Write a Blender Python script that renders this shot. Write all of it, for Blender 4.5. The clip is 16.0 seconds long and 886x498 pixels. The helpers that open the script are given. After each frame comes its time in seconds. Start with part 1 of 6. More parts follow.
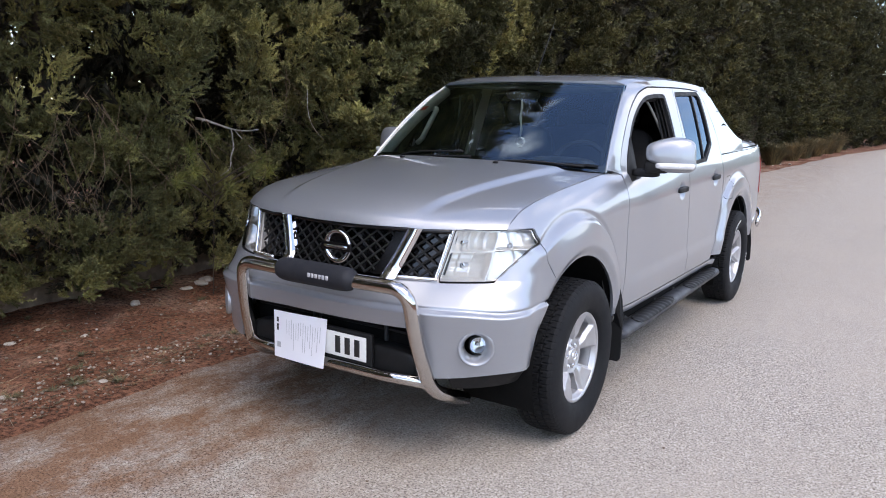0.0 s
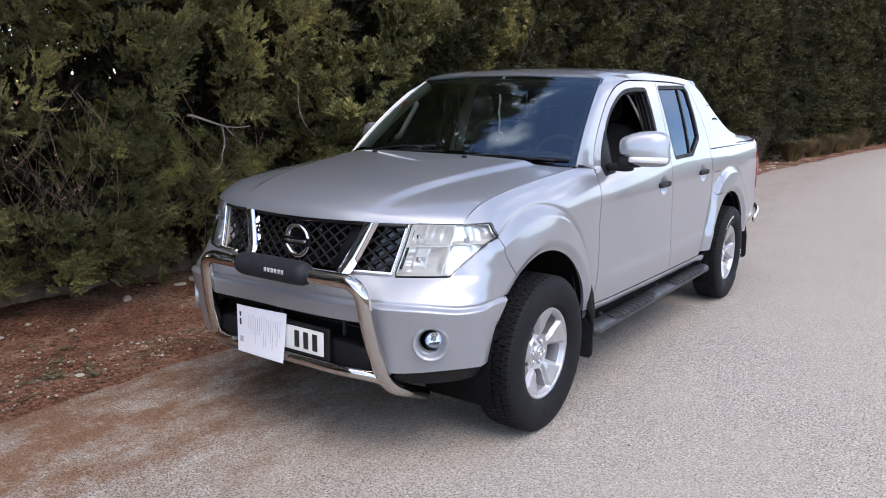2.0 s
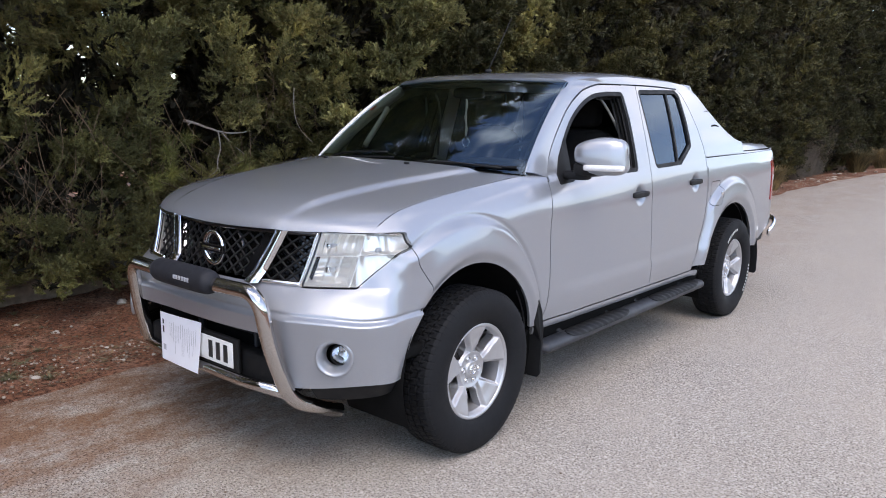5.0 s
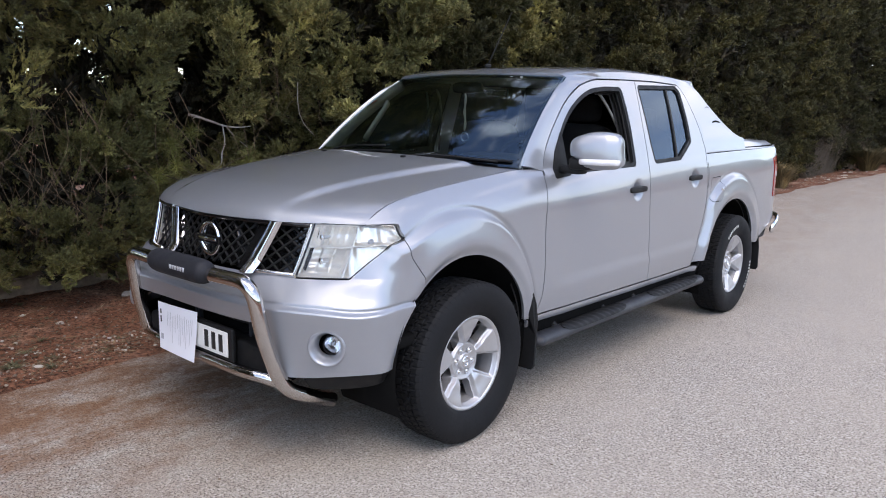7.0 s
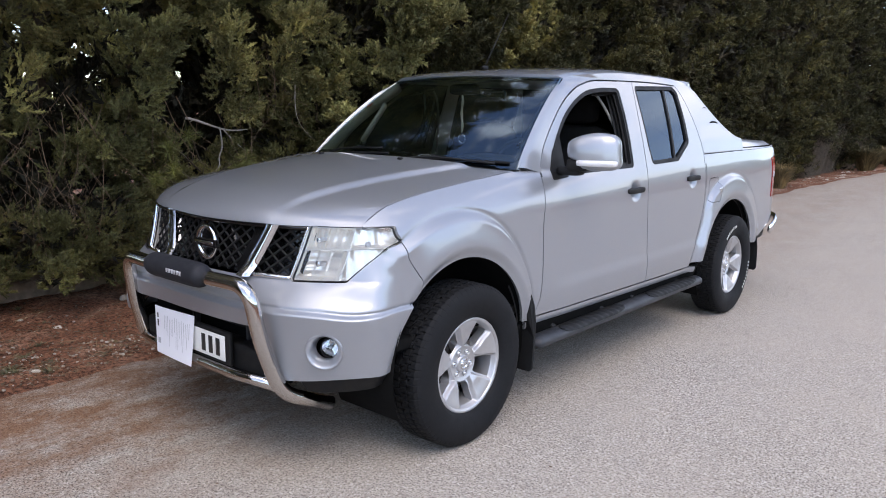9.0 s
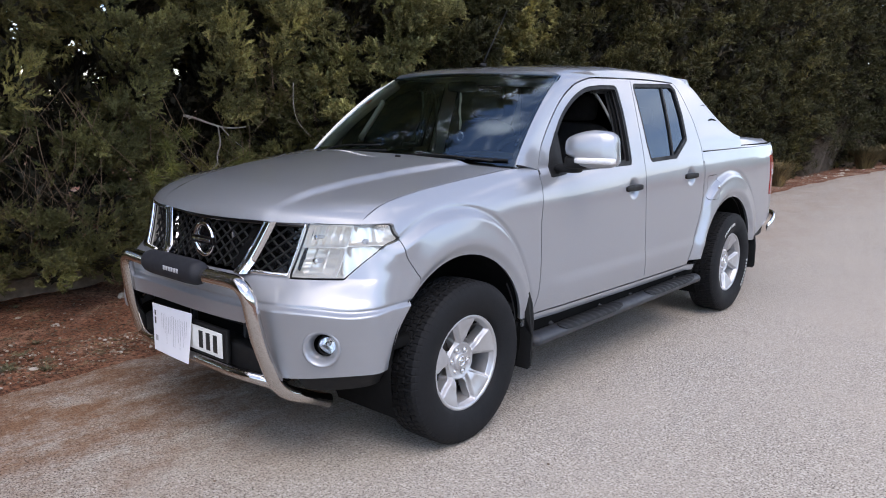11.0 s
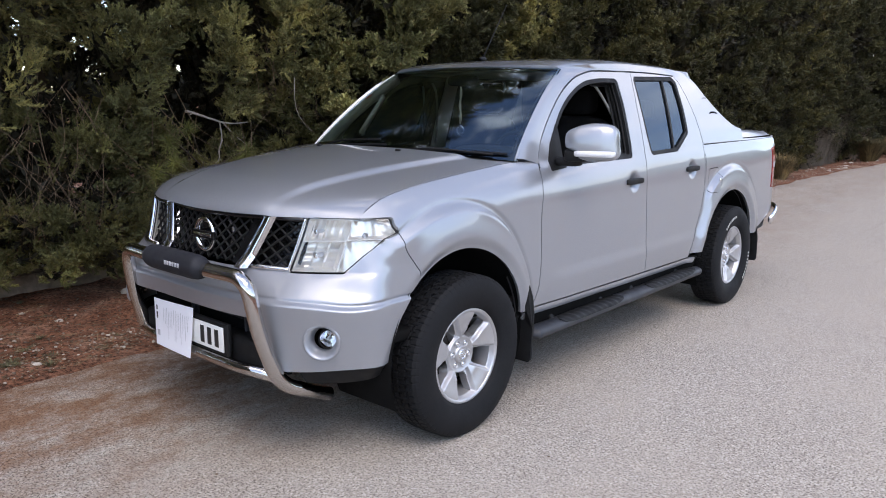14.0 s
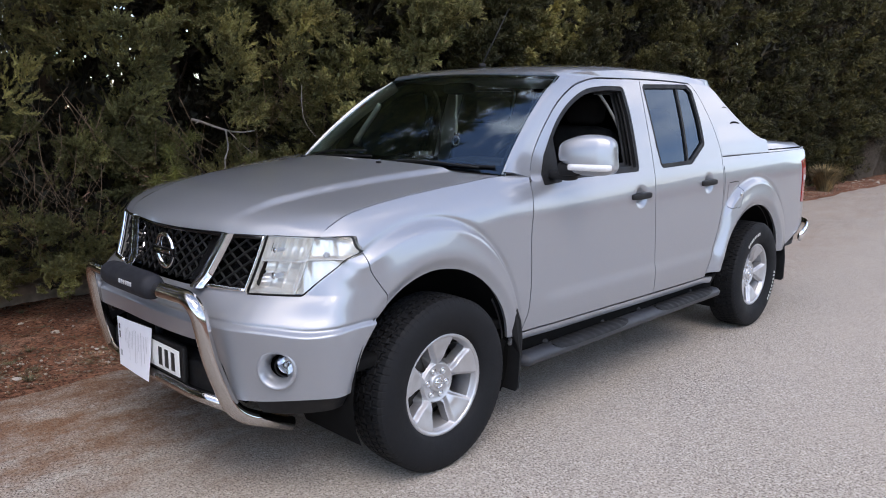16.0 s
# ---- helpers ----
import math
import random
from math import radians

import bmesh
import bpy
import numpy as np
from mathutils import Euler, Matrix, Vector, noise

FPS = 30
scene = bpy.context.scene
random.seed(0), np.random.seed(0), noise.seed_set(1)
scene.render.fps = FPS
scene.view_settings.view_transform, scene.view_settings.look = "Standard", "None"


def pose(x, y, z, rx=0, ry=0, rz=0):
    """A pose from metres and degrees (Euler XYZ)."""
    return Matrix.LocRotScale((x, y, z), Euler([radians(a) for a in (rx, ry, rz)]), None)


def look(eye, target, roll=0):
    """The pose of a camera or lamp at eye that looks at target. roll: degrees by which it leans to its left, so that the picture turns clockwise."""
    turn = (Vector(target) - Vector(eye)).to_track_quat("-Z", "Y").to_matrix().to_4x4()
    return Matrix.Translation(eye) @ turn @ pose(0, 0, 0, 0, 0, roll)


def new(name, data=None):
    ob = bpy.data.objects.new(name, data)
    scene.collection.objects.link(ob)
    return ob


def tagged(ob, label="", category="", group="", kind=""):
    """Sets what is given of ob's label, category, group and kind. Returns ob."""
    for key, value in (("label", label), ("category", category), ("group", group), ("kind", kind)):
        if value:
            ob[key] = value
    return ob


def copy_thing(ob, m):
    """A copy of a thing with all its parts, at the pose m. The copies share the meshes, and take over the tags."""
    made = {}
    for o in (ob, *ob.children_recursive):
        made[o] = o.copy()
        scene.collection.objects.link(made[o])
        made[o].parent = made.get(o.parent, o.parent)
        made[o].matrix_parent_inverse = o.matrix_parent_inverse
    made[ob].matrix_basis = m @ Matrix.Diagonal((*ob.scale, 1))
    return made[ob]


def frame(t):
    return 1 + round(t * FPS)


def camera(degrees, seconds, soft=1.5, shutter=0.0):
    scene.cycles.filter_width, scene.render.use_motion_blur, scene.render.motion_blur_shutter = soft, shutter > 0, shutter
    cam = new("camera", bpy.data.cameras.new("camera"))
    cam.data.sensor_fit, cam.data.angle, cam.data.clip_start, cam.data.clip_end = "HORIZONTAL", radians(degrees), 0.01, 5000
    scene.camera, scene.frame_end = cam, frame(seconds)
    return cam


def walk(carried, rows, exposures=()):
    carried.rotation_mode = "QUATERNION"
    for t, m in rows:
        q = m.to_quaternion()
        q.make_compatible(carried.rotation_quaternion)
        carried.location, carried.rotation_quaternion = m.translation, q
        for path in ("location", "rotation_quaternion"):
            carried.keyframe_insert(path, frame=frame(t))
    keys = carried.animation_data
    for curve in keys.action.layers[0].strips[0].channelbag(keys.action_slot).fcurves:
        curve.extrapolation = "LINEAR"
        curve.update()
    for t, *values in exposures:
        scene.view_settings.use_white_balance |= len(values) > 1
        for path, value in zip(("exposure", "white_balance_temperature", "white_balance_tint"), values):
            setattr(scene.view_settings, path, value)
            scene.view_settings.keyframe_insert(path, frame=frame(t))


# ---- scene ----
cam = camera(60.8, 16.0, soft=1.0)
EXPOSURE = [(0, 1.73, 7700, 17), (3, 1.68, 7750, 17), (6.5, 1.60, 7750, 17), (14, 1.58, 7700, 17), (16, 1.50, 7750, 17)]
PATH = [
    (0, (2.249, -3.295, 1.57), (1.171, -1.653, 1.196), 1.0),
    (0.5, (2.24, -3.306, 1.563), (1.203, -1.639, 1.181), 1.1),
    (1, (2.313, -3.23, 1.563), (1.203, -1.607, 1.201), 1.4),
    (1.5, (2.408, -3.166, 1.559), (1.284, -1.553, 1.191), 1.2),
    (2, (2.47, -3.121, 1.554), (1.343, -1.513, 1.174), 0.7),
    (2.5, (2.505, -3.075, 1.56), (1.401, -1.453, 1.172), 1.0),
    (3, (2.492, -2.906, 1.55), (1.411, -1.265, 1.178), 0.7),
    (3.5, (2.513, -2.757, 1.545), (1.385, -1.152, 1.152), 1.0),
    (4, (2.651, -2.652, 1.545), (1.428, -1.115, 1.168), 0.3),
    (6.5, (2.951, -2.584, 1.531), (1.666, -1.093, 1.174), 1.0),
    (7, (2.95, -2.577, 1.527), (1.661, -1.093, 1.158), 1.0),
    (7.5, (2.954, -2.573, 1.525), (1.678, -1.077, 1.161), 1.1),
    (8, (2.951, -2.567, 1.528), (1.662, -1.082, 1.162), 0.7),
    (8.5, (2.953, -2.564, 1.525), (1.664, -1.08, 1.158), 0.5),
    (9, (2.951, -2.566, 1.527), (1.663, -1.08, 1.163), 0.7),
    (11.5, (2.953, -2.559, 1.522), (1.668, -1.072, 1.153), 0.7),
    (12, (2.953, -2.559, 1.523), (1.666, -1.072, 1.162), 0.7),
    (12.5, (2.961, -2.558, 1.523), (1.682, -1.065, 1.154), 0.5),
    (13, (2.96, -2.563, 1.529), (1.679, -1.071, 1.166), 0.6),
    (13.5, (2.967, -2.564, 1.523), (1.683, -1.076, 1.155), 0.5),
    (14, (2.972, -2.556, 1.519), (1.681, -1.077, 1.137), 0.4),
    (14.5, (2.982, -2.502, 1.525), (1.685, -1.037, 1.111), -0.1),
    (15, (2.953, -2.418, 1.519), (1.661, -0.947, 1.116), 0.7),
    (15.5, (2.923, -2.274, 1.527), (1.638, -0.796, 1.121), 2.5),
    (16, (3.012, -2.177, 1.527), (1.636, -0.771, 1.164), 0.5),
]
walk(cam, [(t, look(eye, target, roll)) for t, eye, target, roll in PATH], EXPOSURE)

# ---- world, sun ----
world = bpy.data.worlds.new("sky")
scene.world = world
world.use_nodes = True
wt = world.node_tree
wt.nodes.clear()
SUN_ELEVATION, SUN_AZIMUTH = 54, 118
sky = wt.nodes.new("ShaderNodeTexSky")
sky.sky_type, sky.sun_disc = "NISHITA", False
sky.sun_elevation, sky.sun_rotation = radians(SUN_ELEVATION), radians(SUN_AZIMUTH)
sky.dust_density, sky.air_density, sky.ozone_density = 0.08, 1.0, 2.5
sky.altitude = 1500
coord = wt.nodes.new("ShaderNodeTexCoord")
stretch = wt.nodes.new("ShaderNodeMapping")
stretch.inputs["Scale"].default_value = (1.0, 1.0, 2.4)
clouds = wt.nodes.new("ShaderNodeTexNoise")
clouds.inputs["Scale"].default_value, clouds.inputs["Detail"].default_value = 2.2, 8
clouds.inputs["Roughness"].default_value = 0.58
stretch.inputs["Location"].default_value = (0.35, 0.2, 0.6)
cover = wt.nodes.new("ShaderNodeValToRGB")
cover.color_ramp.elements[0].position, cover.color_ramp.elements[1].position = 0.485, 0.74
blend = wt.nodes.new("ShaderNodeMix")
blend.data_type = "RGBA"
# clouds, brighter overhead than near the horizon, as under an overcast sky
height = wt.nodes.new("ShaderNodeSeparateXYZ")
climb = wt.nodes.new("ShaderNodeMapRange")
climb.inputs["To Min"].default_value, climb.inputs["To Max"].default_value = 0.42, 1.85
cloud = wt.nodes.new("ShaderNodeMix")
cloud.data_type, cloud.blend_type = "RGBA", "MULTIPLY"
cloud.inputs["Factor"].default_value = 1.0
cloud.inputs["A"].default_value = (8.2, 8.45, 8.95, 1)
wt.links.new(coord.outputs["Generated"], height.inputs["Vector"])
wt.links.new(height.outputs["Z"], climb.inputs["Value"])
wt.links.new(climb.outputs["Result"], cloud.inputs["B"])
wt.links.new(cloud.outputs["Result"], blend.inputs["B"])
back = wt.nodes.new("ShaderNodeBackground")
back.inputs["Strength"].default_value = 0.15
wout = wt.nodes.new("ShaderNodeOutputWorld")
wt.links.new(coord.outputs["Generated"], stretch.inputs["Vector"])
wt.links.new(stretch.outputs["Vector"], clouds.inputs["Vector"])
wt.links.new(clouds.outputs["Fac"], cover.inputs["Fac"])
wt.links.new(cover.outputs["Color"], blend.inputs["Factor"])
rich = wt.nodes.new("ShaderNodeHueSaturation")
rich.inputs["Saturation"].default_value = 0.97
wt.links.new(sky.outputs["Color"], rich.inputs["Color"])
wt.links.new(rich.outputs["Color"], blend.inputs["A"])
wt.links.new(blend.outputs["Result"], back.inputs["Color"])
wt.links.new(back.outputs["Background"], wout.inputs["Surface"])

sun = new("sun", bpy.data.lights.new("sun", "SUN"))
sun.data.energy, sun.data.angle, sun.data.color = 0.55, radians(36), (1.0, 0.975, 0.94)
se, sa = radians(SUN_ELEVATION), radians(SUN_AZIMUTH)
sun.matrix_world = look((12 * math.sin(sa) * math.cos(se), 12 * math.cos(sa) * math.cos(se), 12 * math.sin(se)), (0, 0, 0))

# ---- materials ----
def nodes_of(name):
    m = bpy.data.materials.new(name)
    m.use_nodes = True
    t = m.node_tree
    return m, t, t.nodes["Principled BSDF"]


def noise_node(t, scale, detail=4, rough=0.55, where=None):
    n = t.nodes.new("ShaderNodeTexNoise")
    n.inputs["Scale"].default_value, n.inputs["Detail"].default_value, n.inputs["Roughness"].default_value = scale, detail, rough
    c = where or t.nodes.new("ShaderNodeTexCoord").outputs["Object"]
    t.links.new(c, n.inputs["Vector"])
    return n


def ramp(t, source, stops):
    r = t.nodes.new("ShaderNodeValToRGB")
    e = r.color_ramp.elements
    while len(e) < len(stops):
        e.new(0.5)
    for el, (p, c) in zip(e, stops):
        el.position, el.color = p, (*c, 1) if len(c) == 3 else c
    t.links.new(source, r.inputs["Fac"])
    return r


def mix(t, fac, a, b, kind="MIX"):
    n = t.nodes.new("ShaderNodeMix")
    n.data_type, n.blend_type = "RGBA", kind
    for key, v in (("Factor", fac), ("A", a), ("B", b)):
        if isinstance(v, (int, float)):
            n.inputs[key].default_value = v
        elif isinstance(v, tuple):
            n.inputs[key].default_value = (*v, 1)
        else:
            t.links.new(v, n.inputs[key])
    return n.outputs["Result"]


def bump(t, bsdf, height, strength, distance):
    b = t.nodes.new("ShaderNodeBump")
    b.inputs["Strength"].default_value, b.inputs["Distance"].default_value = strength, distance
    t.links.new(height, b.inputs["Height"])
    t.links.new(b.outputs["Normal"], bsdf.inputs["Normal"])
    return b


def plain(name, color, rough=0.5, metal=0.0, grain=60.0, vary=0.18, relief=0.0, coat=0.0, spread=0.12, spec=0.5):
    """A surface with fine grain and wider wear over its colour and its gloss."""
    m, t, b = nodes_of(name)
    fine = noise_node(t, grain, 5)
    wide = noise_node(t, grain / 14, 3)
    lo = tuple(c * (1 - vary) for c in color)
    hi = tuple(min(1, c * (1 + vary)) for c in color)
    base = mix(t, 0.5, ramp(t, fine.outputs["Fac"], [(0.3, lo), (0.7, hi)]).outputs["Color"],
               ramp(t, wide.outputs["Fac"], [(0.3, lo), (0.7, hi)]).outputs["Color"])
    t.links.new(base, b.inputs["Base Color"])
    r = ramp(t, wide.outputs["Fac"], [(0.3, (max(0.02, rough - spread),) * 3), (0.7, (min(1, rough + spread),) * 3)])
    t.links.new(r.outputs["Color"], b.inputs["Roughness"])
    b.inputs["Metallic"].default_value = metal
    b.inputs["Coat Weight"].default_value = coat
    b.inputs["Specular IOR Level"].default_value = spec
    if relief:
        bump(t, b, fine.outputs["Fac"], 0.6, relief)
    return m


def paint_material():
    m, t, b = nodes_of("silver_paint")
    fl = t.nodes.new("ShaderNodeTexVoronoi")
    fl.inputs["Scale"].default_value = 2600
    t.links.new(t.nodes.new("ShaderNodeTexCoord").outputs["Object"], fl.inputs["Vector"])
    wide = noise_node(t, 2.2, 4)
    dust = noise_node(t, 9.0, 6, 0.65)
    flakes = ramp(t, fl.outputs["Color"], [(0.0, (0.275, 0.290, 0.314)), (1.0, (0.385, 0.404, 0.436))])
    base = mix(t, ramp(t, dust.outputs["Fac"], [(0.45, (0, 0, 0)), (0.8, (0.07, 0.07, 0.07))]).outputs["Color"], flakes.outputs["Color"], (0.40, 0.38, 0.36))
    t.links.new(base, b.inputs["Base Color"])
    b.inputs["Metallic"].default_value = 0.55
    r = ramp(t, wide.outputs["Fac"], [(0.3, (0.325,) * 3), (0.7, (0.365,) * 3)])
    t.links.new(r.outputs["Color"], b.inputs["Roughness"])
    b.inputs["Coat Weight"].default_value, b.inputs["Coat Roughness"].default_value = 1.0, 0.03
    bump(t, b, wide.outputs["Fac"], 0.03, 0.004)
    return m


def glass_material(name, tint, ior=1.5, gloss=0.0, sky_tint=(1, 1, 1)):
    """A thin pane: tinted light passes straight through, the rest mirrors."""
    m, t, b = nodes_of(name)
    t.nodes.remove(b)
    fres = t.nodes.new("ShaderNodeFresnel")
    fres.inputs["IOR"].default_value = ior
    clear, shine, both = t.nodes.new("ShaderNodeBsdfTransparent"), t.nodes.new("ShaderNodeBsdfGlossy"), t.nodes.new("ShaderNodeMixShader")
    clear.inputs["Color"].default_value = (*tint, 1)
    shine.inputs["Roughness"].default_value = gloss
    shine.inputs["Color"].default_value = (*sky_tint, 1)
    t.links.new(fres.outputs["Fac"], both.inputs["Fac"])
    t.links.new(clear.outputs["BSDF"], both.inputs[1])
    t.links.new(shine.outputs["BSDF"], both.inputs[2])
    t.links.new(both.outputs["Shader"], t.nodes["Material Output"].inputs["Surface"])
    return m


def asphalt_material():
    m, t, b = nodes_of("asphalt")
    obj = t.nodes.new("ShaderNodeTexCoord").outputs["Object"]
    grit = t.nodes.new("ShaderNodeTexVoronoi")
    grit.inputs["Scale"].default_value = 110
    t.links.new(obj, grit.inputs["Vector"])
    fine = noise_node(t, 100, 6, 0.7, obj)
    wide = noise_node(t, 0.9, 5, 0.6, obj)
    stone = ramp(t, grit.outputs["Color"], [(0.0, (0.22, 0.19, 0.162)), (0.35, (0.36, 0.322, 0.280)), (0.7, (0.46, 0.418, 0.366)), (1.0, (0.62, 0.575, 0.52))])
    gaps = ramp(t, fine.outputs["Fac"], [(0.415, (0.16, 0.145, 0.135)), (0.485, (1.04, 1.04, 1.04))])
    col = mix(t, 1.0, stone.outputs["Color"], gaps.outputs["Color"], "MULTIPLY")
    col = mix(t, ramp(t, wide.outputs["Fac"], [(0.35, (0, 0, 0)), (0.7, (0.5, 0.5, 0.5))]).outputs["Color"], col, (0.41, 0.36, 0.305))
    # red earth carried onto the road, more of it towards the verge
    sep = t.nodes.new("ShaderNodeSeparateXYZ")
    t.links.new(obj, sep.inputs["Vector"])
    near = t.nodes.new("ShaderNodeMapRange")
    near.inputs["From Min"].default_value, near.inputs["From Max"].default_value = 0.7, -0.5
    t.links.new(sep.outputs["X"], near.inputs["Value"])
    flow = t.nodes.new("ShaderNodeMapping")
    flow.inputs["Scale"].default_value = (1.5, 0.8, 1)
    t.links.new(obj, flow.inputs["Vector"])
    dirt = noise_node(t, 2.2, 10, 0.74, flow.outputs["Vector"])
    amount = t.nodes.new("ShaderNodeMath")
    amount.operation = "MULTIPLY_ADD"
    t.links.new(near.outputs["Result"], amount.inputs[0])
    amount.inputs[1].default_value = 0.07
    t.links.new(dirt.outputs["Fac"], amount.inputs[2])
    speck = noise_node(t, 26, 6, 0.7, obj)
    broken = t.nodes.new("ShaderNodeMath")
    broken.operation = "MULTIPLY_ADD"
    t.links.new(speck.outputs["Fac"], broken.inputs[0])
    broken.inputs[1].default_value = 0.30
    t.links.new(amount.outputs["Value"], broken.inputs[2])
    mask = ramp(t, broken.outputs["Value"], [(0.565, (0, 0, 0)), (0.78, (1, 1, 1))])
    ahead = t.nodes.new("ShaderNodeMapRange")
    ahead.inputs["From Min"].default_value, ahead.inputs["From Max"].default_value = 4.0, 9.0
    ahead.inputs["To Min"].default_value, ahead.inputs["To Max"].default_value = 1.0, 0.3
    t.links.new(sep.outputs["Y"], ahead.inputs["Value"])
    spread = mix(t, 1.0, mask.outputs["Color"], near.outputs["Result"], "MULTIPLY")
    spread = mix(t, 1.0, spread, ahead.outputs["Result"], "MULTIPLY")
    col = mix(t, spread, col, mix(t, 0.35, mix(t, 1.0, col, (0.62, 0.40, 0.28), "MULTIPLY"), (0.17, 0.088, 0.052)))
    t.links.new(col, b.inputs["Base Color"])
    b.inputs["Roughness"].default_value = 0.9
    b.inputs["Specular IOR Level"].default_value = 0.25
    h = mix(t, 0.5, grit.outputs["Distance"], fine.outputs["Fac"])
    bump(t, b, h, 0.9, 0.008)
    return m


def soil_material():
    m, t, b = nodes_of("red_soil")
    obj = t.nodes.new("ShaderNodeTexCoord").outputs["Object"]
    a = noise_node(t, 1.3, 6, 0.6, obj)
    f = noise_node(t, 34, 9, 0.8, obj)
    base = ramp(t, a.outputs["Fac"], [(0.3, (0.113, 0.046, 0.026)), (0.52, (0.203, 0.096, 0.060)), (0.72, (0.325, 0.215, 0.158))])
    fine = ramp(t, f.outputs["Fac"], [(0.40, (0.22, 0.20, 0.19)), (0.50, (0.95, 0.95, 0.95)), (0.62, (1.7, 1.65, 1.6))])
    t.links.new(mix(t, 1.0, base.outputs["Color"], fine.outputs["Color"], "MULTIPLY"), b.inputs["Base Color"])
    b.inputs["Roughness"].default_value = 0.95
    b.inputs["Specular IOR Level"].default_value = 0.15
    bump(t, b, f.outputs["Fac"], 0.9, 0.02)
    return m


def leaf_material(name, dark, light, dry):
    m, t, b = nodes_of(name)
    geo = t.nodes.new("ShaderNodeNewGeometry")
    obj = t.nodes.new("ShaderNodeTexCoord").outputs["Object"]
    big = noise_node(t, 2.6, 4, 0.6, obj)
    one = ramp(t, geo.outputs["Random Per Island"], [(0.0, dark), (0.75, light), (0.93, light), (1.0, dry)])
    # Clump-sized noise, pale and dark, stands in for lit tufts and shaded hollows
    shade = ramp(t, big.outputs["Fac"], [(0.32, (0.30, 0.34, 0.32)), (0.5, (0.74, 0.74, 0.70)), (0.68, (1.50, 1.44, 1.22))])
    plant = t.nodes.new("ShaderNodeObjectInfo")
    each = ramp(t, plant.outputs["Random"], [(0.0, (0.62, 0.66, 0.64)), (0.5, (1.0, 1.0, 1.0)), (1.0, (1.12, 1.08, 1.0))])
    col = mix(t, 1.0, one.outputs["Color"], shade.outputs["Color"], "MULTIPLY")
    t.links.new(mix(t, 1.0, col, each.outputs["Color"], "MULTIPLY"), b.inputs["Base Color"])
    b.inputs["Roughness"].default_value = 0.62
    b.inputs["Specular IOR Level"].default_value = 0.3
    return m


def stone_material():
    m, t, b = nodes_of("limestone")
    geo = t.nodes.new("ShaderNodeNewGeometry")
    fine = noise_node(t, 24, 6, 0.65)
    one = ramp(t, geo.outputs["Random Per Island"], [(0.0, (0.13, 0.085, 0.06)), (0.45, (0.26, 0.20, 0.155)), (0.8, (0.38, 0.325, 0.27)), (1.0, (0.52, 0.47, 0.41))])
    grain = ramp(t, fine.outputs["Fac"], [(0.3, (0.6, 0.58, 0.56)), (0.65, (1.1, 1.1, 1.1))])
    t.links.new(mix(t, 1.0, one.outputs["Color"], grain.outputs["Color"], "MULTIPLY"), b.inputs["Base Color"])
    b.inputs["Roughness"].default_value = 0.88
    b.inputs["Specular IOR Level"].default_value = 0.2
    bump(t, b, fine.outputs["Fac"], 0.6, 0.006)
    return m


PAINT = paint_material()
CHROME = plain("chrome", (0.82, 0.83, 0.85), 0.06, 1.0, 40, 0.04, spread=0.03)
SATIN = plain("satin_chrome", (0.68, 0.685, 0.70), 0.10, 1.0, 40, 0.04, spread=0.04)
STEEL = plain("brushed_steel", (0.53, 0.505, 0.485), 0.10, 1.0, 50, 0.08, spread=0.06)
IRON = plain("cast_iron", (0.05, 0.045, 0.042), 0.7, 0.4, 30, 0.3)
ALLOY = plain("alloy", (0.50, 0.50, 0.51), 0.38, 0.7, 30, 0.08)
BLACK = plain("black_plastic", (0.007, 0.0073, 0.008), 0.6, 0, 220, 0.3, 0.0006, spec=0.3)
GLOSSBLACK = plain("gloss_black", (0.006, 0.006, 0.0065), 0.14, 0, 80, 0.3)
STEPGREY = plain("grey_plastic", (0.025, 0.028, 0.034), 0.48, 0, 160, 0.25, 0.0006)
PAD = plain("navy_pad", (0.0075, 0.0085, 0.013), 0.8, 0, 200, 0.3, 0.0008)
RUBBER = plain("tyre_rubber", (0.0075, 0.0080, 0.0092), 0.72, 0, 90, 0.35, 0.0008, spec=0.22)
DARK = plain("underbody", (0.006, 0.006, 0.006), 0.9, 0, 30, 0.4, spec=0.1)
# The reflected sky's blue is put into these panes' mirror colour
GLASS = glass_material("windscreen_glass", (0.66, 0.76, 0.72), 1.9, sky_tint=(0.62, 0.82, 1.0))
TINTED = glass_material("privacy_glass", (0.10, 0.12, 0.13), 2.0, sky_tint=(0.42, 0.58, 0.78))
LENS = glass_material("lamp_lens", (0.93, 0.95, 0.96), 1.45)
REFLECTOR = plain("lamp_reflector", (0.95, 0.90, 0.83), 0.13, 0.48, 60, 0.03, spread=0.05)
BULB = plain("bulb_glass", (0.55, 0.56, 0.58), 0.05, 0.3, 60, 0.05)
CLEAR = plain("clear_indicator", (0.74, 0.74, 0.75), 0.22, 0, 130, 0.16, 0.0015, coat=1.0)
AMBER = plain("pale_lens", (0.52, 0.52, 0.53), 0.15, 0.3, 60, 0.05)
RED = plain("red_lens", (0.32, 0.012, 0.012), 0.12, 0, 60, 0.15, coat=0.6)
WHITEPLATE = plain("plate_white", (0.78, 0.78, 0.75), 0.4, 0, 60, 0.05)
INK = plain("black_ink", (0.02, 0.02, 0.02), 0.5, 0, 60, 0.1)
GREYINK = plain("grey_ink", (0.42, 0.42, 0.44), 0.7, 0, 60, 0.1)
PAPER = plain("white_paper", (0.80, 0.80, 0.84), 0.75, 0, 14, 0.03)
WHITEPAINT = plain("white_lettering", (0.50, 0.50, 0.48), 0.6, 0, 60, 0.1)
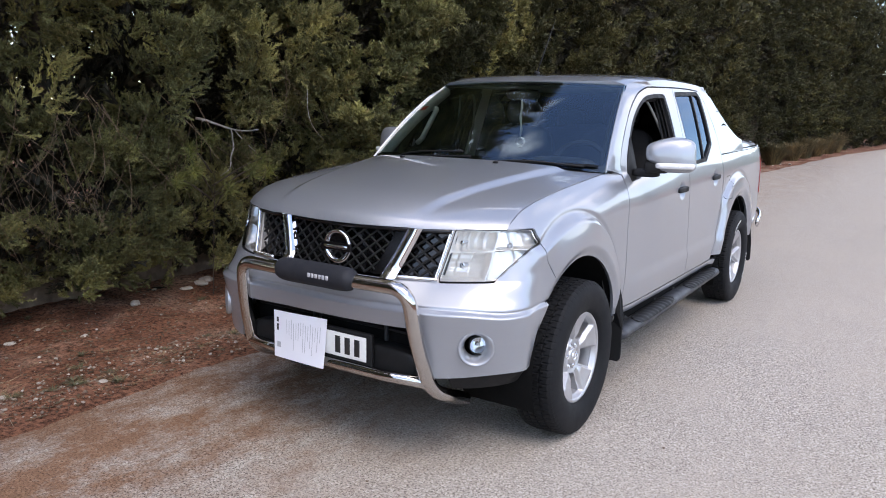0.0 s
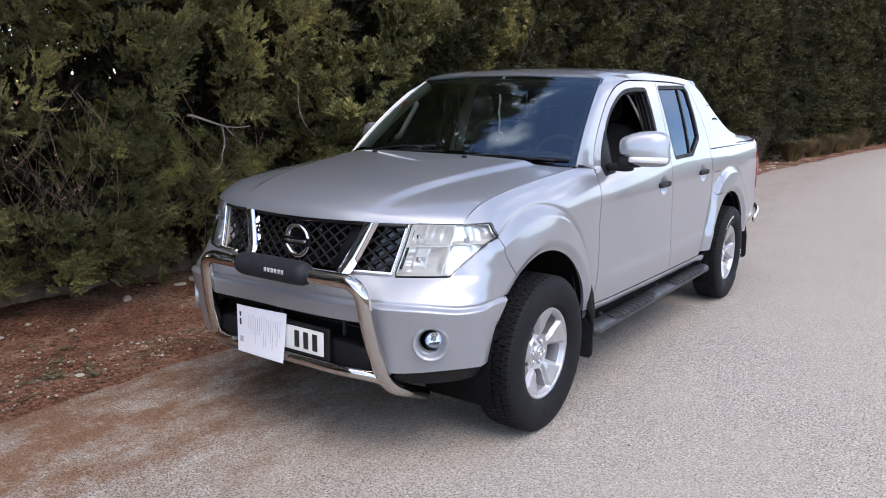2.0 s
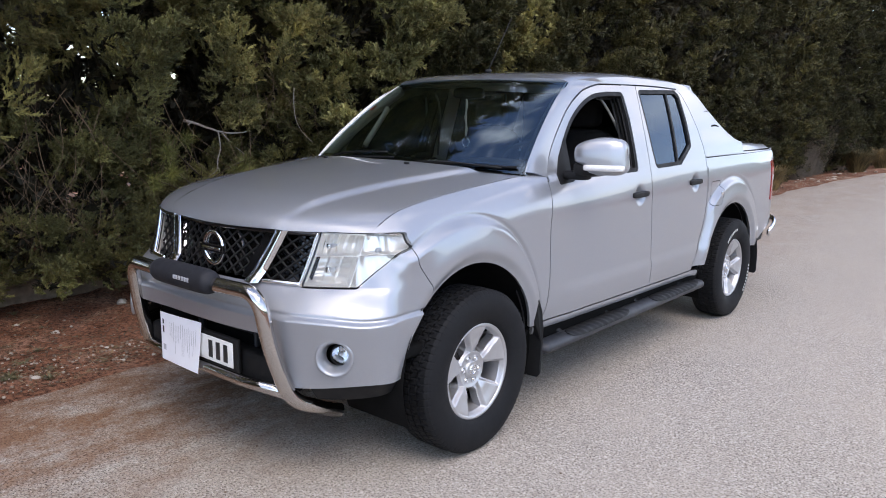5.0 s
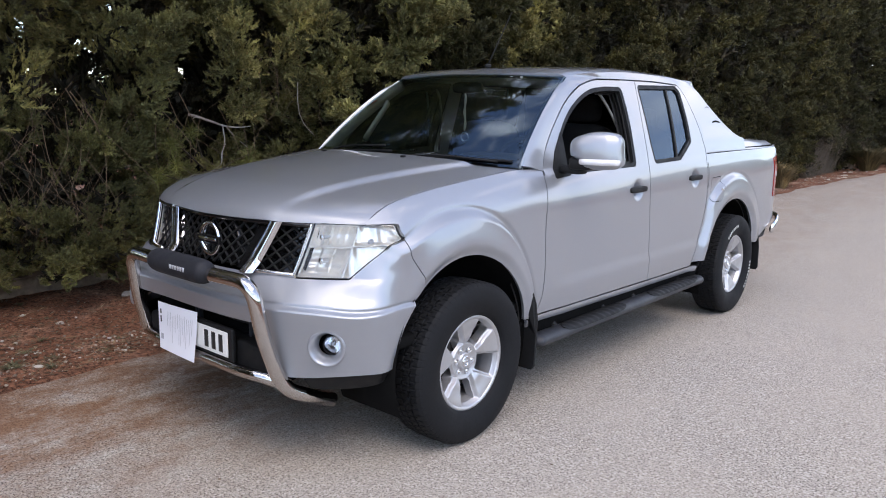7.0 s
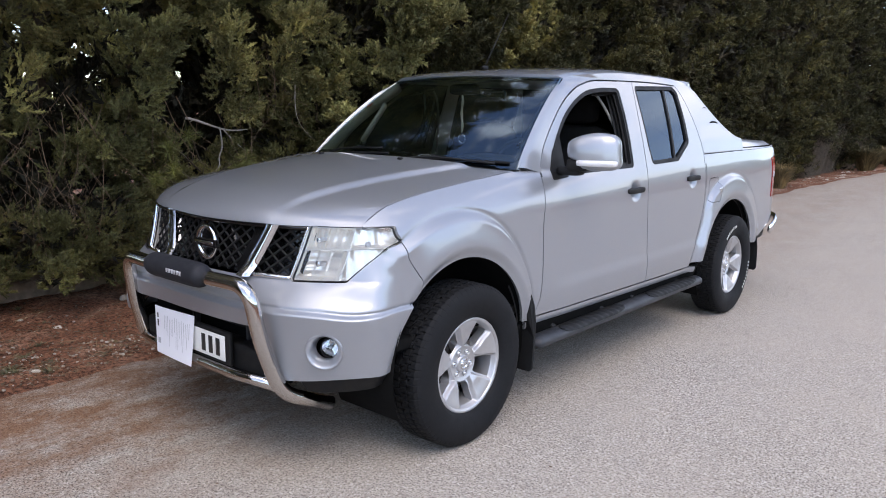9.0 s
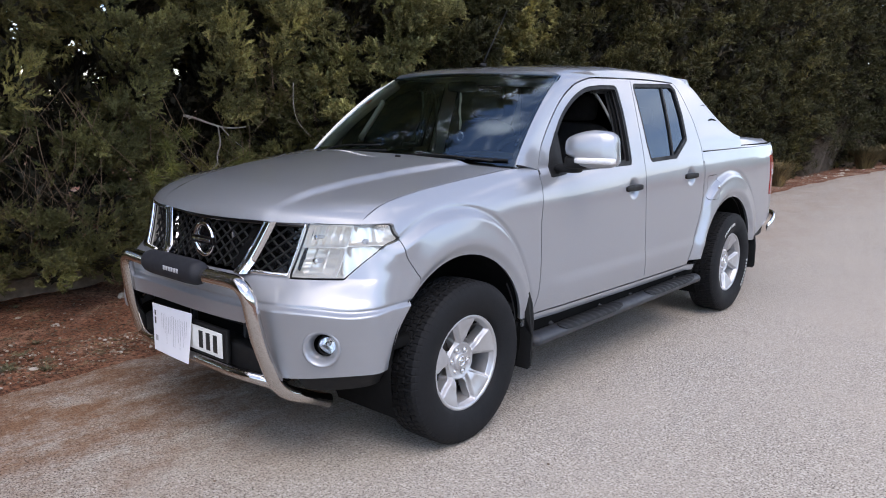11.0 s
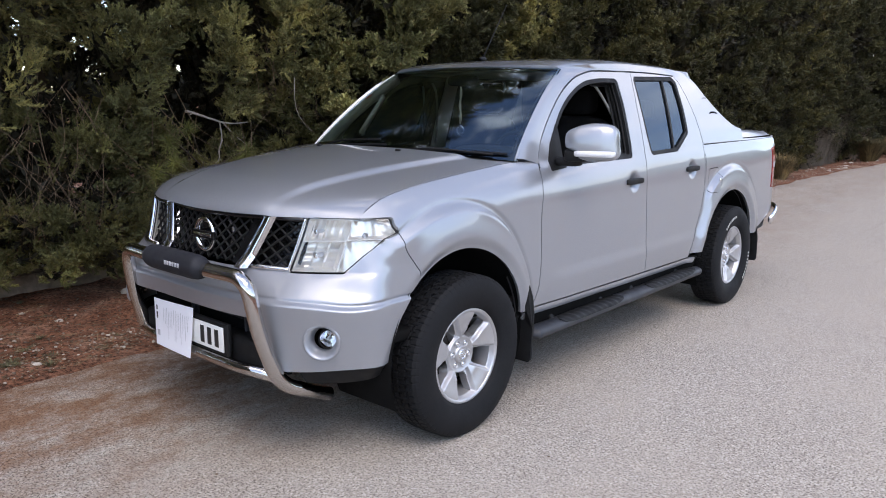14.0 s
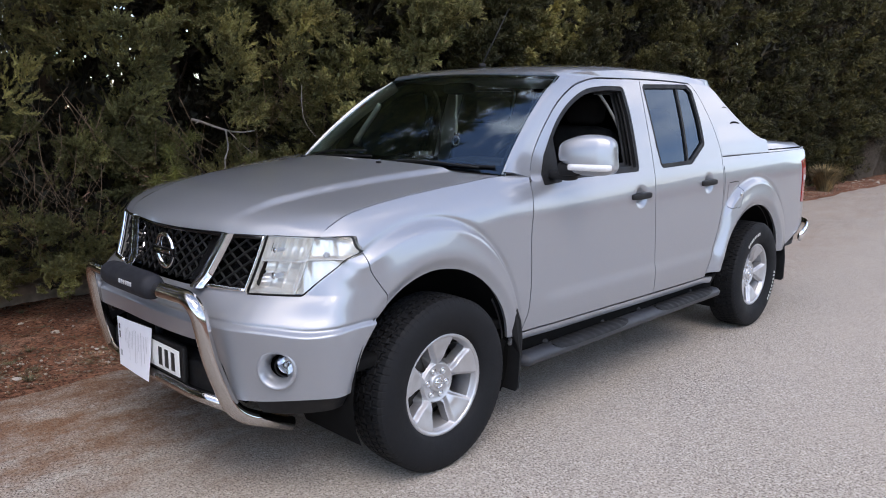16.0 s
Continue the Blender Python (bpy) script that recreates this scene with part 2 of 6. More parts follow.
CABIN = plain("cabin_trim", (0.014, 0.0145, 0.016), 0.7, 0, 120, 0.2, 0.0005)
SEATGREY = plain("grey_trim", (0.20, 0.20, 0.19), 0.6, 0, 60, 0.1)
TRIM = plain("pale_trim", (0.62, 0.63, 0.58), 0.65, 0, 60, 0.08)
FABRIC = plain("seat_fabric", (0.010, 0.010, 0.011), 0.9, 0, 240, 0.3, 0.001)
STICKER = plain("red_sticker", (0.75, 0.06, 0.03), 0.5, 0, 60, 0.1)
ASPHALT = asphalt_material()
SOIL = soil_material()
STONE = stone_material()
CONCRETE = plain("old_concrete", (0.225, 0.17, 0.13), 0.9, 0, 16, 0.55, 0.02)
BARK = plain("bark", (0.065, 0.047, 0.035), 0.9, 0, 26, 0.4, 0.012)
DEADWOOD = plain("dead_wood", (0.35, 0.31, 0.27), 0.85, 0, 40, 0.25, 0.003)
GREYTWIG = plain("grey_twigs", (0.15, 0.125, 0.10), 0.9, 0, 40, 0.35)
TWIGS = plain("dry_twigs", (0.15, 0.10, 0.064), 0.9, 0, 40, 0.35)
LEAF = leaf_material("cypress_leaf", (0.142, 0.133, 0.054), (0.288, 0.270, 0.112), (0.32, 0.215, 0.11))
# Near-black leaf: withered brown, darkened to stand in for shade in the hollows
SHADELEAF = leaf_material("withered_leaf", (0.020, 0.017, 0.010), (0.042, 0.036, 0.020), (0.07, 0.045, 0.025))
PINE = leaf_material("pine_needles", (0.10, 0.115, 0.03), (0.22, 0.22, 0.07), (0.26, 0.21, 0.09))
DRYGRASS = leaf_material("dry_grass", (0.13, 0.095, 0.05), (0.34, 0.25, 0.14), (0.46, 0.36, 0.21))
WEED = leaf_material("weed_leaf", (0.09, 0.085, 0.05), (0.17, 0.155, 0.09), (0.24, 0.19, 0.11))
# The cypress leaf again, about a third as bright: shade put into its colour
LEAF_SHADED = leaf_material("grey_green_leaf", (0.040, 0.0385, 0.0145), (0.088, 0.084, 0.033), (0.12, 0.088, 0.05))
LITTER = leaf_material("litter", (0.08, 0.043, 0.025), (0.24, 0.16, 0.10), (0.42, 0.34, 0.26))
RIDGE = plain("far_woods", (0.055, 0.065, 0.03), 0.95, 0, 0.5, 0.4)

# ---- builders ----
def mesh_of(name, verts, faces, smooth=False):
    me = bpy.data.meshes.new(name)
    me.from_pydata([tuple(v) for v in verts], [], [tuple(f) for f in faces])
    if smooth:
        me.shade_smooth()
    me.update()
    return me


def array_mesh(name, verts, faces):
    """A mesh from numpy arrays: verts (n, 3), faces (m, k)."""
    me = bpy.data.meshes.new(name)
    n, k = faces.shape
    me.vertices.add(len(verts))
    me.vertices.foreach_set("co", np.ascontiguousarray(verts, dtype=np.float32).ravel())
    me.loops.add(n * k)
    me.loops.foreach_set("vertex_index", np.ascontiguousarray(faces, dtype=np.int32).ravel())
    me.polygons.add(n)
    me.polygons.foreach_set("loop_start", np.arange(0, n * k, k, dtype=np.int32))
    me.update(calc_edges=True)
    me.validate()
    return me


def put(name, me, material, parent=None, label=""):
    ob = new(name, me)
    if not me.materials:
        me.materials.append(material)
    if parent is not None:
        ob.parent = parent
    if label:
        ob["label"] = label
    return ob


def part(name, bm, material, parent, label="", smooth=True):
    me = bpy.data.meshes.new(name)
    bm.normal_update()
    bm.to_mesh(me)
    bm.free()
    if smooth:
        me.shade_smooth()
    return put(name, me, material, parent, label)


def thing(name, label, category, group="", kind="", at=(0, 0, 0)):
    ob = new(name)
    ob.location = at
    ob.empty_display_size = 0.1
    return tagged(ob, label, category, group, kind)


def sheet(name, S, ur, vr, fields, material, parent, thick=0.014, flip=False, label=""):
    """A curved panel S(u, v), kept where every field of the place on it is below zero, with a folded-in edge."""
    us, vs = np.linspace(*ur), np.linspace(*vr)
    grid = {}

    def node(u, v):
        p = S(u, v)
        return (u, v, p, [f(*p) for f in fields])
    for i, u in enumerate(us):
        for j, v in enumerate(vs):
            grid[i, j] = node(u, v)
    verts, index, faces = [], {}, []

    def vid(n):
        key = (round(n[0], 6), round(n[1], 6))
        if key not in index:
            index[key] = len(verts)
            verts.append(n[2])
        return index[key]
    for i in range(len(us) - 1):
        for j in range(len(vs) - 1):
            poly = [grid[i, j], grid[i + 1, j], grid[i + 1, j + 1], grid[i, j + 1]]
            for k in range(len(fields)):
                if all(n[3][k] <= 0 for n in poly):
                    continue
                cut = []
                for a, b in zip(poly, poly[1:] + poly[:1]):
                    fa, fb = a[3][k], b[3][k]
                    if fa <= 0:
                        cut.append(a)
                    if (fa <= 0) != (fb <= 0):
                        s = fa / (fa - fb)
                        cut.append(node(a[0] + s * (b[0] - a[0]), a[1] + s * (b[1] - a[1])))
                poly = cut
                if len(poly) < 3:
                    break
            if len(poly) >= 3:
                ids = []
                for n in poly:
                    q = vid(n)
                    if q not in ids:
                        ids.append(q)
                if len(ids) >= 3:
                    faces.append(ids[::-1] if flip else ids)
    bm = bmesh.new()
    bv = [bm.verts.new(v) for v in verts]
    for f in faces:
        try:
            bm.faces.new([bv[i] for i in f])
        except ValueError:
            pass
    bmesh.ops.remove_doubles(bm, verts=bm.verts[:], dist=0.0004)
    bm.normal_update()
    if thick:
        rim = [e for e in bm.edges if len(e.link_faces) == 1]
        deep = {}
        for e in rim:
            for v in e.verts:
                if v not in deep:
                    deep[v] = bm.verts.new(v.co - v.normal * thick)
        for e in rim:
            l = e.link_loops[0]
            a, b = l.vert, l.link_loop_next.vert
            try:
                bm.faces.new((b, a, deep[a], deep[b])).smooth = True
            except ValueError:
                pass
            e.smooth = False
    ob = part(name, bm, material, parent, label)
    return ob


def lathe(profile, n=48, axis="x", closed=False):
    """Turn (along, radius) pairs round an axis; returns a bmesh."""
    bm = bmesh.new()
    rings = []
    for k in range(n):
        a = 2 * math.pi * k / n
        ring = []
        for d, r in profile:
            c, s = r * math.cos(a), r * math.sin(a)
            ring.append(bm.verts.new({"x": (d, c, s), "y": (s, d, c), "z": (c, s, d)}[axis]))
        rings.append(ring)
    m = len(profile)
    for k in range(n):
        a, b = rings[k], rings[(k + 1) % n]
        for i in range(m if closed else m - 1):
            try:
                bm.faces.new((a[i], a[(i + 1) % m], b[(i + 1) % m], b[i]))
            except ValueError:
                pass
    bmesh.ops.remove_doubles(bm, verts=bm.verts[:], dist=0.00005)
    bmesh.ops.recalc_face_normals(bm, faces=bm.faces[:])
    return bm


def smooth_path(pts, step=0.02):
    """Points along a smooth line through pts."""
    P = [Vector(p) for p in pts]
    P = [2 * P[0] - P[1]] + P + [2 * P[-1] - P[-2]]
    out = []
    for i in range(1, len(P) - 2):
        n = max(2, int((P[i + 1] - P[i]).length / step))
        for k in range(n):
            t = k / n
            out.append(0.5 * (2 * P[i] + (P[i + 1] - P[i - 1]) * t + (2 * P[i - 1] - 5 * P[i] + 4 * P[i + 1] - P[i + 2]) * t * t
                              + (3 * P[i] - P[i - 1] - 3 * P[i + 1] + P[i + 2]) * t ** 3))
    out.append(P[-2])
    return out


def round_path(pts, r, n=7):
    """A line of straight runs with bends of radius r."""
    P = [Vector(p) for p in pts]
    out = [P[0]]
    for a, b, c in zip(P, P[1:], P[2:]):
        d1, d2 = (a - b), (c - b)
        k = min(r, 0.48 * d1.length, 0.48 * d2.length)
        p1, p2 = b + d1.normalized() * k, b + d2.normalized() * k
        out += [(1 - t) ** 2 * p1 + 2 * t * (1 - t) * b + t * t * p2 for t in [i / n for i in range(n + 1)]]
    return out + [P[-1]]


def tube(path, radius, n=14, bm=None, caps=True, flat=1.0):
    """A tube along points; radius: a number, or a function of 0..1; flat: its height over its width."""
    bm = bm or bmesh.new()
    path = [Vector(p) for p in path]
    rings, up = [], Vector((0, 0, 1))
    for i, p in enumerate(path):
        d = (path[min(i + 1, len(path) - 1)] - path[max(i - 1, 0)]).normalized()
        if abs(d.dot(up)) > 0.97:
            up = Vector((0, 1, 0)) if abs(d.y) < 0.9 else Vector((1, 0, 0))
        s = d.cross(up).normalized()
        u = s.cross(d).normalized()
        up = u
        r = radius(i / (len(path) - 1)) if callable(radius) else radius
        rings.append([bm.verts.new(p + r * (math.cos(2 * math.pi * k / n) * s + flat * math.sin(2 * math.pi * k / n) * u)) for k in range(n)])
    for a, b in zip(rings, rings[1:]):
        for k in range(n):
            bm.faces.new((a[k], a[(k + 1) % n], b[(k + 1) % n], b[k]))
    if caps:
        bm.faces.new(rings[0][::-1])
        bm.faces.new(rings[-1])
    bmesh.ops.recalc_face_normals(bm, faces=bm.faces[:])
    return bm


def block(size, at=(0, 0, 0), bevel=0.01, seg=3, bm=None, turn=None):
    """A box with rounded edges."""
    b = bmesh.new()
    bmesh.ops.create_cube(b, size=1)
    bmesh.ops.scale(b, vec=size, verts=b.verts[:])
    if bevel:
        bmesh.ops.bevel(b, geom=b.edges[:] + b.verts[:], offset=bevel, segments=seg, profile=0.6, affect="EDGES")
    if turn is not None:
        bmesh.ops.transform(b, matrix=turn, verts=b.verts[:])
    bmesh.ops.translate(b, vec=at, verts=b.verts[:])
    if bm is None:
        return b
    me = bpy.data.meshes.new("tmp")
    b.to_mesh(me)
    b.free()
    bm.from_mesh(me)
    bpy.data.meshes.remove(me)
    return bm


def super_block(size, at, power=4.0, n=20, m=12, turn=None, shape=None):
    """A soft pillow or shell: a rounded solid of the given size; shape bends each point."""
    bm = bmesh.new()
    rows = []
    e = 2.0 / power

    def c(a):
        return math.copysign(abs(math.cos(a)) ** e, math.cos(a))

    def s(a):
        return math.copysign(abs(math.sin(a)) ** e, math.sin(a))
    for j in range(1, m):
        f = -math.pi / 2 + math.pi * j / m
        row = []
        for i in range(n):
            a = 2 * math.pi * i / n
            p = Vector((size[0] / 2 * c(f) * c(a), size[1] / 2 * c(f) * s(a), size[2] / 2 * s(f)))
            row.append(p)
        rows.append(row)
    top, bot = Vector((0, 0, size[2] / 2)), Vector((0, 0, -size[2] / 2))

    def fix(p):
        p = Vector(shape(p)) if shape else p
        p = turn @ p if turn is not None else p
        return bm.verts.new(p + Vector(at))
    R = [[fix(p) for p in row] for row in rows]
    t, b = fix(top), fix(bot)
    for a, c2 in zip(R, R[1:]):
        for i in range(n):
            bm.faces.new((a[i], a[(i + 1) % n], c2[(i + 1) % n], c2[i]))
    for i in range(n):
        bm.faces.new((R[-1][i], R[-1][(i + 1) % n], t))
        bm.faces.new((R[0][(i + 1) % n], R[0][i], b))
    bmesh.ops.recalc_face_normals(bm, faces=bm.faces[:])
    return bm


def flat_prism(outline, axis, lo, hi, bevel=0.0, seg=2):
    """A plate: an outline (two coordinates) thickened along an axis from lo to hi."""
    def put3(a, b, c):
        return {"x": (c, a, b), "y": (a, c, b), "z": (a, b, c)}[axis]
    bm = bmesh.new()
    A = [bm.verts.new(put3(a, b, lo)) for a, b in outline]
    B = [bm.verts.new(put3(a, b, hi)) for a, b in outline]
    bm.faces.new(A)
    bm.faces.new(B[::-1])
    for i in range(len(A)):
        j = (i + 1) % len(A)
        bm.faces.new((A[i], B[i], B[j], A[j]))
    bmesh.ops.recalc_face_normals(bm, faces=bm.faces[:])
    if bevel:
        bmesh.ops.bevel(bm, geom=bm.edges[:], offset=bevel, segments=seg, profile=0.6, affect="EDGES")
    return bm


def polygon_field(points, pick, round_by=0.0, grow=0.0):
    """A field below zero inside a polygon (with rounded corners) of two of a place's coordinates."""
    pts = list(points)

    def f(x, y, z):
        px, py = pick(x, y, z)
        best, inside = 1e9, False
        for (ax, ay), (bx, by) in zip(pts, pts[1:] + pts[:1]):
            dx, dy = bx - ax, by - ay
            t = min(1.0, max(0.0, ((px - ax) * dx + (py - ay) * dy) / (dx * dx + dy * dy)))
            best = min(best, math.hypot(px - ax - t * dx, py - ay - t * dy))
            if (ay > py) != (by > py) and px < ax + (py - ay) / (by - ay) * dx:
                inside = not inside
        return (-best if inside else best) - round_by - grow
    return f


def outside(f, gap=0.0):
    return lambda x, y, z: gap - f(x, y, z)


def shrink(pts, d):
    """A polygon moved inwards by about d, so that a field rounded by d fills it again."""
    n = len(pts)
    area = sum(pts[i][0] * pts[(i + 1) % n][1] - pts[(i + 1) % n][0] * pts[i][1] for i in range(n))
    sgn = 1 if area > 0 else -1
    out = []
    for i in range(n):
        a, b, c = Vector(pts[i - 1]), Vector(pts[i]), Vector(pts[(i + 1) % n])
        e1, e2 = (b - a).normalized(), (c - b).normalized()
        n1, n2 = Vector((-e1.y, e1.x)) * sgn, Vector((-e2.y, e2.x)) * sgn
        k = n1 + n2
        k = k / max(0.3, k.dot(k) / 2)
        out.append(tuple(b + k * d))
    return out

# ---- the truck's body surface: x as a function of y (along) and z (up) ----
def curve(pts):
    """A smooth function through a few points."""
    xs = [p[0] for p in pts]
    ys = [p[1] for p in pts]
    d = [(ys[i + 1] - ys[i]) / (xs[i + 1] - xs[i]) for i in range(len(xs) - 1)]
    m = [d[0]] + [0 if a * b <= 0 else 2 * a * b / (a + b) for a, b in zip(d, d[1:])] + [d[-1]]

    def f(x):
        if x <= xs[0]:
            return ys[0] + m[0] * (x - xs[0])
        if x >= xs[-1]:
            return ys[-1] + m[-1] * (x - xs[-1])
        i = 0
        while x > xs[i + 1]:
            i += 1
        h = xs[i + 1] - xs[i]
        t = (x - xs[i]) / h
        return ((1 + 2 * t) * (1 - t) ** 2 * ys[i] + t * (1 - t) ** 2 * h * m[i]
                + t * t * (3 - 2 * t) * ys[i + 1] + t * t * (t - 1) * h * m[i + 1])
    return f


def ease(a, b, x):
    t = min(1.0, max(0.0, (x - a) / (b - a)))
    return t * t * (3 - 2 * t)


side_mid = curve([(-0.6, 0.84), (-0.4, 0.858), (0, 0.872), (0.6, 0.88), (1.5, 0.885), (2.6, 0.885), (3.6, 0.878), (4.05, 0.862), (4.25, 0.83)])
side_top = curve([(-0.55, 0.745), (0.5, 0.776), (0.70, 0.793), (1.2, 0.834), (1.8, 0.856), (2.6, 0.852), (3.6, 0.842), (4.25, 0.80)])
belt = curve([(-0.55, 1.045), (-0.5, 1.078), (-0.39, 1.130), (-0.29, 1.152), (-0.15, 1.173), (0.0, 1.190), (0.2, 1.209), (0.5, 1.231), (0.7, 1.225), (1.5, 1.215), (2.6, 1.238), (4.25, 1.245)])
SEAM_C = curve([(0.40, 2.40), (0.48, 2.43), (0.635, 2.49), (0.75, 2.548), (0.85, 2.585), (0.94, 2.603), (1.175, 2.600), (1.25, 2.612), (1.39, 2.583), (1.557, 2.509), (1.66, 2.44), (1.72, 2.36)])
FRONT_ARCH, REAR_ARCH = (-0.04, 0.405, 0.48), (3.10, 0.40, 0.492)


def flare(y, z):
    a = 0.0
    for cy, cz, r0 in (FRONT_ARCH, REAR_ARCH):
        k = 1.18 if cy < 1 and y > cy else 1.0
        r = math.hypot(k * (y - cy), (z - cz) if z > cz else 0.35 * (z - cz))
        w = 0.682
        ra = math.hypot((1.15 if cy < 1 and y < cy else 1.0) * (y - cy), (z - cz) if z > cz else 0.25 * (z - cz))
        b = (0.029 * ease(w, w - 0.042, r) - 0.009 * math.exp(-((r - w - 0.004) / 0.013) ** 2)) * (1 - 0.35 * ease(-0.10, -0.40, y))
        b += 0.013 * ease(w - 0.04, r0 + 0.05, r) - 0.024 * ease(r0 + 0.056, r0 - 0.006, ra)
        b *= 1 - 0.92 * ease(-0.26, -0.45, y) * ease(0.99, 0.86, z)
        if cy > 1:
            s = SEAM_C(z) + 0.006
            b *= ease(s, s + 0.10, y)
        a = b if abs(b) > abs(a) else a
    return a


def side_x(y, z, arches=True):
    zb = belt(y)
    z0 = zb - 0.20
    x = side_mid(y)
    drop = x - side_top(y)
    if z > z0:
        s = min(1.0, (z - z0) / (zb - z0))
        x -= drop * s ** 2.3
    if z > zb:
        d = z - zb
        x -= 0.25 * d + 0.16 * d * d
    if z < 0.7:
        x -= 0.028 * ((0.7 - z) / 0.27) ** 2
    if z < zb:
        x += 0.009 * ease(0.675, 0.600, z) * ease(0.62, 0.85, y) * ease(2.75, 2.5, y)
    # shallow scoops behind the door handles
    for hy, hz in ((1.565, 1.062), (2.388, 1.086)):
        q = math.hypot((y - hy) / 0.066, (z - hz) / 0.060)
        if q < 1:
            x -= 0.026 * (1 - q * q) ** 1.2
    return max(x, 0) + (flare(y, z) if arches else 0.0)

# ---- ground, road, verge ----
def bend(y):
    """The road swings slowly aside further on."""
    d = min(33.0, max(0.0, y - 17.0))
    return 0.0043 * d * d + 0.33 * max(0.0, y - 50.0)


def road_edge(y):
    return bend(y) - 1.27 - 0.42 * ease(2.0, 11.0, y) + 0.25 * ease(15.0, 22.0, y) + 0.035 * math.sin(2.1 * y) + 0.02 * math.sin(5.3 * y + 1)


def ground_z(x, y):
    """The height of the earth beside the road: a shallow ditch under the trees, level fields beyond."""
    e = road_edge(y)
    d = e - x
    if d < -0.4:
        return -0.06
    z = -0.012 - 0.05 * ease(0.1, -0.4, d)
    z -= 0.10 * ease(0.15, 1.8, d)
    z += 0.22 * ease(2.62, 3.4, d)
    k = ease(0.0, 0.5, d) * (1 - ease(6, 9, d))
    z += k * (0.035 * noise.noise((x * 2.3, y * 2.3, 0)) + 0.022 * noise.noise((x * 7, y * 7, 3)) + 0.010 * noise.noise((x * 19, y * 19, 5)))
    return z


def build_ground():
    xs = sorted([-1500, -600, -250, -100, -50, -25, -14, -9, -7, -6.2] + [-5.6 + 0.055 * i for i in range(86)] + [-0.6, 0.2, 1, 3, 8, 20, 60, 200, 600, 1500])
    ys = sorted([-1500, -600, -200, -60, -20, -9, -5] + [-4 + 0.06 * i for i in range(135)] + [4.2 + 0.22 * i for i in range(120)] + [31, 34, 38, 44, 55, 80, 140, 300, 800, 1500])
    V = [(x, y, ground_z(x, y)) for y in ys for x in xs]
    n = len(xs)
    F = [(j * n + i, j * n + i + 1, (j + 1) * n + i + 1, (j + 1) * n + i) for j in range(len(ys) - 1) for i in range(n - 1)]
    ob = put("ground", mesh_of("ground", V, F, True), SOIL)
    tagged(ob, "red-brown earth verge and ditch beside the road", "ground", kind="structure")
    # the road: a thin worn slab with a crumbled edge
    ys = [-60, -30, -15, -9] + [-6 + 0.03 * i for i in range(460)] + [7.9 + 0.12 * i for i in range(180)] + [30, 34, 40, 50, 65, 90]
    V, F = [], []
    for y in ys:
        e = road_edge(y) + 0.03 * noise.noise((0, y * 3, 0)) + 0.022 * noise.noise((4, y * 11, 0)) + 0.012 * noise.noise((7, y * 31, 0))
        V += [(e - 0.025, y, -0.06), (e - 0.004, y, -0.008), (e + 0.012, y, 0.0), (e + 0.4, y, 0.0), (0.4 + bend(y), y, 0.0), (2.0 + bend(y), y, 0.0), (5.5 + bend(y), y, 0.0), (5.53 + bend(y), y, -0.06)]
    m = 8
    for j in range(len(ys) - 1):
        for i in range(m - 1):
            F.append((j * m + i, j * m + i + 1, (j + 1) * m + i + 1, (j + 1) * m + i))
    tagged(put("road", mesh_of("road", V, F, True), ASPHALT), "worn pale grey asphalt road stained with red earth", "road", kind="structure")


build_ground()


def rock_mesh(seed, flat=0.6):
    bm = bmesh.new()
    bmesh.ops.create_icosphere(bm, subdivisions=2, radius=0.5)
    for v in bm.verts:
        k = 1 + 0.35 * noise.noise(v.co * 1.7 + Vector((seed * 7.1, 0, 0))) + 0.14 * noise.noise(v.co * 4.3 + Vector((0, seed * 3.3, 0)))
        v.co = Vector((v.co.x * k * 1.2, v.co.y * k * 0.9, v.co.z * k * flat))
    me = bpy.data.meshes.new("stone")
    bm.to_mesh(me)
    bm.free()
    me.materials.append(STONE)
    return me


ROCKS = [rock_mesh(i, 0.45 + 0.1 * (i % 3)) for i in range(5)]


def stone_at(x, y, size, k, label):
    ob = new("stone", ROCKS[k % 5])
    ob.location = (x, y, ground_z(x, y) + size * 0.1)
    ob.rotation_euler = (0, 0, k * 1.3)
    ob.scale = (size,) * 3
    tagged(ob, label, "stone", "loose stones on the verge")


rng = random.Random(5)
for k in range(26):
    d = 0.25 + 2.2 * rng.random() ** 1.3
    y = -3.2 + 7.5 * rng.random()
    stone_at(road_edge(y) - d, y, 0.03 + 0.06 * rng.random() ** 2.5, k, "pale limestone lump lying on red earth")
for k, (x, y, s) in enumerate([(-3.27, 0.42, 0.09), (-3.0, -0.75, 0.07), (-2.75, -0.35, 0.06), (-3.4, 1.2, 0.12), (-3.5, 1.35, 0.12), (-1.9, -1.35, 0.06), (-3.35, 1.0, 0.10)]):
    stone_at(x, y, s, k + 2, "larger pale limestone lump half sunk in earth")


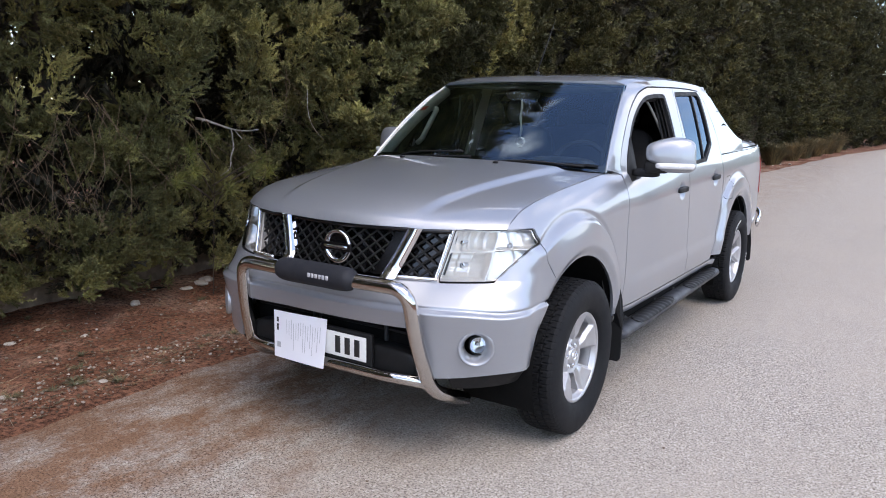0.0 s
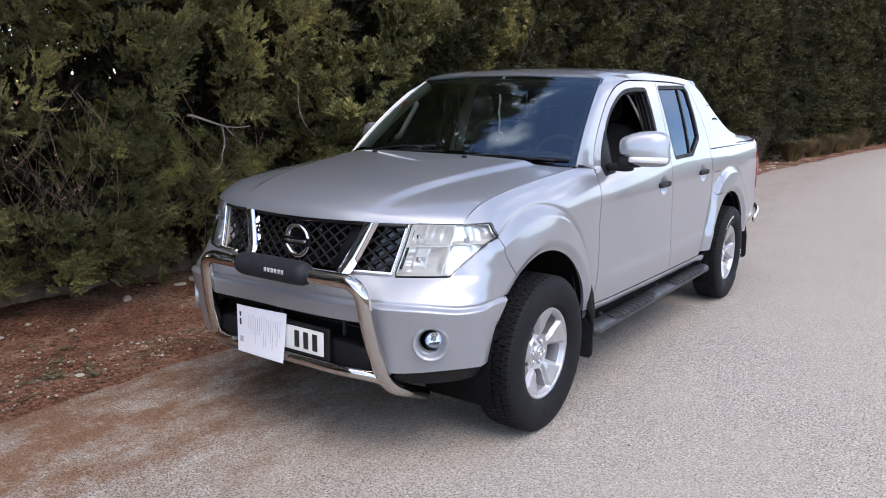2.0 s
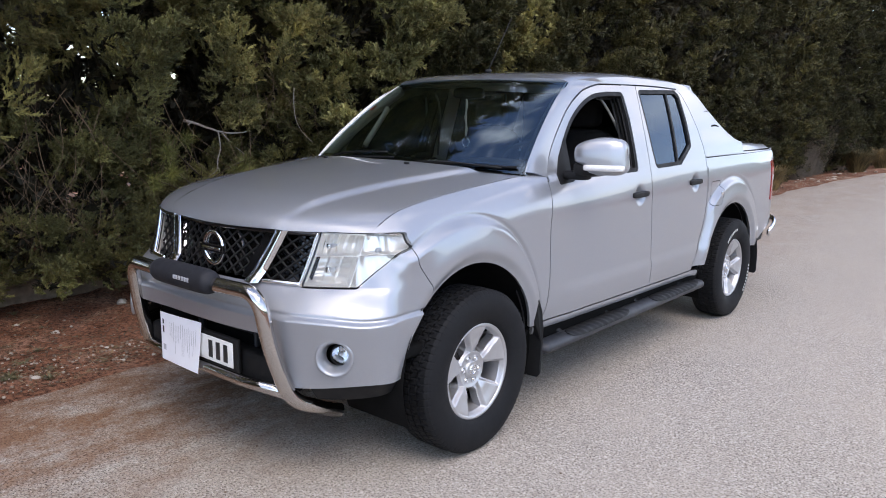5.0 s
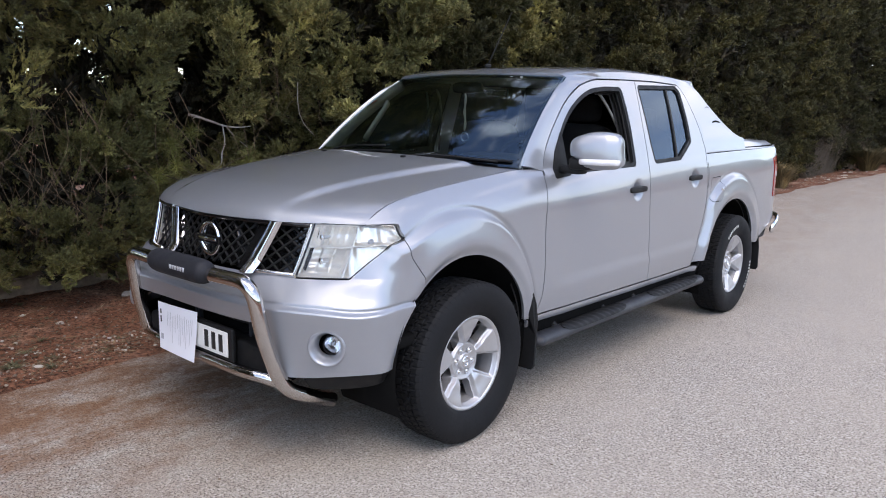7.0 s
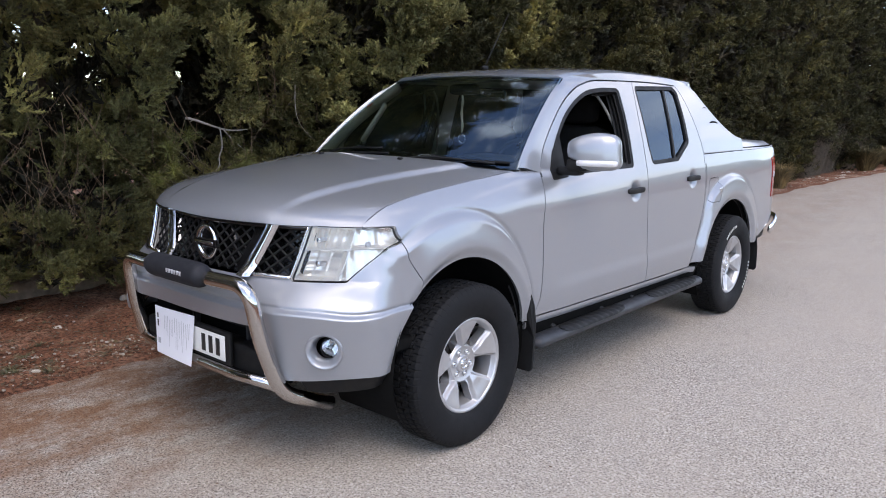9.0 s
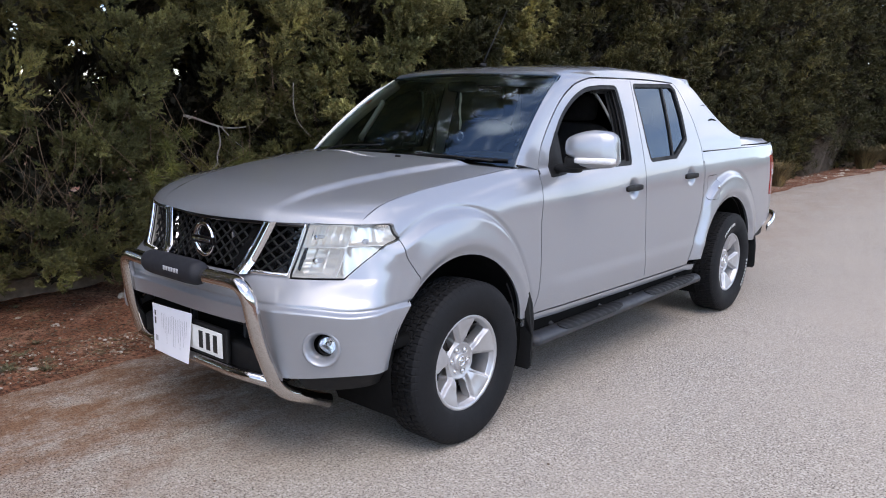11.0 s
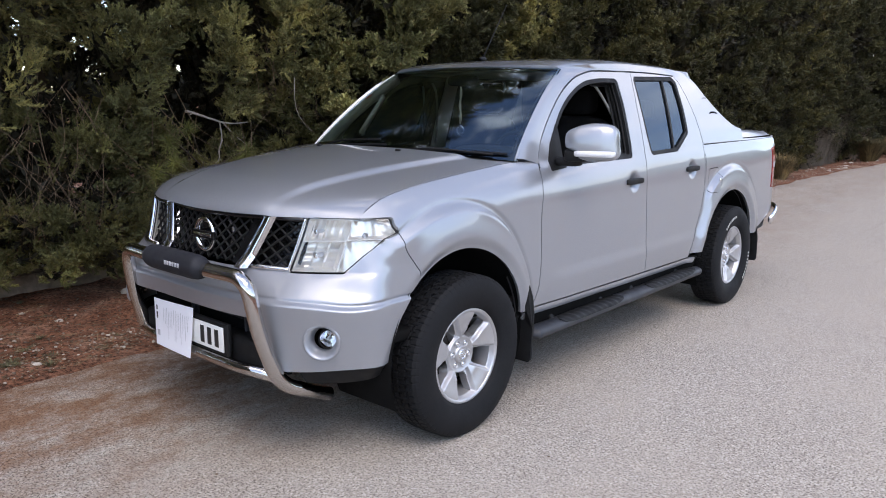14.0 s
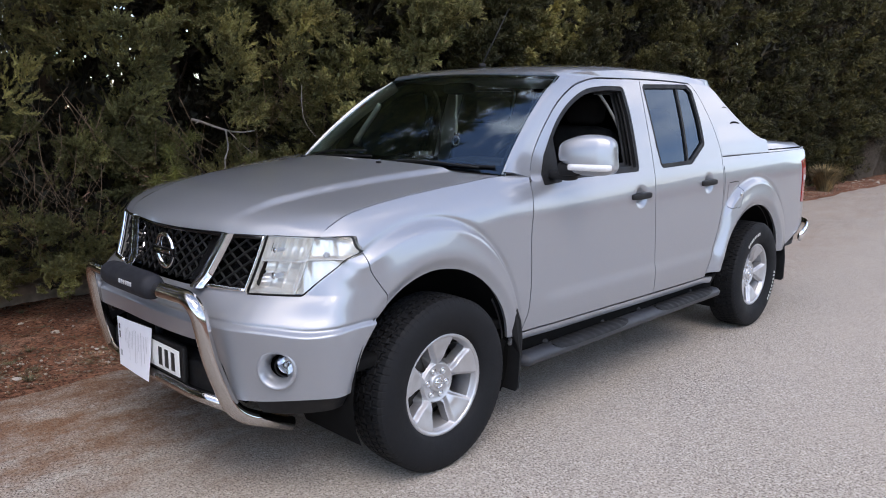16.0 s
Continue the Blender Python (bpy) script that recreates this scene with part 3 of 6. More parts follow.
def build_gravel():
    """Small stones strewn over the verge and a few on the road."""
    r = random.Random(9)
    bm = bmesh.new()
    bmesh.ops.create_icosphere(bm, subdivisions=1, radius=0.5)
    tv = np.array([v.co for v in bm.verts])
    tf = np.array([[v.index for v in f.verts] for f in bm.faces])
    bm.free()
    V, F = [], []
    for k in range(8200):
        y = -3.5 + 24 * r.random() ** 1.8
        band = r.random()
        d = 0.12 + 0.55 * r.random() + (1.7 * r.random() if band < 0.35 else 0)
        if band > 0.985:
            d = -3.5 * r.random()
        x = road_edge(y) - d
        s = 0.006 + 0.020 * r.random() ** 3
        if d < 0:
            s *= 0.5
        z = ground_z(x, y) if d > 0.03 else 0.0
        a = r.random() * 6.3
        q = tv * (1 + 0.3 * np.array([r.random() - 0.5, r.random() - 0.5, r.random() - 0.5])) * s * np.array([1.25, 0.95, 0.7])
        c, sn = math.cos(a), math.sin(a)
        q = np.stack([q[:, 0] * c - q[:, 1] * sn + x, q[:, 0] * sn + q[:, 1] * c + y, q[:, 2] + z + s * 0.22], 1)
        F.append(tf + len(V) * len(tv))
        V.append(q)
    ob = put("gravel", array_mesh("gravel", np.concatenate(V), np.concatenate(F)), STONE)
    tagged(ob, "pale gravel scattered along the road edge", "gravel", kind="stuff")


build_gravel()


def build_low_wall():
    """A rough low wall of old concrete at the foot of the trees."""
    V, F = [], []
    ys = [-4 + 0.12 * i for i in range(74)]
    for y in ys:
        top = 0.06 + 0.27 * ease(0.3, 1.1, y) - 0.12 * ease(-0.6, -2.0, y) + 0.025 * noise.noise((0, y * 2.2, 0)) + 0.012 * noise.noise((3, y * 9, 0))
        f = -3.86 + 0.03 * noise.noise((5, y * 1.7, 0)) + 0.012 * noise.noise((8, y * 8, 0))
        g = 0.015 + 0.05 * ease(-1.0, 1.0, y) + 0.006 * noise.noise((2, y * 6, 0))
        V += [(f + 0.02, y, -0.5), (f + 0.004, y, g - 0.010), (f - 0.022, y, g - 0.005), (f - 0.022, y, g + 0.003), (f - 0.002, y, g + 0.008), (f - 0.012, y, top - 0.025), (f - 0.05, y, top), (f - 0.22, y, top + 0.01), (f - 0.25, y, top - 0.03), (f - 0.25, y, -0.5)]
    m = 10
    for j in range(len(ys) - 1):
        for i in range(m - 1):
            F.append((j * m + i, (j + 1) * m + i, (j + 1) * m + i + 1, j * m + i + 1))
    F += [tuple(range(m)), tuple(range((len(ys) - 1) * m + m - 1, (len(ys) - 1) * m - 1, -1))]
    tagged(put("low_wall", mesh_of("low_wall", V, F, True), CONCRETE), "low rough concrete wall at the foot of the trees", "wall", kind="structure")


build_low_wall()


def build_ridge():
    """Low wooded ground far across the fields, which closes the view behind the camera."""
    V, F = [], []
    n = 160
    for i in range(n):
        a = radians(-118 + 236 * i / (n - 1))
        d = 70 + 12 * noise.noise((i * 0.11, 3, 0))
        h = 6.5 + 4.0 * noise.noise((i * 0.13, 0, 0)) + 2.0 * noise.noise((i * 0.5, 7, 0)) + 0.9 * noise.noise((i * 1.7, 9, 0))
        for k in range(5):
            t = k / 4
            V.append((math.cos(a) * (d + 16 * t), math.sin(a) * (d + 16 * t), -0.5 + h * t ** 0.6))
    for i in range(n - 1):
        for k in range(4):
            F.append((i * 5 + k, i * 5 + k + 1, (i + 1) * 5 + k + 1, (i + 1) * 5 + k))
    tagged(put("backdrop", mesh_of("backdrop", V, F, True), RIDGE), "low wooded rise far across the fields", "hill", kind="structure")


build_ridge()

# ---- the cypress row ----
def spray_template(seed, length=0.13, pairs=8, wide=0.0058, reach=0.42):
    """One flat feathery cypress spray along +x: short scaly blades on both sides of a stem. Returns verts, faces."""
    r = random.Random(seed)
    V, F = [], []

    def blade(p, d, l, w, side):
        i = len(V)
        V.extend([p - side * w, p + side * w, p + d * l])
        F.append((i, i + 1, i + 2))
    blade(Vector((0, 0, 0)), Vector((1, 0, 0.05)), length, wide * 0.8, Vector((0, 1, 0)))
    blade(Vector((length * 0.2, 0, 0)), Vector((1, 0.03, 0)), length * 0.75, wide * 0.9, Vector((0, 0, 1)))
    for k in range(pairs):
        t = 0.05 + 0.85 * k / pairs
        p = Vector((length * t, 0, 0.10 * length * math.sin(t * 3 + seed)))
        for sgn in (-1, 1):
            roll = r.uniform(-0.8, 0.8) + (0.5 if k % 2 else -0.5)
            d = Vector((r.uniform(0.8, 1.1), sgn * r.uniform(0.6, 0.9) * math.cos(roll), math.sin(roll) * 0.8)).normalized()
            l = length * (reach - 0.5 * reach * t) * r.uniform(0.8, 1.25)
            n = d.cross(Vector((r.uniform(-0.7, 0.7), r.uniform(-0.7, 0.7), 1))).normalized()
            blade(p, d, l, wide * r.uniform(0.85, 1.3), n)
    return np.array([tuple(v) for v in V]), np.array(F)


def tuft_template(seed, length, nodes, blade, wide, around=3):
    """One scaly branchlet along +x: short blades round a stem, shorter towards its tip. Returns verts, faces."""
    r = random.Random(seed)
    V, F = [], []

    def leaf(p, d, l, w, side):
        i = len(V)
        V.extend([p - side * w, p + side * w, p + d * l])
        F.append((i, i + 1, i + 2))
    leaf(Vector((0, 0, 0)), Vector((1, 0, 0.06)), length, wide * 0.9, Vector((0, 1, 0)))
    for k in range(nodes):
        t = (k + 0.4) / nodes
        p = Vector((length * t, 0, 0.06 * length * math.sin(2.4 * t + seed)))
        for j in range(around):
            a = 2.4 * (k * around + j) + r.uniform(-0.5, 0.5)
            d = Vector((r.uniform(0.7, 1.0), 0.85 * math.cos(a), 0.6 * math.sin(a))).normalized()
            n = d.cross(Vector((r.uniform(-1, 1), r.uniform(-1, 1), r.uniform(-1, 1)))).normalized()
            leaf(p, d, blade * (1.15 - 0.65 * t) * r.uniform(0.75, 1.25), wide * r.uniform(0.8, 1.25), n)
    return np.array([tuple(v) for v in V]), np.array(F)


FINE = [tuft_template(i, 0.085, 8, 0.033, 0.0052) for i in range(6)]
BROAD = [tuft_template(i + 30, 0.12, 5, 0.060, 0.0105) for i in range(5)]
ROUGH = [tuft_template(i + 60, 0.20, 4, 0.10, 0.020) for i in range(4)]
MIDDLE = [spray_template(i + 10, 0.20, 5, 0.012) for i in range(4)]
COARSE = [spray_template(i + 20, 0.32, 4, 0.024) for i in range(4)]


def frames_of(dirs, rolls):
    d = dirs / np.linalg.norm(dirs, axis=1, keepdims=True)
    ref = np.where(np.abs(d[:, 2:3]) > 0.95, np.array([[1.0, 0, 0]]), np.array([[0, 0, 1.0]]))
    s = np.cross(ref, d)
    s /= np.linalg.norm(s, axis=1, keepdims=True)
    u = np.cross(d, s)
    c, n = np.cos(rolls)[:, None], np.sin(rolls)[:, None]
    return d, s * c + u * n, u * c - s * n


def scatter(templates, pos, dirs, rolls, sizes, rs):
    """Many sprays in one array: positions, directions, rolls, sizes."""
    V, F, base = [], [], 0
    pick = rs.randint(0, len(templates), len(pos))
    for k, (tv, tf) in enumerate(templates):
        m = pick == k
        if not m.any():
            continue
        d, s, u = frames_of(dirs[m], rolls[m])
        M = np.stack([d, s, u], 1) * sizes[m][:, None, None]
        q = np.einsum("vk,nkc->nvc", tv, M) + pos[m][:, None, :]
        n = len(q)
        f = tf[None] + (np.arange(n) * len(tv))[:, None, None] + base
        V.append(q.reshape(-1, 3))
        F.append(f.reshape(-1, tf.shape[1]))
        base += n * len(tv)
    return np.concatenate(V), np.concatenate(F)


def plumes(rs, profile, count, z_range, turn, deep, per, length, templates, size, seed, clump=1, lumpy=True):
    """Shoots on an uneven shell round the trunk, each a plume of sprays that narrows to its tip."""
    P, D, S = [], [], []
    for k in range(count):
        if k % clump == 0:
            z0 = z_range[0] + (z_range[1] - z_range[0]) * rs.rand()
            a0 = math.radians(turn[0] + (turn[1] - turn[0]) * rs.rand())
            d0 = deep[0] + (deep[1] - deep[0]) * rs.rand()
            lean = 0.3 * rs.randn(3)
        z = z0 + (0.11 * rs.randn() if clump > 1 else 0)
        a = a0 + (0.085 * rs.randn() if clump > 1 else 0)
        lump = 1.05 * noise.noise((2.1 * math.cos(a) + seed, 2.1 * math.sin(a), 1.5 * z)) + 0.60 * noise.noise((5 * math.cos(a), 5 * math.sin(a) + seed, 3.4 * z))
        R = max(0.15, profile(z) + (0.62 if lumpy else 0.34) * lump) * (d0 + (0.05 * rs.randn() if clump > 1 else 0))
        out = np.array([math.cos(a), math.sin(a), 0.0])
        c = out * R + np.array([0, 0, z])
        rise = (0.85 if z > 1.0 else 0.25) + 0.5 * rs.randn()
        axis = out * 0.75 + np.array([0, 0, rise if clump == 1 else 0.85 if z > 1.0 else 0.25]) + (0.38 * rs.randn(3) if clump == 1 else lean + 0.26 * rs.randn(3))
        axis /= np.linalg.norm(axis)
        L = length * (0.6 + 0.8 * rs.rand())
        t = (np.arange(per) + rs.rand(per)) / per
        v = rs.normal(0, 1, (per, 3))
        v -= (v @ axis)[:, None] * axis[None]
        v /= np.linalg.norm(v, axis=1, keepdims=True)
        P.append(c + axis * (t[:, None] - 0.5) * L + v * (0.06 * L) * (1 - t[:, None]))
        D.append(axis[None] * 0.9 + v * (0.95 - 0.6 * t[:, None]))
        S.append(size * (1.15 - 0.5 * t) * (0.75 + 0.5 * rs.rand(per)))
    P, D, S = np.concatenate(P), np.concatenate(D), np.concatenate(S)
    return scatter(templates, P, D, rs.rand(len(P)) * 6.28, S, rs)


def boughs(rs, profile, count, z_range, turn, templates, size, fronds, per, length, seed, lumpy):
    """Boughs that stand out of the crown, each a tapering cushion of fronds with dark hollows between."""
    B, D, L = [], [], []
    for k in range(count):
        z = z_range[0] + (z_range[1] - z_range[0]) * ((k * 0.6180340 + 0.25 * rs.rand()) % 1.0)
        a = math.radians(turn[0] + (turn[1] - turn[0]) * ((k + rs.rand()) / count))
        lump = noise.noise((2.1 * math.cos(a) + seed, 2.1 * math.sin(a), 1.3 * z)) + 0.6 * noise.noise((4.6 * math.cos(a), 4.6 * math.sin(a) + seed, 3.1 * z))
        if lump < -0.22:
            continue
        l = length * (0.65 + 0.7 * rs.rand())
        swell = (0.62 if lumpy else 0.40) * (1 - 0.65 * ease(1.75, 1.45, z) * ease(0.75, 0.95, z) if lumpy else 1.0)
        R = max(0.16, profile(z) + swell * lump + 0.08 * rs.randn())
        out = np.array([math.cos(a), math.sin(a), 0.0])
        d = out + np.array([0, 0, (0.45 if z > 1.1 else 0.10) + 0.30 * rs.randn()]) + 0.25 * rs.randn(3)
        d /= np.linalg.norm(d)
        B.append(out * R + np.array([0, 0, z]) - d * 0.70 * l)
        D.append(d)
        L.append(l)
    B, D, L = np.array(B), np.array(D), np.array(L)
    n = len(B)
    t = ((np.arange(fronds)[None] + rs.rand(n, fronds)) / fronds) ** 0.8
    p = B[:, None] + D[:, None] * (L[:, None] * t * 0.85)[..., None]
    v = rs.normal(0, 1, (n, fronds, 3)) + np.array([0, 0, 0.45])
    v -= (v * D[:, None]).sum(2, keepdims=True) * D[:, None]
    v /= np.linalg.norm(v, axis=2, keepdims=True)
    fd = D[:, None] * (0.30 + 0.75 * t)[..., None] + v * (1.0 - 0.60 * t)[..., None]
    fd /= np.linalg.norm(fd, axis=2, keepdims=True)
    fl = L[:, None] * 0.34 * np.sqrt(np.sin(math.pi * np.clip(0.12 + 0.80 * t, 0, 1))) * (0.75 + 0.5 * rs.rand(n, fronds))
    u = 0.30 + 0.70 * (np.arange(per)[None, None] + rs.rand(n, fronds, per)) / per
    P = p[:, :, None] + fd[:, :, None] * (fl[..., None] * u)[..., None]
    w = rs.normal(0, 1, (n, fronds, per, 3))
    w -= (w * fd[:, :, None]).sum(3, keepdims=True) * fd[:, :, None]
    w /= np.linalg.norm(w, axis=3, keepdims=True)
    SD = fd[:, :, None] + w * (0.95 - 0.5 * u)[..., None] + np.array([0, 0, 0.25])
    S = size * (1.15 - 0.45 * u) * (0.75 + 0.5 * rs.rand(n, fronds, per))
    P, SD, S = P.reshape(-1, 3), SD.reshape(-1, 3), S.reshape(-1)
    return scatter(templates, P, SD, rs.rand(len(P)) * 6.28, S, rs)


def trunk_mesh(seed, height, r0=0.10, limbs=26, reach=0.95):
    r = random.Random(seed)
    bm = bmesh.new()
    pts = [(0.05 * math.sin(k * 0.9 + seed), 0.05 * math.cos(k * 1.1 + seed), -0.5 + (height + 0.3) * k / 10) for k in range(11)]
    tube(pts, lambda t: r0 * (1 - 0.88 * t) + 0.012, 9, bm)
    for k in range(limbs):
        z = 0.35 + (height - 1.2) * (k + r.random()) / limbs
        a = r.uniform(0, 6.28)
        l = reach * r.uniform(0.7, 1.15) * (1 - 0.6 * z / height)
        p = Vector((0, 0, z))
        q = p + Vector((math.cos(a) * l, math.sin(a) * l, 0.5 * l))
        tube(smooth_path([p, p.lerp(q, 0.5) + Vector((0, 0, -0.07)), q], 0.3), lambda t: 0.020 * (1 - 0.8 * t) + 0.003, 4, bm, False)
    me = bpy.data.meshes.new("trunk")
    bm.to_mesh(me)
    bm.free()
    me.shade_smooth()
    me.materials.append(BARK)
    return me


BARE_FOOT = curve([(0.0, 0.58), (0.5, 0.76), (0.9, 0.66), (1.3, 0.62), (1.55, 0.85), (1.9, 1.28), (2.3, 1.52), (3.2, 1.58), (4.5, 1.30), (6.0, 0.80), (7.2, 0.1)])
FULL_FOOT = curve([(0.0, 0.50), (0.4, 0.66), (1.2, 0.78), (2.3, 0.80), (3.2, 0.80), (4.5, 0.78), (6.0, 0.62), (7.2, 0.1)])


def joined(parts):
    V, F, base = [], [], 0
    for v, f in parts:
        V.append(v)
        F.append(f + base)
        base += len(v)
    return np.concatenate(V), np.concatenate(F)


def cypress(seed, profile, height, near, thin=1.0, leaf=None):
    rs = np.random.RandomState(seed)
    prof = lambda z: profile(z if z < 3.2 else 3.2 + (z - 3.2) * 4.0 / (height - 3.2))
    low = 0.20 if profile is BARE_FOOT else 0.12
    lumpy = profile is BARE_FOOT
    bare = profile is BARE_FOOT
    if near:
        sets = [boughs(rs, prof, 135 if bare else 130, (low, 3.7), (-100, 100), FINE if bare else BROAD, 1.0, 24 if bare else 17, 5 if bare else 4, 0.62 if bare else 0.52, seed, lumpy),
                plumes(rs, prof, 240, (3.4, height - 0.2), (-180, 180), (0.6, 1.15), 8, 0.5, MIDDLE, 1.2, seed, 1, lumpy)]
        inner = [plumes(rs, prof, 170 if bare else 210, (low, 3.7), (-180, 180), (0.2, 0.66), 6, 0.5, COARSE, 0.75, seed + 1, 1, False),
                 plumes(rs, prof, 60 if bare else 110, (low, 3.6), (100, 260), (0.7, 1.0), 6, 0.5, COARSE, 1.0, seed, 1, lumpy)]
    else:
        sets = [boughs(rs, prof, 100 if thin == 1 else 62, (low, 4.4 if thin == 1 else 6.0), (-105, 105), BROAD if thin == 1 else ROUGH, 1.3, 12 if thin == 1 else 9, 3, 0.62, seed, lumpy),
                plumes(rs, prof, int(150 * thin), (4.0, height - 0.2), (-180, 180), (0.5, 1.0), 7, 0.55, COARSE, 1.25, seed, 1, lumpy)]
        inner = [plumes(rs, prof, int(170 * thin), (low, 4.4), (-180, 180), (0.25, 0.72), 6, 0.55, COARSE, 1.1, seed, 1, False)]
    tree = thing("cypress_tree", "tall olive-green cypress with dense feathery foliage in a close row", "tree", "cypress row beside the road")
    V, F = joined(sets)
    put("crown", array_mesh("crown", V, F), leaf or (LEAF if bare else LEAF_SHADED), tree)
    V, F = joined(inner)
    put("inner_foliage", array_mesh("inner_foliage", V, F), SHADELEAF, tree, "withered inner foliage, coloured near-black for shaded hollows")
    put("trunk", trunk_mesh(seed, height), BARK, tree).location = (-0.5, 0, 0)
    return tree


LEFT = [cypress(11, BARE_FOOT, 9.2, True), cypress(12, BARE_FOOT, 10.0, True), cypress(13, BARE_FOOT, 9.8, True)]
RIGHT = [cypress(15, FULL_FOOT, 10.2, True), cypress(16, FULL_FOOT, 9.6, True)]
MIDWAY = [cypress(17, FULL_FOOT, 9.9, True, leaf=LEAF)]
FAR = [cypress(31, FULL_FOOT, 8.6, False), cypress(32, FULL_FOOT, 9.2, False), cypress(33, FULL_FOOT, 8.4, False)]
THIN = [cypress(35, FULL_FOOT, 10.4, False, 0.62), cypress(36, FULL_FOOT, 11.0, False, 0.62)]
rng = random.Random(3)
used = set()


def plant(kinds, i, x, y, spin):
    t = kinds[i % len(kinds)]
    m = pose(x, y, -0.05, 0, 0, spin)
    if t.name in used:
        copy_thing(t, m)
    else:
        used.add(t.name)
        t.matrix_basis = m


for i in range(4):
    plant(LEFT, i, -3.66 + rng.uniform(-0.1, 0.1), -1.3 + 1.26 * i + rng.uniform(-0.12, 0.12), rng.uniform(-28, 28))
plant(MIDWAY, 0, -3.08, 2.74, 12)
plant(MIDWAY, 0, -3.25, 5.0, -25)
for i in range(3):
    plant(RIGHT, i, -3.10 + rng.uniform(-0.12, 0.12), 3.95 + 1.72 * i + rng.uniform(-0.12, 0.12), rng.uniform(-28, 28))
for i in range(8):
    plant(FAR, i, -3.32 + rng.uniform(-0.2, 0.2) + bend(9.1 + 1.75 * i), 9.1 + 1.75 * i + rng.uniform(-0.15, 0.15), rng.uniform(-50, 30))
for i in range(14):
    plant(THIN, i, -3.35 + rng.uniform(-0.2, 0.2) + bend(23.0 + 1.8 * i), 23.0 + 1.8 * i, rng.uniform(-50, 30))
# Unseen trees behind the camera, added to darken the truck's reflections
for i in range(5):
    plant(THIN, i + 1, -3.7, -2.8 - 1.5 * i, rng.uniform(-40, 40))
for i in range(9):
    plant(THIN, i, -3.9, -11.0 - 2.6 * i, rng.uniform(-40, 40))
for i in range(2):
    plant(THIN, i + 1, -5.7, 0.3 + 1.9 * i, rng.uniform(-40, 40))
for i, (x, y) in enumerate([(-5.6, 3.0), (-5.9, -0.9), (-5.2, 4.6)]):
    plant(FAR, i, x, y, rng.uniform(-20, 20))
# a second row stands behind the first, in its gaps
for i in range(11):
    plant(FAR if i < 5 else THIN, i, -4.75 + rng.uniform(-0.2, 0.2) + bend(3.3 + 1.75 * i), 3.1 + 1.75 * i, rng.uniform(-40, 40))
for i in range(6):
    plant(THIN, i, -4.6 + rng.uniform(-0.2, 0.2) + bend(23.9 + 2.6 * i), 23.9 + 2.6 * i, rng.uniform(-40, 40))


# ---- dead wood, hanging twigs and a young pine among the foliage ----
def dead_branch():
    b = thing("dead_branch", "bare bleached forked branch sticking out of the foliage", "branch", at=(-2.9, 1.198, 1.337))
    o = Vector((-2.9, 1.198, 1.337))

    def limb(pts, r0, r1):
        part("limb", tube(smooth_path([Vector(p) - o for p in pts], 0.03), lambda t: r0 + (r1 - r0) * t, 7), DEADWOOD, b)
    limb([(-3.10, 0.985, 1.425), (-3.05, 1.03, 1.412), (-2.90, 1.198, 1.337), (-2.84, 1.30, 1.322), (-2.80, 1.41, 1.333)], 0.013, 0.005)
    limb([(-2.90, 1.19, 1.340), (-2.89, 1.20, 1.20), (-2.91, 1.185, 1.10), (-2.90, 1.16, 1.00), (-2.93, 1.08, 0.94)], 0.007, 0.002)
    limb([(-2.89, 1.21, 1.335), (-2.86, 1.31, 1.222), (-2.85, 1.42, 1.134)], 0.006, 0.002)
    limb([(-3.05, 1.03, 1.412), (-3.02, 0.98, 1.395)], 0.008, 0.004)
    limb([(-2.88, 1.20, 1.18), (-2.86, 1.14, 1.08), (-2.84, 1.15, 1.0)], 0.004, 0.0015)


dead_branch()


def hanging_twigs(name, label, at, spread, count, seed, drop, material, r0=0.0035):
    r = random.Random(seed)
    bm = bmesh.new()
    for k in range(count):
        x = r.uniform(-spread[0], spread[0])
        y = r.uniform(-spread[1], spread[1])
        l = drop * r.uniform(0.45, 1.1)
        dx, dy = r.uniform(0.0, 0.4), r.uniform(-0.65, 0.65)
        z0 = r.uniform(-0.2, 0.15)
        w = [r.uniform(-0.12, 0.12) for _ in range(4)]
        pts = [(x - 0.12, y - dy * 0.3, z0 + 0.30), (x + w[0], y + w[1], z0), (x + dx * 0.4 + w[2], y + dy * 0.5 + w[3], z0 - 0.5 * l), (x + dx * 0.7, y + dy * r.uniform(0.6, 1.3), z0 - l)]
        tube(smooth_path(pts, 0.07), lambda t: r0 * (1 - 0.75 * t), 4, bm, False)
    ob = part(name, bm, material, None)
    ob.location = at
    tagged(ob, label, "twigs", "dry twigs below the trees", "stuff")


hanging_twigs("dry_twigs", "tangle of dry grey-brown twigs hanging from the trees", (-2.95, -0.45, 1.30), (0.3, 0.5), 20, 1, 0.9, TWIGS, 0.0020)
hanging_twigs("dry_twigs", "tangle of dry grey-brown twigs hanging from the trees", (-3.0, -1.3, 1.2), (0.3, 0.6), 30, 6, 0.9, TWIGS, 0.0022)
hanging_twigs("dry_twigs", "thin dry brown twigs hanging below the foliage", (-3.0, 0.35, 1.25), (0.3, 0.6), 18, 2, 0.7, TWIGS)
hanging_twigs("dry_twigs", "thin dry brown twigs hanging below the foliage", (-2.66, 1.5, 1.66), (0.2, 0.45), 16, 3, 0.4, TWIGS, 0.0025)
hanging_twigs("dry_twigs", "thin dry brown twigs hanging below the foliage", (-2.95, 1.1, 1.1), (0.3, 0.5), 12, 4, 0.6, TWIGS)


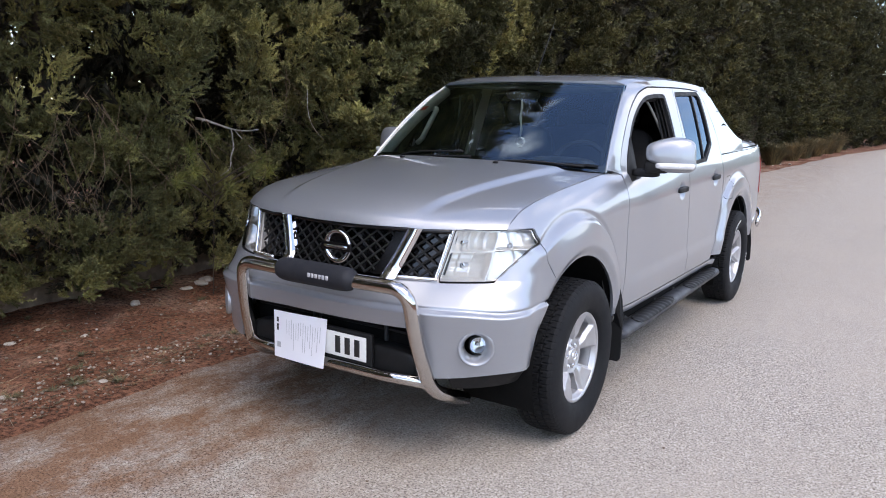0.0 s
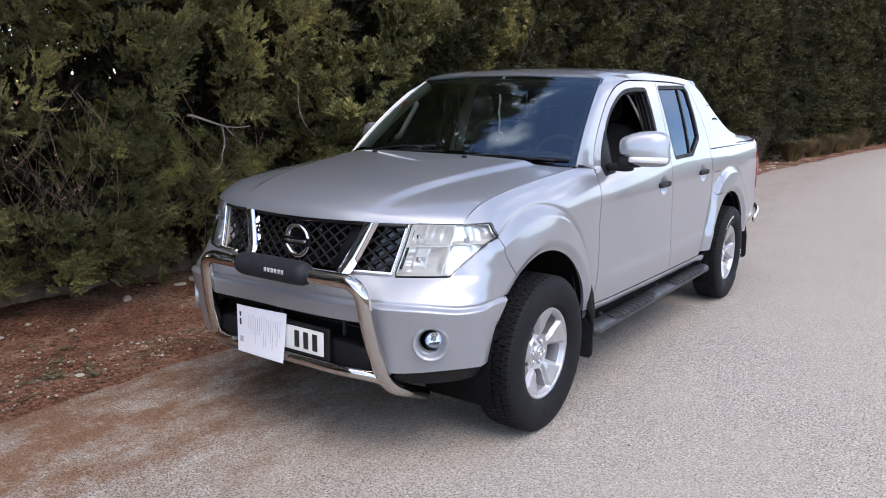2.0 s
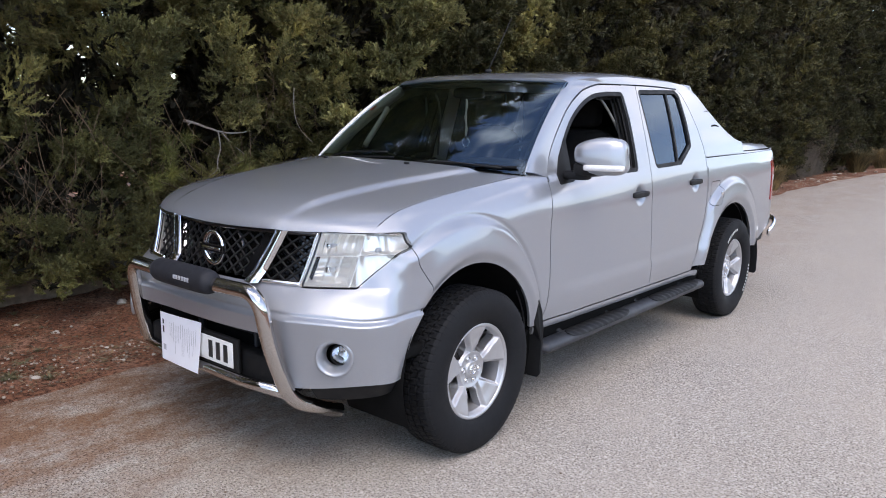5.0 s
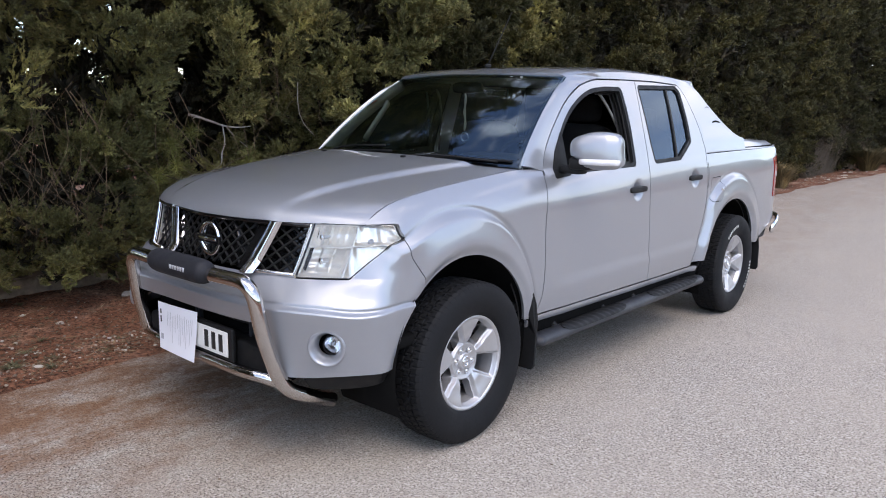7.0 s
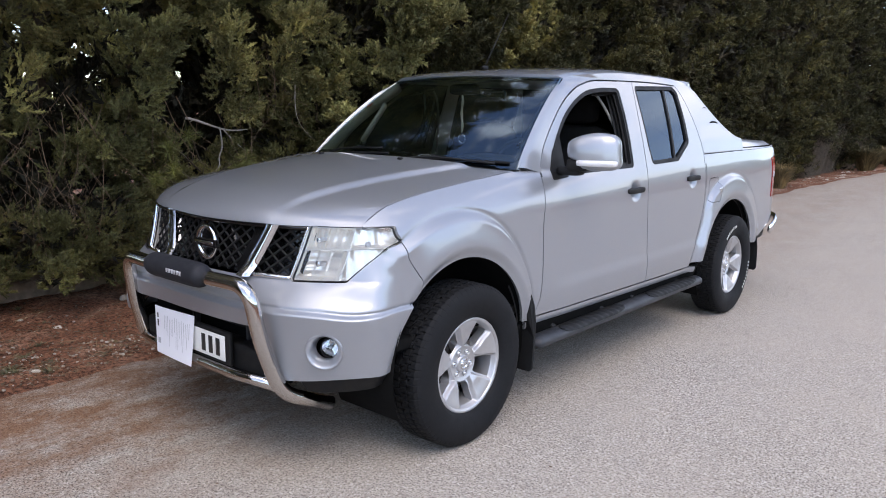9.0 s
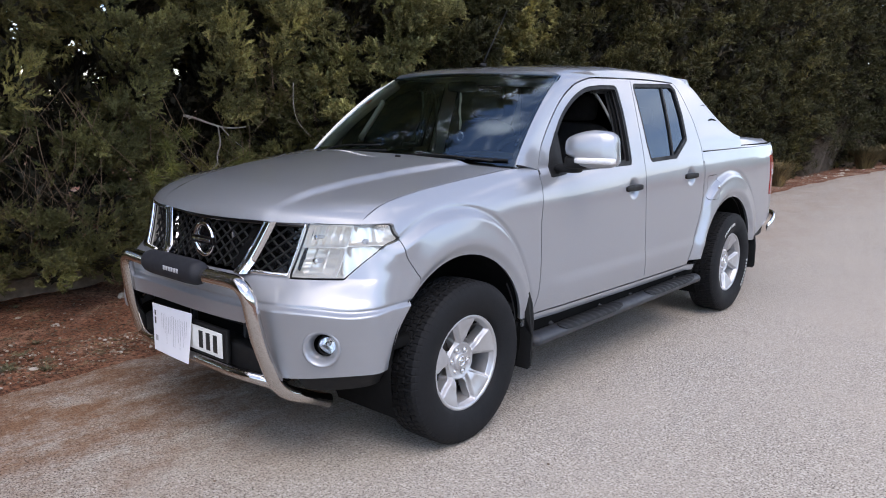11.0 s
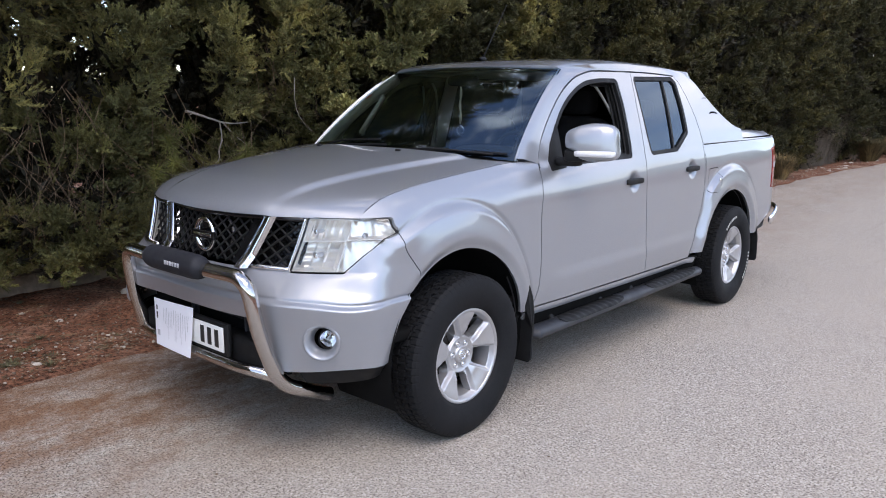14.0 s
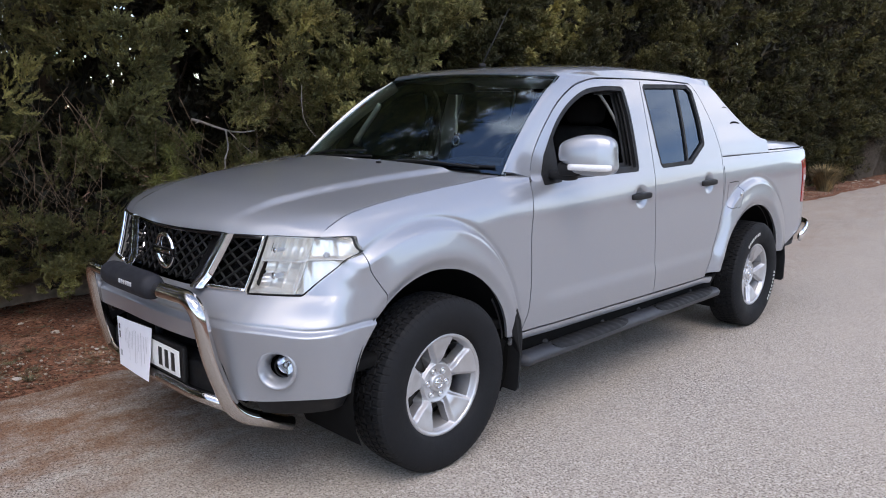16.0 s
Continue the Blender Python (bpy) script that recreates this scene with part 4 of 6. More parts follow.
hanging_twigs("dry_twigs", "thin dry brown twigs hanging below the foliage", (-3.35, -1.0, 0.75), (0.25, 0.9), 40, 8, 0.5, TWIGS, 0.0022)
hanging_twigs("dry_twigs", "thin dry brown twigs hanging below the foliage", (-3.3, 0.5, 0.75), (0.25, 0.7), 24, 9, 0.4, TWIGS, 0.0022)


def twig_branch():
    ob = part("bare_twig", tube(smooth_path([(-2.46, 1.675, 1.72), (-2.46, 1.672, 1.552), (-2.45, 1.688, 1.43), (-2.44, 1.748, 1.331), (-2.42, 1.83, 1.25)], 0.03), lambda t: 0.0036 - 0.0022 * t, 6), DEADWOOD, None)
    tagged(ob, "thin bleached bare twig in front of the foliage", "branch")


twig_branch()


def pine_sapling():
    s = thing("pine_sapling", "young pine with long yellow-green needle tufts", "young tree", at=(-3.0, 1.0, -0.25))
    o = Vector((-3.0, 1.0, -0.25))
    tips = [(-2.93, 0.74, 1.20), (-2.92, 0.92, 1.30), (-2.93, 0.78, 1.02), (-2.86, 1.45, 1.08), (-2.85, 1.33, 1.0), (-2.95, 0.62, 0.95), (-2.9, 1.1, 0.85), (-2.88, 1.55, 0.98)]
    c = Vector((2.7, -2.8, 1.54))
    tips = [tuple(c.lerp(Vector(p), 0.95)) for p in tips]
    bm = bmesh.new()
    tube([(0, 0, -0.1), (0.02, 0.02, 0.6), (0.04, 0.05, 1.25)], lambda t: 0.005 - 0.003 * t, 6, bm)
    for p in tips:
        q = Vector(p) - o
        tube(smooth_path([(0.02, 0.03, q.z - 0.25), tuple(q.lerp(Vector((0.02, 0.03, q.z - 0.2)), 0.4)), tuple(q)], 0.06), 0.006, 5, bm, False)
    part("trunk", bm, BARK, s)
    r = np.random.RandomState(8)
    V, F = [], []
    for p in tips:
        c = np.array(Vector(p) - o)
        for k in range(150):
            d = r.normal(0, 1, 3) + np.array([0.6, 0, 0.55])
            d /= np.linalg.norm(d)
            side = np.cross(d, r.normal(0, 1, 3))
            side /= np.linalg.norm(side)
            st = c + d * 0.01 - np.array([0.3, 0, 0.6]) * 0.12 * r.rand()
            l = 0.09 + 0.06 * r.rand()
            i = len(V)
            V += [st - side * 0.0022, st + side * 0.0022, st + d * l + np.array([0, 0, -0.02])]
            F.append((i, i + 1, i + 2))
    put("needles", array_mesh("needles", np.array(V), np.array(F)), PINE, s)


pine_sapling()


# ---- grass tufts and weeds on the verge ----
def tuft(seed, height, spread, blades, material, name, label, group, wide=0.004):
    r = np.random.RandomState(seed)
    V, F = [], []
    for k in range(blades):
        a = r.rand() * 6.283
        lean = spread * (0.2 + 0.8 * r.rand())
        h = height * (0.55 + 0.5 * r.rand())
        p0 = np.array([math.cos(a), math.sin(a), 0]) * spread * 0.3 * r.rand()
        d = np.array([math.cos(a), math.sin(a), 0])
        p1 = p0 + d * lean * 0.4 + np.array([0, 0, h * 0.7])
        p2 = p0 + d * lean * 1.05 + np.array([0, 0, h])
        s = np.array([-math.sin(a), math.cos(a), 0]) * wide
        i = len(V)
        V += [p0 - s, p0 + s, p1 + s * 0.7, p1 - s * 0.7, p2]
        F += [(i, i + 1, i + 2), (i, i + 2, i + 3), (i + 3, i + 2, i + 4)]
    ob = put(name, array_mesh(name, np.array(V), np.array(F)), material)
    return tagged(ob, label, "grass", group)


TUFTS = [tuft(i, 0.62 + 0.08 * i, 0.58, 1100, DRYGRASS, "grass_tuft", "dry straw-coloured grass tuft at the road edge", "dry grass tufts", 0.008) for i in range(3)]
spots = [(-2.08, 21.5, 1.15), (-1.95, 24.1, 0.95), (-1.80, 25.7, 1.0), (-1.70, 27.4, 1.1), (-1.58, 29.6, 1.15), (-1.5, 31.6, 1.1), (-1.35, 47.0, 1.5), (-1.15, 52.0, 1.4), (-2.12, 14.0, 0.72), (-2.35, 14.7, 0.62), (-2.3, 12.9, 0.5)]
for i, (x, y, s) in enumerate(spots):
    m = pose(x, y, ground_z(x, y) - 0.02, 0, 0, 77 * i) @ Matrix.Diagonal((s, s, s, 1))
    if i < 3:
        TUFTS[i].matrix_basis = m
    else:
        o = copy_thing(TUFTS[i % 3], pose(0, 0, 0))
        o.matrix_basis = m
WEEDS = [tuft(40 + i, 0.020 + 0.007 * i, 0.07, 60, WEED, "weed", "low grey-green weed on the red earth", "weeds on the verge", 0.0022) for i in range(3)]
rng = random.Random(12)
for i in range(64):
    y = -3.2 + 6.0 * rng.random()
    x = road_edge(y) - (0.22 + 0.5 * rng.random() if i % 4 else 0.5 + 1.8 * rng.random())
    s = 0.5 + 0.8 * rng.random()
    m = pose(x, y, ground_z(x, y) - 0.004, 0, 0, 50 * i) @ Matrix.Diagonal((s, s, s * rng.uniform(0.5, 1.0), 1))
    if i < 3:
        WEEDS[i].matrix_basis = m
    else:
        o = copy_thing(WEEDS[i % 3], pose(0, 0, 0))
        o.matrix_basis = m


def build_litter():
    """Dead leaves, needles and bits of bark on the earth below the trees."""
    r = np.random.RandomState(21)
    V, F = [], []
    for k in range(7000):
        y = -3.4 + (9.0 if k % 4 else 24.0) * r.rand() ** 1.2
        d = 0.10 + 2.5 * r.rand() ** 1.4
        x = road_edge(y) - d
        a, tilt = 6.283 * r.rand(), 0.5 * r.randn()
        l, w = (0.010 + 0.022 * r.rand(), 0.004 + 0.007 * r.rand()) if k % 3 else (0.04 + 0.07 * r.rand(), 0.0016)
        z = ground_z(x, y) + 0.004
        c, n = math.cos(a), math.sin(a)
        i = len(V)
        V += [(x - c * l, y - n * l, z), (x + n * w, y - c * w, z + 0.004), (x + c * l, y + n * l, z + abs(tilt) * l * 0.5), (x - n * w, y + c * w, z + 0.006)]
        F.append((i, i + 1, i + 2, i + 3))
    ob = put("leaf_litter", array_mesh("leaf_litter", np.array(V), np.array(F)), LITTER)
    tagged(ob, "dry brown leaf litter and twigs on red earth", "leaf litter", kind="stuff")


build_litter()
post = part("concrete_post", block((0.22, 0.22, 0.95), (0, 0, 0.4), 0.02, 2), CONCRETE, None)
for k in range(22):
    y = 15.8 + 7.0 * rng.random()
    stone_at(road_edge(y) - 0.15 - 0.75 * rng.random(), y, 0.04 + 0.09 * rng.random() ** 2, k + 3, "pale limestone lump lying on red earth")
post.location = (-2.35, 26.4, -0.15)
tagged(post, "short weathered concrete post behind the grass", "post")

for k, (x, y, h) in enumerate([(-3.0, 20.6, 1.75), (-2.9, 19.4, 1.45), (-2.75, 17.9, 1.2), (-2.9, 22.6, 1.3)]):
    bush = tuft(60 + k, h, 0.95, 520, GREYTWIG, "dry_bush", "grey leafless twiggy bush below the cypresses", "dry bushes", 0.0026)
    bush["category"] = "bush"
    bush.location = (x, y, ground_z(x, y))

# ---- the pickup truck: panels ----
truck = thing("pickup_truck", "silver double-cab pickup truck parked on the asphalt road", "pickup truck")
yz = lambda x, y, z: (y, z)
xz = lambda x, y, z: (abs(x), z)


def arch_field(cy, cz, r):
    def f(x, y, z):
        k = 1.15 if y < cy and cy < 1 else 1.0
        return math.hypot(k * (y - cy), (z - cz) if z > cz else 0.25 * (z - cz)) - r
    return f


ARCH_F, ARCH_R = arch_field(*FRONT_ARCH), arch_field(*REAR_ARCH)

# front: plan lines at five heights, from the middle round the corner to the flank
PLANS = [
    (0.42, [(0, -0.845), (0.30, -0.832), (0.50, -0.795), (0.65, -0.725), (0.77, -0.635), (0.850, -0.535)], 0.882),
    (0.60, [(0, -0.862), (0.30, -0.850), (0.50, -0.815), (0.65, -0.752), (0.78, -0.660), (0.860, -0.555)], 0.892),
    (0.722, [(0, -0.872), (0.30, -0.860), (0.50, -0.826), (0.66, -0.765), (0.795, -0.662), (0.868, -0.556)], 0.897),
    (0.735, [(0, -0.862), (0.30, -0.850), (0.50, -0.816), (0.66, -0.755), (0.785, -0.656), (0.862, -0.552)], 0.893),
    (0.845, [(0, -0.805), (0.30, -0.782), (0.526, -0.701), (0.645, -0.645), (0.748, -0.580), (0.822, -0.520)], 0.864),
    (1.06, [(0, -0.770), (0.369, -0.702), (0.563, -0.627), (0.68, -0.563), (0.747, -0.512), (0.775, -0.475)], 0.790),
]
STATIONS = [0, 0.241, 0.405, 0.536, 0.663, 0.773, 0.855, 0.904, 0.952, 1.0]


def ledge(z):
    return 0.009 * ease(0.740, 0.727, z) * ease(0.50, 0.72, z)


def plan_at(k, s, z):
    zz, pts, xe = PLANS[k]
    if s >= STATIONS[7]:
        y = -0.40 + 0.12 * (s - STATIONS[7]) / (1 - STATIONS[7])
        return (side_x(y, z) + ledge(z), y)
    P = list(pts) + [(0.4 * xe + 0.6 * (side_x(-0.46, z) - 0.006), -0.46)] + [(side_x(y, z) + ledge(z), y) for y in (-0.40, -0.34, -0.28)]
    i = 0
    while i < len(STATIONS) - 2 and s > STATIONS[i + 1]:
        i += 1
    g = lambda j: P[j] if 0 <= j < len(P) else ((-P[1][0], P[1][1]) if j < 0 else (2 * P[-1][0] - P[-2][0], 2 * P[-1][1] - P[-2][1]))
    t = (s - STATIONS[i]) / (STATIONS[i + 1] - STATIONS[i])
    a, b, c, d = g(i - 1), g(i), g(i + 1), g(i + 2)
    return tuple(0.5 * (2 * b[n] + (c[n] - a[n]) * t + (2 * a[n] - 5 * b[n] + 4 * c[n] - d[n]) * t * t
                        + (3 * b[n] - a[n] - 3 * c[n] + d[n]) * t ** 3) for n in (0, 1))


def far_shift(x, y):
    """The far front corner stands slightly further forward than the near one."""
    return 0.060 * ease(0.15, 0.70, x) * ease(-0.34, -0.52, y)


def front_at(s, z, out=0.0, mirror=1):
    # the bumper's ledge dips towards the corner, with a groove above its lip
    level = z
    dip = 0.003 + 0.014 * math.exp(-((s - 0.70) / 0.10) ** 2) + 0.006 * ease(0.72, 0.86, s)
    z += dip * ease(0.48, 0.69, z) * ease(0.835, 0.76, z)
    if 0.6 < z < 0.80:
        out += 0.005 * ease(0.735, 0.726, z) * ease(0.60, 0.72, z) - 0.006 * math.exp(-((z - 0.7415) / 0.0065) ** 2)
    k = 0
    while k < len(PLANS) - 2 and z > PLANS[k + 1][0]:
        k += 1
    w = (z - PLANS[k][0]) / (PLANS[k + 1][0] - PLANS[k][0])
    if k == 4:
        w = w * (1.25 - 0.25 * w)
    if k == 3:
        w = w * (0.85 + 0.15 * w)
    a, b = plan_at(k, s, z), plan_at(k + 1, s, z)
    x, y = a[0] + (b[0] - a[0]) * w, a[1] + (b[1] - a[1]) * w
    if out:
        h = math.hypot(x, y + 0.1)
        x, y = x + out * x / h, y + out * (y + 0.1) / h
    return (mirror * x, y - (far_shift(x, y) if mirror < 0 else 0.0), level)


HEADLIGHT = [(0.526, 0.838), (0.732, 0.845), (0.845, 1.000), (0.814, 1.054), (0.563, 1.055)]
in_lamp = polygon_field(shrink(HEADLIGHT, 0.010), xz, 0.010)
GRILLE = [(0.0, 0.845), (0.52, 0.838), (0.556, 1.07), (0.0, 1.07)]
GRILLE2 = [(-0.52, 0.838), (0.52, 0.838), (0.556, 1.08), (-0.556, 1.08)]
in_grille = polygon_field(GRILLE2, lambda x, y, z: (abs(x), z))
INTAKE = [(-0.55, 0.30), (-0.54, 0.42), (-0.505, 0.56), (-0.455, 0.640), (0.455, 0.640), (0.505, 0.56), (0.54, 0.42), (0.55, 0.30)]
in_intake = polygon_field(INTAKE, lambda x, y, z: (x, z), 0.01)
FOG = Vector((0.722, -0.706, 0.578))


def in_fog(x, y, z):
    return (Vector((abs(x), y + (far_shift(-x, y) if x < 0 else 0.0), z)) - FOG).length - 0.074


bumper_seam = curve([(0.40, -0.30), (0.80, -0.302), (0.865, -0.338), (0.94, -0.383), (1.0, -0.394), (1.03, -0.46), (1.05, -0.60), (1.08, -0.70)])


def bumper_lower(x, y, z):
    return (0.435 + 0.025 * ease(0.55, 0.85, abs(x))) - z


for sgn in (1, -1):
    sheet("front_bumper", lambda u, v, s=sgn: front_at(u, v, 0, s), (0, 1, 150), (0.42, 1.06, 190),
          [outside(in_lamp, 0.006), outside(in_grille), outside(in_intake), outside(in_fog), outside(ARCH_F), bumper_lower,
           lambda x, y, z: y - bumper_seam(z) + 0.002, lambda x, y, z: z - (0.84 + 10 * max(0, abs(x) - 0.6))],
          PAINT, truck, 0.012, sgn < 0)
    # the black valance below the bumper skin
    sheet("lower_valance", lambda u, v, s=sgn: front_at(u, 0.44, -0.012 - 0.6 * (0.45 - v), s)[:2] + (v + 0.03 * ease(0.55, 0.95, u) * (0.47 - v) / 0.1,), (0, 1, 60), (0.375, 0.47, 8),
          [lambda x, y, z: 0.60 - abs(x), outside(ARCH_F, 0.005)], BLACK, truck, 0.01, sgn < 0)

# wings, doors, bed sides
SEAM_A = curve([(0.40, 0.535), (0.50, 0.555), (0.60, 0.592), (0.75, 0.60), (0.95, 0.592), (1.08, 0.605), (1.17, 0.634), (1.24, 0.68)])
DOOR_FRONT_TOP = curve([(0.60, 1.10), (0.673, 1.225), (0.711, 1.308), (0.78, 1.393), (0.869, 1.479), (0.966, 1.559), (1.075, 1.625), (1.194, 1.674), (1.378, 1.706), (2.0, 1.714), (2.35, 1.706), (2.62, 1.69)])
SEAM_B = curve([(0.40, 1.80), (0.54, 1.768), (0.83, 1.742), (1.08, 1.722), (1.25, 1.735), (1.45, 1.748), (1.72, 1.79)])
GAP = 0.0032
SILL = 0.494


def sill_z(y):
    return SILL - 0.018 * ease(0.6, 2.5, y)


def side_S(y, v, sgn):
    return (sgn * side_x(y, v), y, v)


WIN_F = [(p.x, p.y) for p in smooth_path([(0.752, 1.192, 0), (0.80, 1.306, 0), (0.927, 1.464, 0), (1.076, 1.572, 0), (1.245, 1.640, 0), (1.42, 1.662, 0)], 0.04)] + [(1.60, 1.664), (1.603, 1.513), (1.592, 1.349), (1.58, 1.20)]
WIN_R = [(1.800, 1.682), (1.795, 1.515), (1.797, 1.327), (1.816, 1.205), (2.19, 1.213), (2.405, 1.325), (2.412, 1.481), (2.400, 1.66), (2.345, 1.695)]
win_f = polygon_field(shrink(WIN_F, 0.03), yz, 0.03)
win_r = polygon_field(shrink(WIN_R, 0.035), yz, 0.035)
FUEL = [(2.672, 0.905), (2.672, 1.068), (2.83, 1.072), (2.865, 1.0), (2.80, 0.905)]
in_fuel = polygon_field(shrink(FUEL, 0.02), yz, 0.02)


def above_sill(x, y, z):
    return sill_z(y) - z


def hood_edge(y):
    return 0.747 + 0.026 * (y + 0.516) / 1.014


for sgn in (1, -1):
    S = lambda y, v, s=sgn: side_S(y, v, s)
    # wing: up to the line where the bonnet starts
    sheet("front_wing", lambda y, w, s=sgn: side_S(y, 0.42 + w * (belt(y) - 0.002 - 0.42), s), (-0.52, 0.72, 210 if sgn > 0 else 80), (0, 1, 130 if sgn > 0 else 50),
          [outside(ARCH_F), lambda x, y, z: bumper_seam(z) + 0.002 - y, lambda x, y, z: y - SEAM_A(z) + GAP, lambda x, y, z: 0.005 - in_lamp(x, y, z) if y < -0.39 else -1,
           above_sill, lambda x, y, z: y - 0.66], PAINT, truck, 0.016, sgn < 0)
    door = sheet("front_door", S, (0.5, 1.86, 118), (0.43, 1.73, 116),
                 [lambda x, y, z: SEAM_A(z) + GAP - y if z < 1.2 else -1, lambda x, y, z: (z - DOOR_FRONT_TOP(y) + 0.009) if z > 1.19 else -1, lambda x, y, z: y - SEAM_B(z) + GAP,
                  outside(win_f), above_sill], PAINT, truck, 0.03, sgn < 0, "silver front door with its window wound down" if sgn > 0 else "")
    rdoor = sheet("rear_door", lambda y, v, s=sgn: (s * side_x(y, v, False), y, v), (1.68, 2.66, 86), (0.43, 1.73, 116),
                  [lambda x, y, z: SEAM_B(z) + GAP - y, lambda x, y, z: z - DOOR_FRONT_TOP(y) + 0.009, lambda x, y, z: y - SEAM_C(z) + GAP,
                   outside(win_r), above_sill, outside(ARCH_R, 0.002)], PAINT, truck, 0.03, sgn < 0)
    # rubber frames round the windows, the panes, and the pillar between
    for f, dr, yr, name in ((win_f, door, (0.7, 1.66, 90), "window_seal"), (win_r, rdoor, (1.74, 2.46, 70), "window_seal")):
        sheet(name, lambda y, v, s=sgn: (s * (side_x(y, v) - 0.004), y, v), yr, (1.15, 1.72, 60),
              [f, lambda x, y, z, f=f: -(f(x, y, z) + 0.024)], BLACK, dr, 0.02, sgn < 0)
    pane = sheet("window_pane", lambda y, v, s=sgn: (s * (side_x(y, v) - 0.016), y, v), (1.74, 2.46, 24), (1.15, 1.72, 20), [win_r], TINTED, rdoor, 0, sgn < 0)
    sheet("window_divider", lambda y, v, s=sgn: (s * (side_x(y, v) - 0.007), y, v), (2.1, 2.27, 36), (1.15, 1.72, 40),
          [win_r, lambda x, y, z: abs(y - (2.155 + 0.125 * (z - 1.21))) - 0.011], BLACK, rdoor, 0.012, sgn < 0)
    # the open window's glass channel, stepped inwards along its rear edge
    for k in range(3):
        sheet("glass_channel", lambda y, v, s=sgn, k=k: (s * (side_x(y, v) - 0.026 - 0.020 * k), y, v), (1.36, 1.66, 40), (1.18, 1.70, 60),
              [win_f, lambda x, y, z, k=k: -(win_f(x, y, z) + 0.030 + 0.008 * k), lambda x, y, z: 1.40 - y], (CABIN, BLACK, CABIN)[k], door, 0.006, sgn < 0)
    if sgn < 0:
        sheet("window_pane", lambda y, v, s=sgn: (s * (side_x(y, v) - 0.016), y, v), (0.7, 1.66, 24), (1.15, 1.72, 20), [win_f], GLASS, door, 0, True)
    # black mirror triangle in the window's front corner
    sail = polygon_field([(0.74, 1.18), (0.80, 1.31), (0.88, 1.41), (0.875, 1.19)], yz, 0.004)
    sheet("mirror_base", lambda y, v, s=sgn: (s * (side_x(y, v) + 0.004), y, v), (0.7, 0.92, 30), (1.15, 1.45, 36), [sail], BLACK, door, 0.03, sgn < 0)
    # cab frame round the doors
    sheet("cab_frame", S, (0.98, 2.64, 120), (1.18, 1.744, 60),
          [lambda x, y, z: DOOR_FRONT_TOP(y) + GAP - z if y < SEAM_C(z) else -1, lambda x, y, z: SEAM_C(z) + GAP - y if z < DOOR_FRONT_TOP(y) else -1,
           lambda x, y, z: y - 2.625, lambda x, y, z: 2.33 - y, lambda x, y, z: z - DOOR_FRONT_TOP(y) - GAP], PAINT, truck, 0.02, sgn < 0)
    sheet("cab_corner", lambda y, v, s=sgn: (s * side_x(y, v, False), y, v), (2.40, 2.63, 30), (0.43, 1.25, 70),
          [lambda x, y, z: SEAM_C(z) + GAP - y, lambda x, y, z: y - min(2.617, SEAM_C(z) + 0.0045 + 0.009 * ease(0.9, 1.0, z)), outside(ARCH_R), above_sill], PAINT, truck, 0.02, sgn < 0)
    bed = sheet("bed_side", lambda y, w, s=sgn: side_S(y, 0.42 + w * (belt(y) - 0.42), s), (2.4, 4.20, 150), (0, 1, 72),
                [outside(ARCH_R), lambda x, y, z: (2.623 if z > 1.0 else SEAM_C(z) + 0.008 + 0.009 * ease(0.9, 1.0, z)) - y, outside(in_fuel, 0.0045),
                 lambda x, y, z: (0.50 + 0.12 * ease(3.7, 4.2, y)) - z,
                 lambda x, y, z: -polygon_field([(4.075, 0.83), (4.07, 1.0), (4.045, 1.16), (4.3, 1.19), (4.3, 0.82)], yz)(x, y, z)], PAINT, truck, 0.02, sgn < 0)
    lid = sheet("fuel_door", S, (2.64, 2.9, 36), (0.88, 1.1, 34), [in_fuel], PAINT, bed, 0.012, sgn < 0)
    part("fuel_lock", lathe([(-0.004, 0.001), (-0.004, 0.006), (0.002, 0.014), (0.004, 0.016), (0.003, 0.012), (0.006, 0.008), (0.006, 0.0005)], 20), CHROME, lid).location = (sgn * side_x(2.82, 0.985), 2.82, 0.985)
    # sill lip and the dark rocker below it
    sheet("sill", lambda y, w, s=sgn: (s * (side_x(y, 0.48) - 0.004 - 0.012 * w * w), y, sill_z(y) - 0.010 - 0.038 * w), (0.46, 2.50, 60), (0, 1, 6), [], PAINT, truck, 0.02, sgn > 0)
    sheet("rocker_panel", lambda y, v, s=sgn: (s * (side_x(y, 0.45) - 0.02 - 0.35 * (0.46 - v)), y, v), (0.42, 2.62, 30), (0.34, 0.47, 6), [], DARK, truck, 0.02, sgn < 0)
    # an inner skin, so that gaps show dark
    sheet("inner_panel", lambda y, v, s=sgn: (s * (min(side_x(y, v), side_mid(y)) - 0.034), y, v), (-0.3, 4.17, 90), (0.48, 1.72, 40),
          [outside(win_f, -0.012), outside(win_r, -0.012), outside(ARCH_F, 0.0), outside(ARCH_R, 0.0), lambda x, y, z: z - (belt(y) - 0.03) if y < 0.75 or y > 2.6 else -1,
           lambda x, y, z: z - DOOR_FRONT_TOP(y)], CABIN, truck, 0, sgn < 0)
    # wheel wells
    for cy, cz, r in (FRONT_ARCH, REAR_ARCH):
        bm = bmesh.new()
        rows = []
        for k in range(27):
            a = radians(-25 + 230 * k / 26)
            rows.append([bm.verts.new((sgn * x, cy + (r + 0.012) * math.cos(a) * (0.87 if math.cos(a) < 0 and cy < 1 else 1), cz + (r + 0.012) * math.sin(a) if math.sin(a) > 0 else cz + 0.4 * math.sin(a))) for x in (0.868, 0.80, 0.5)])
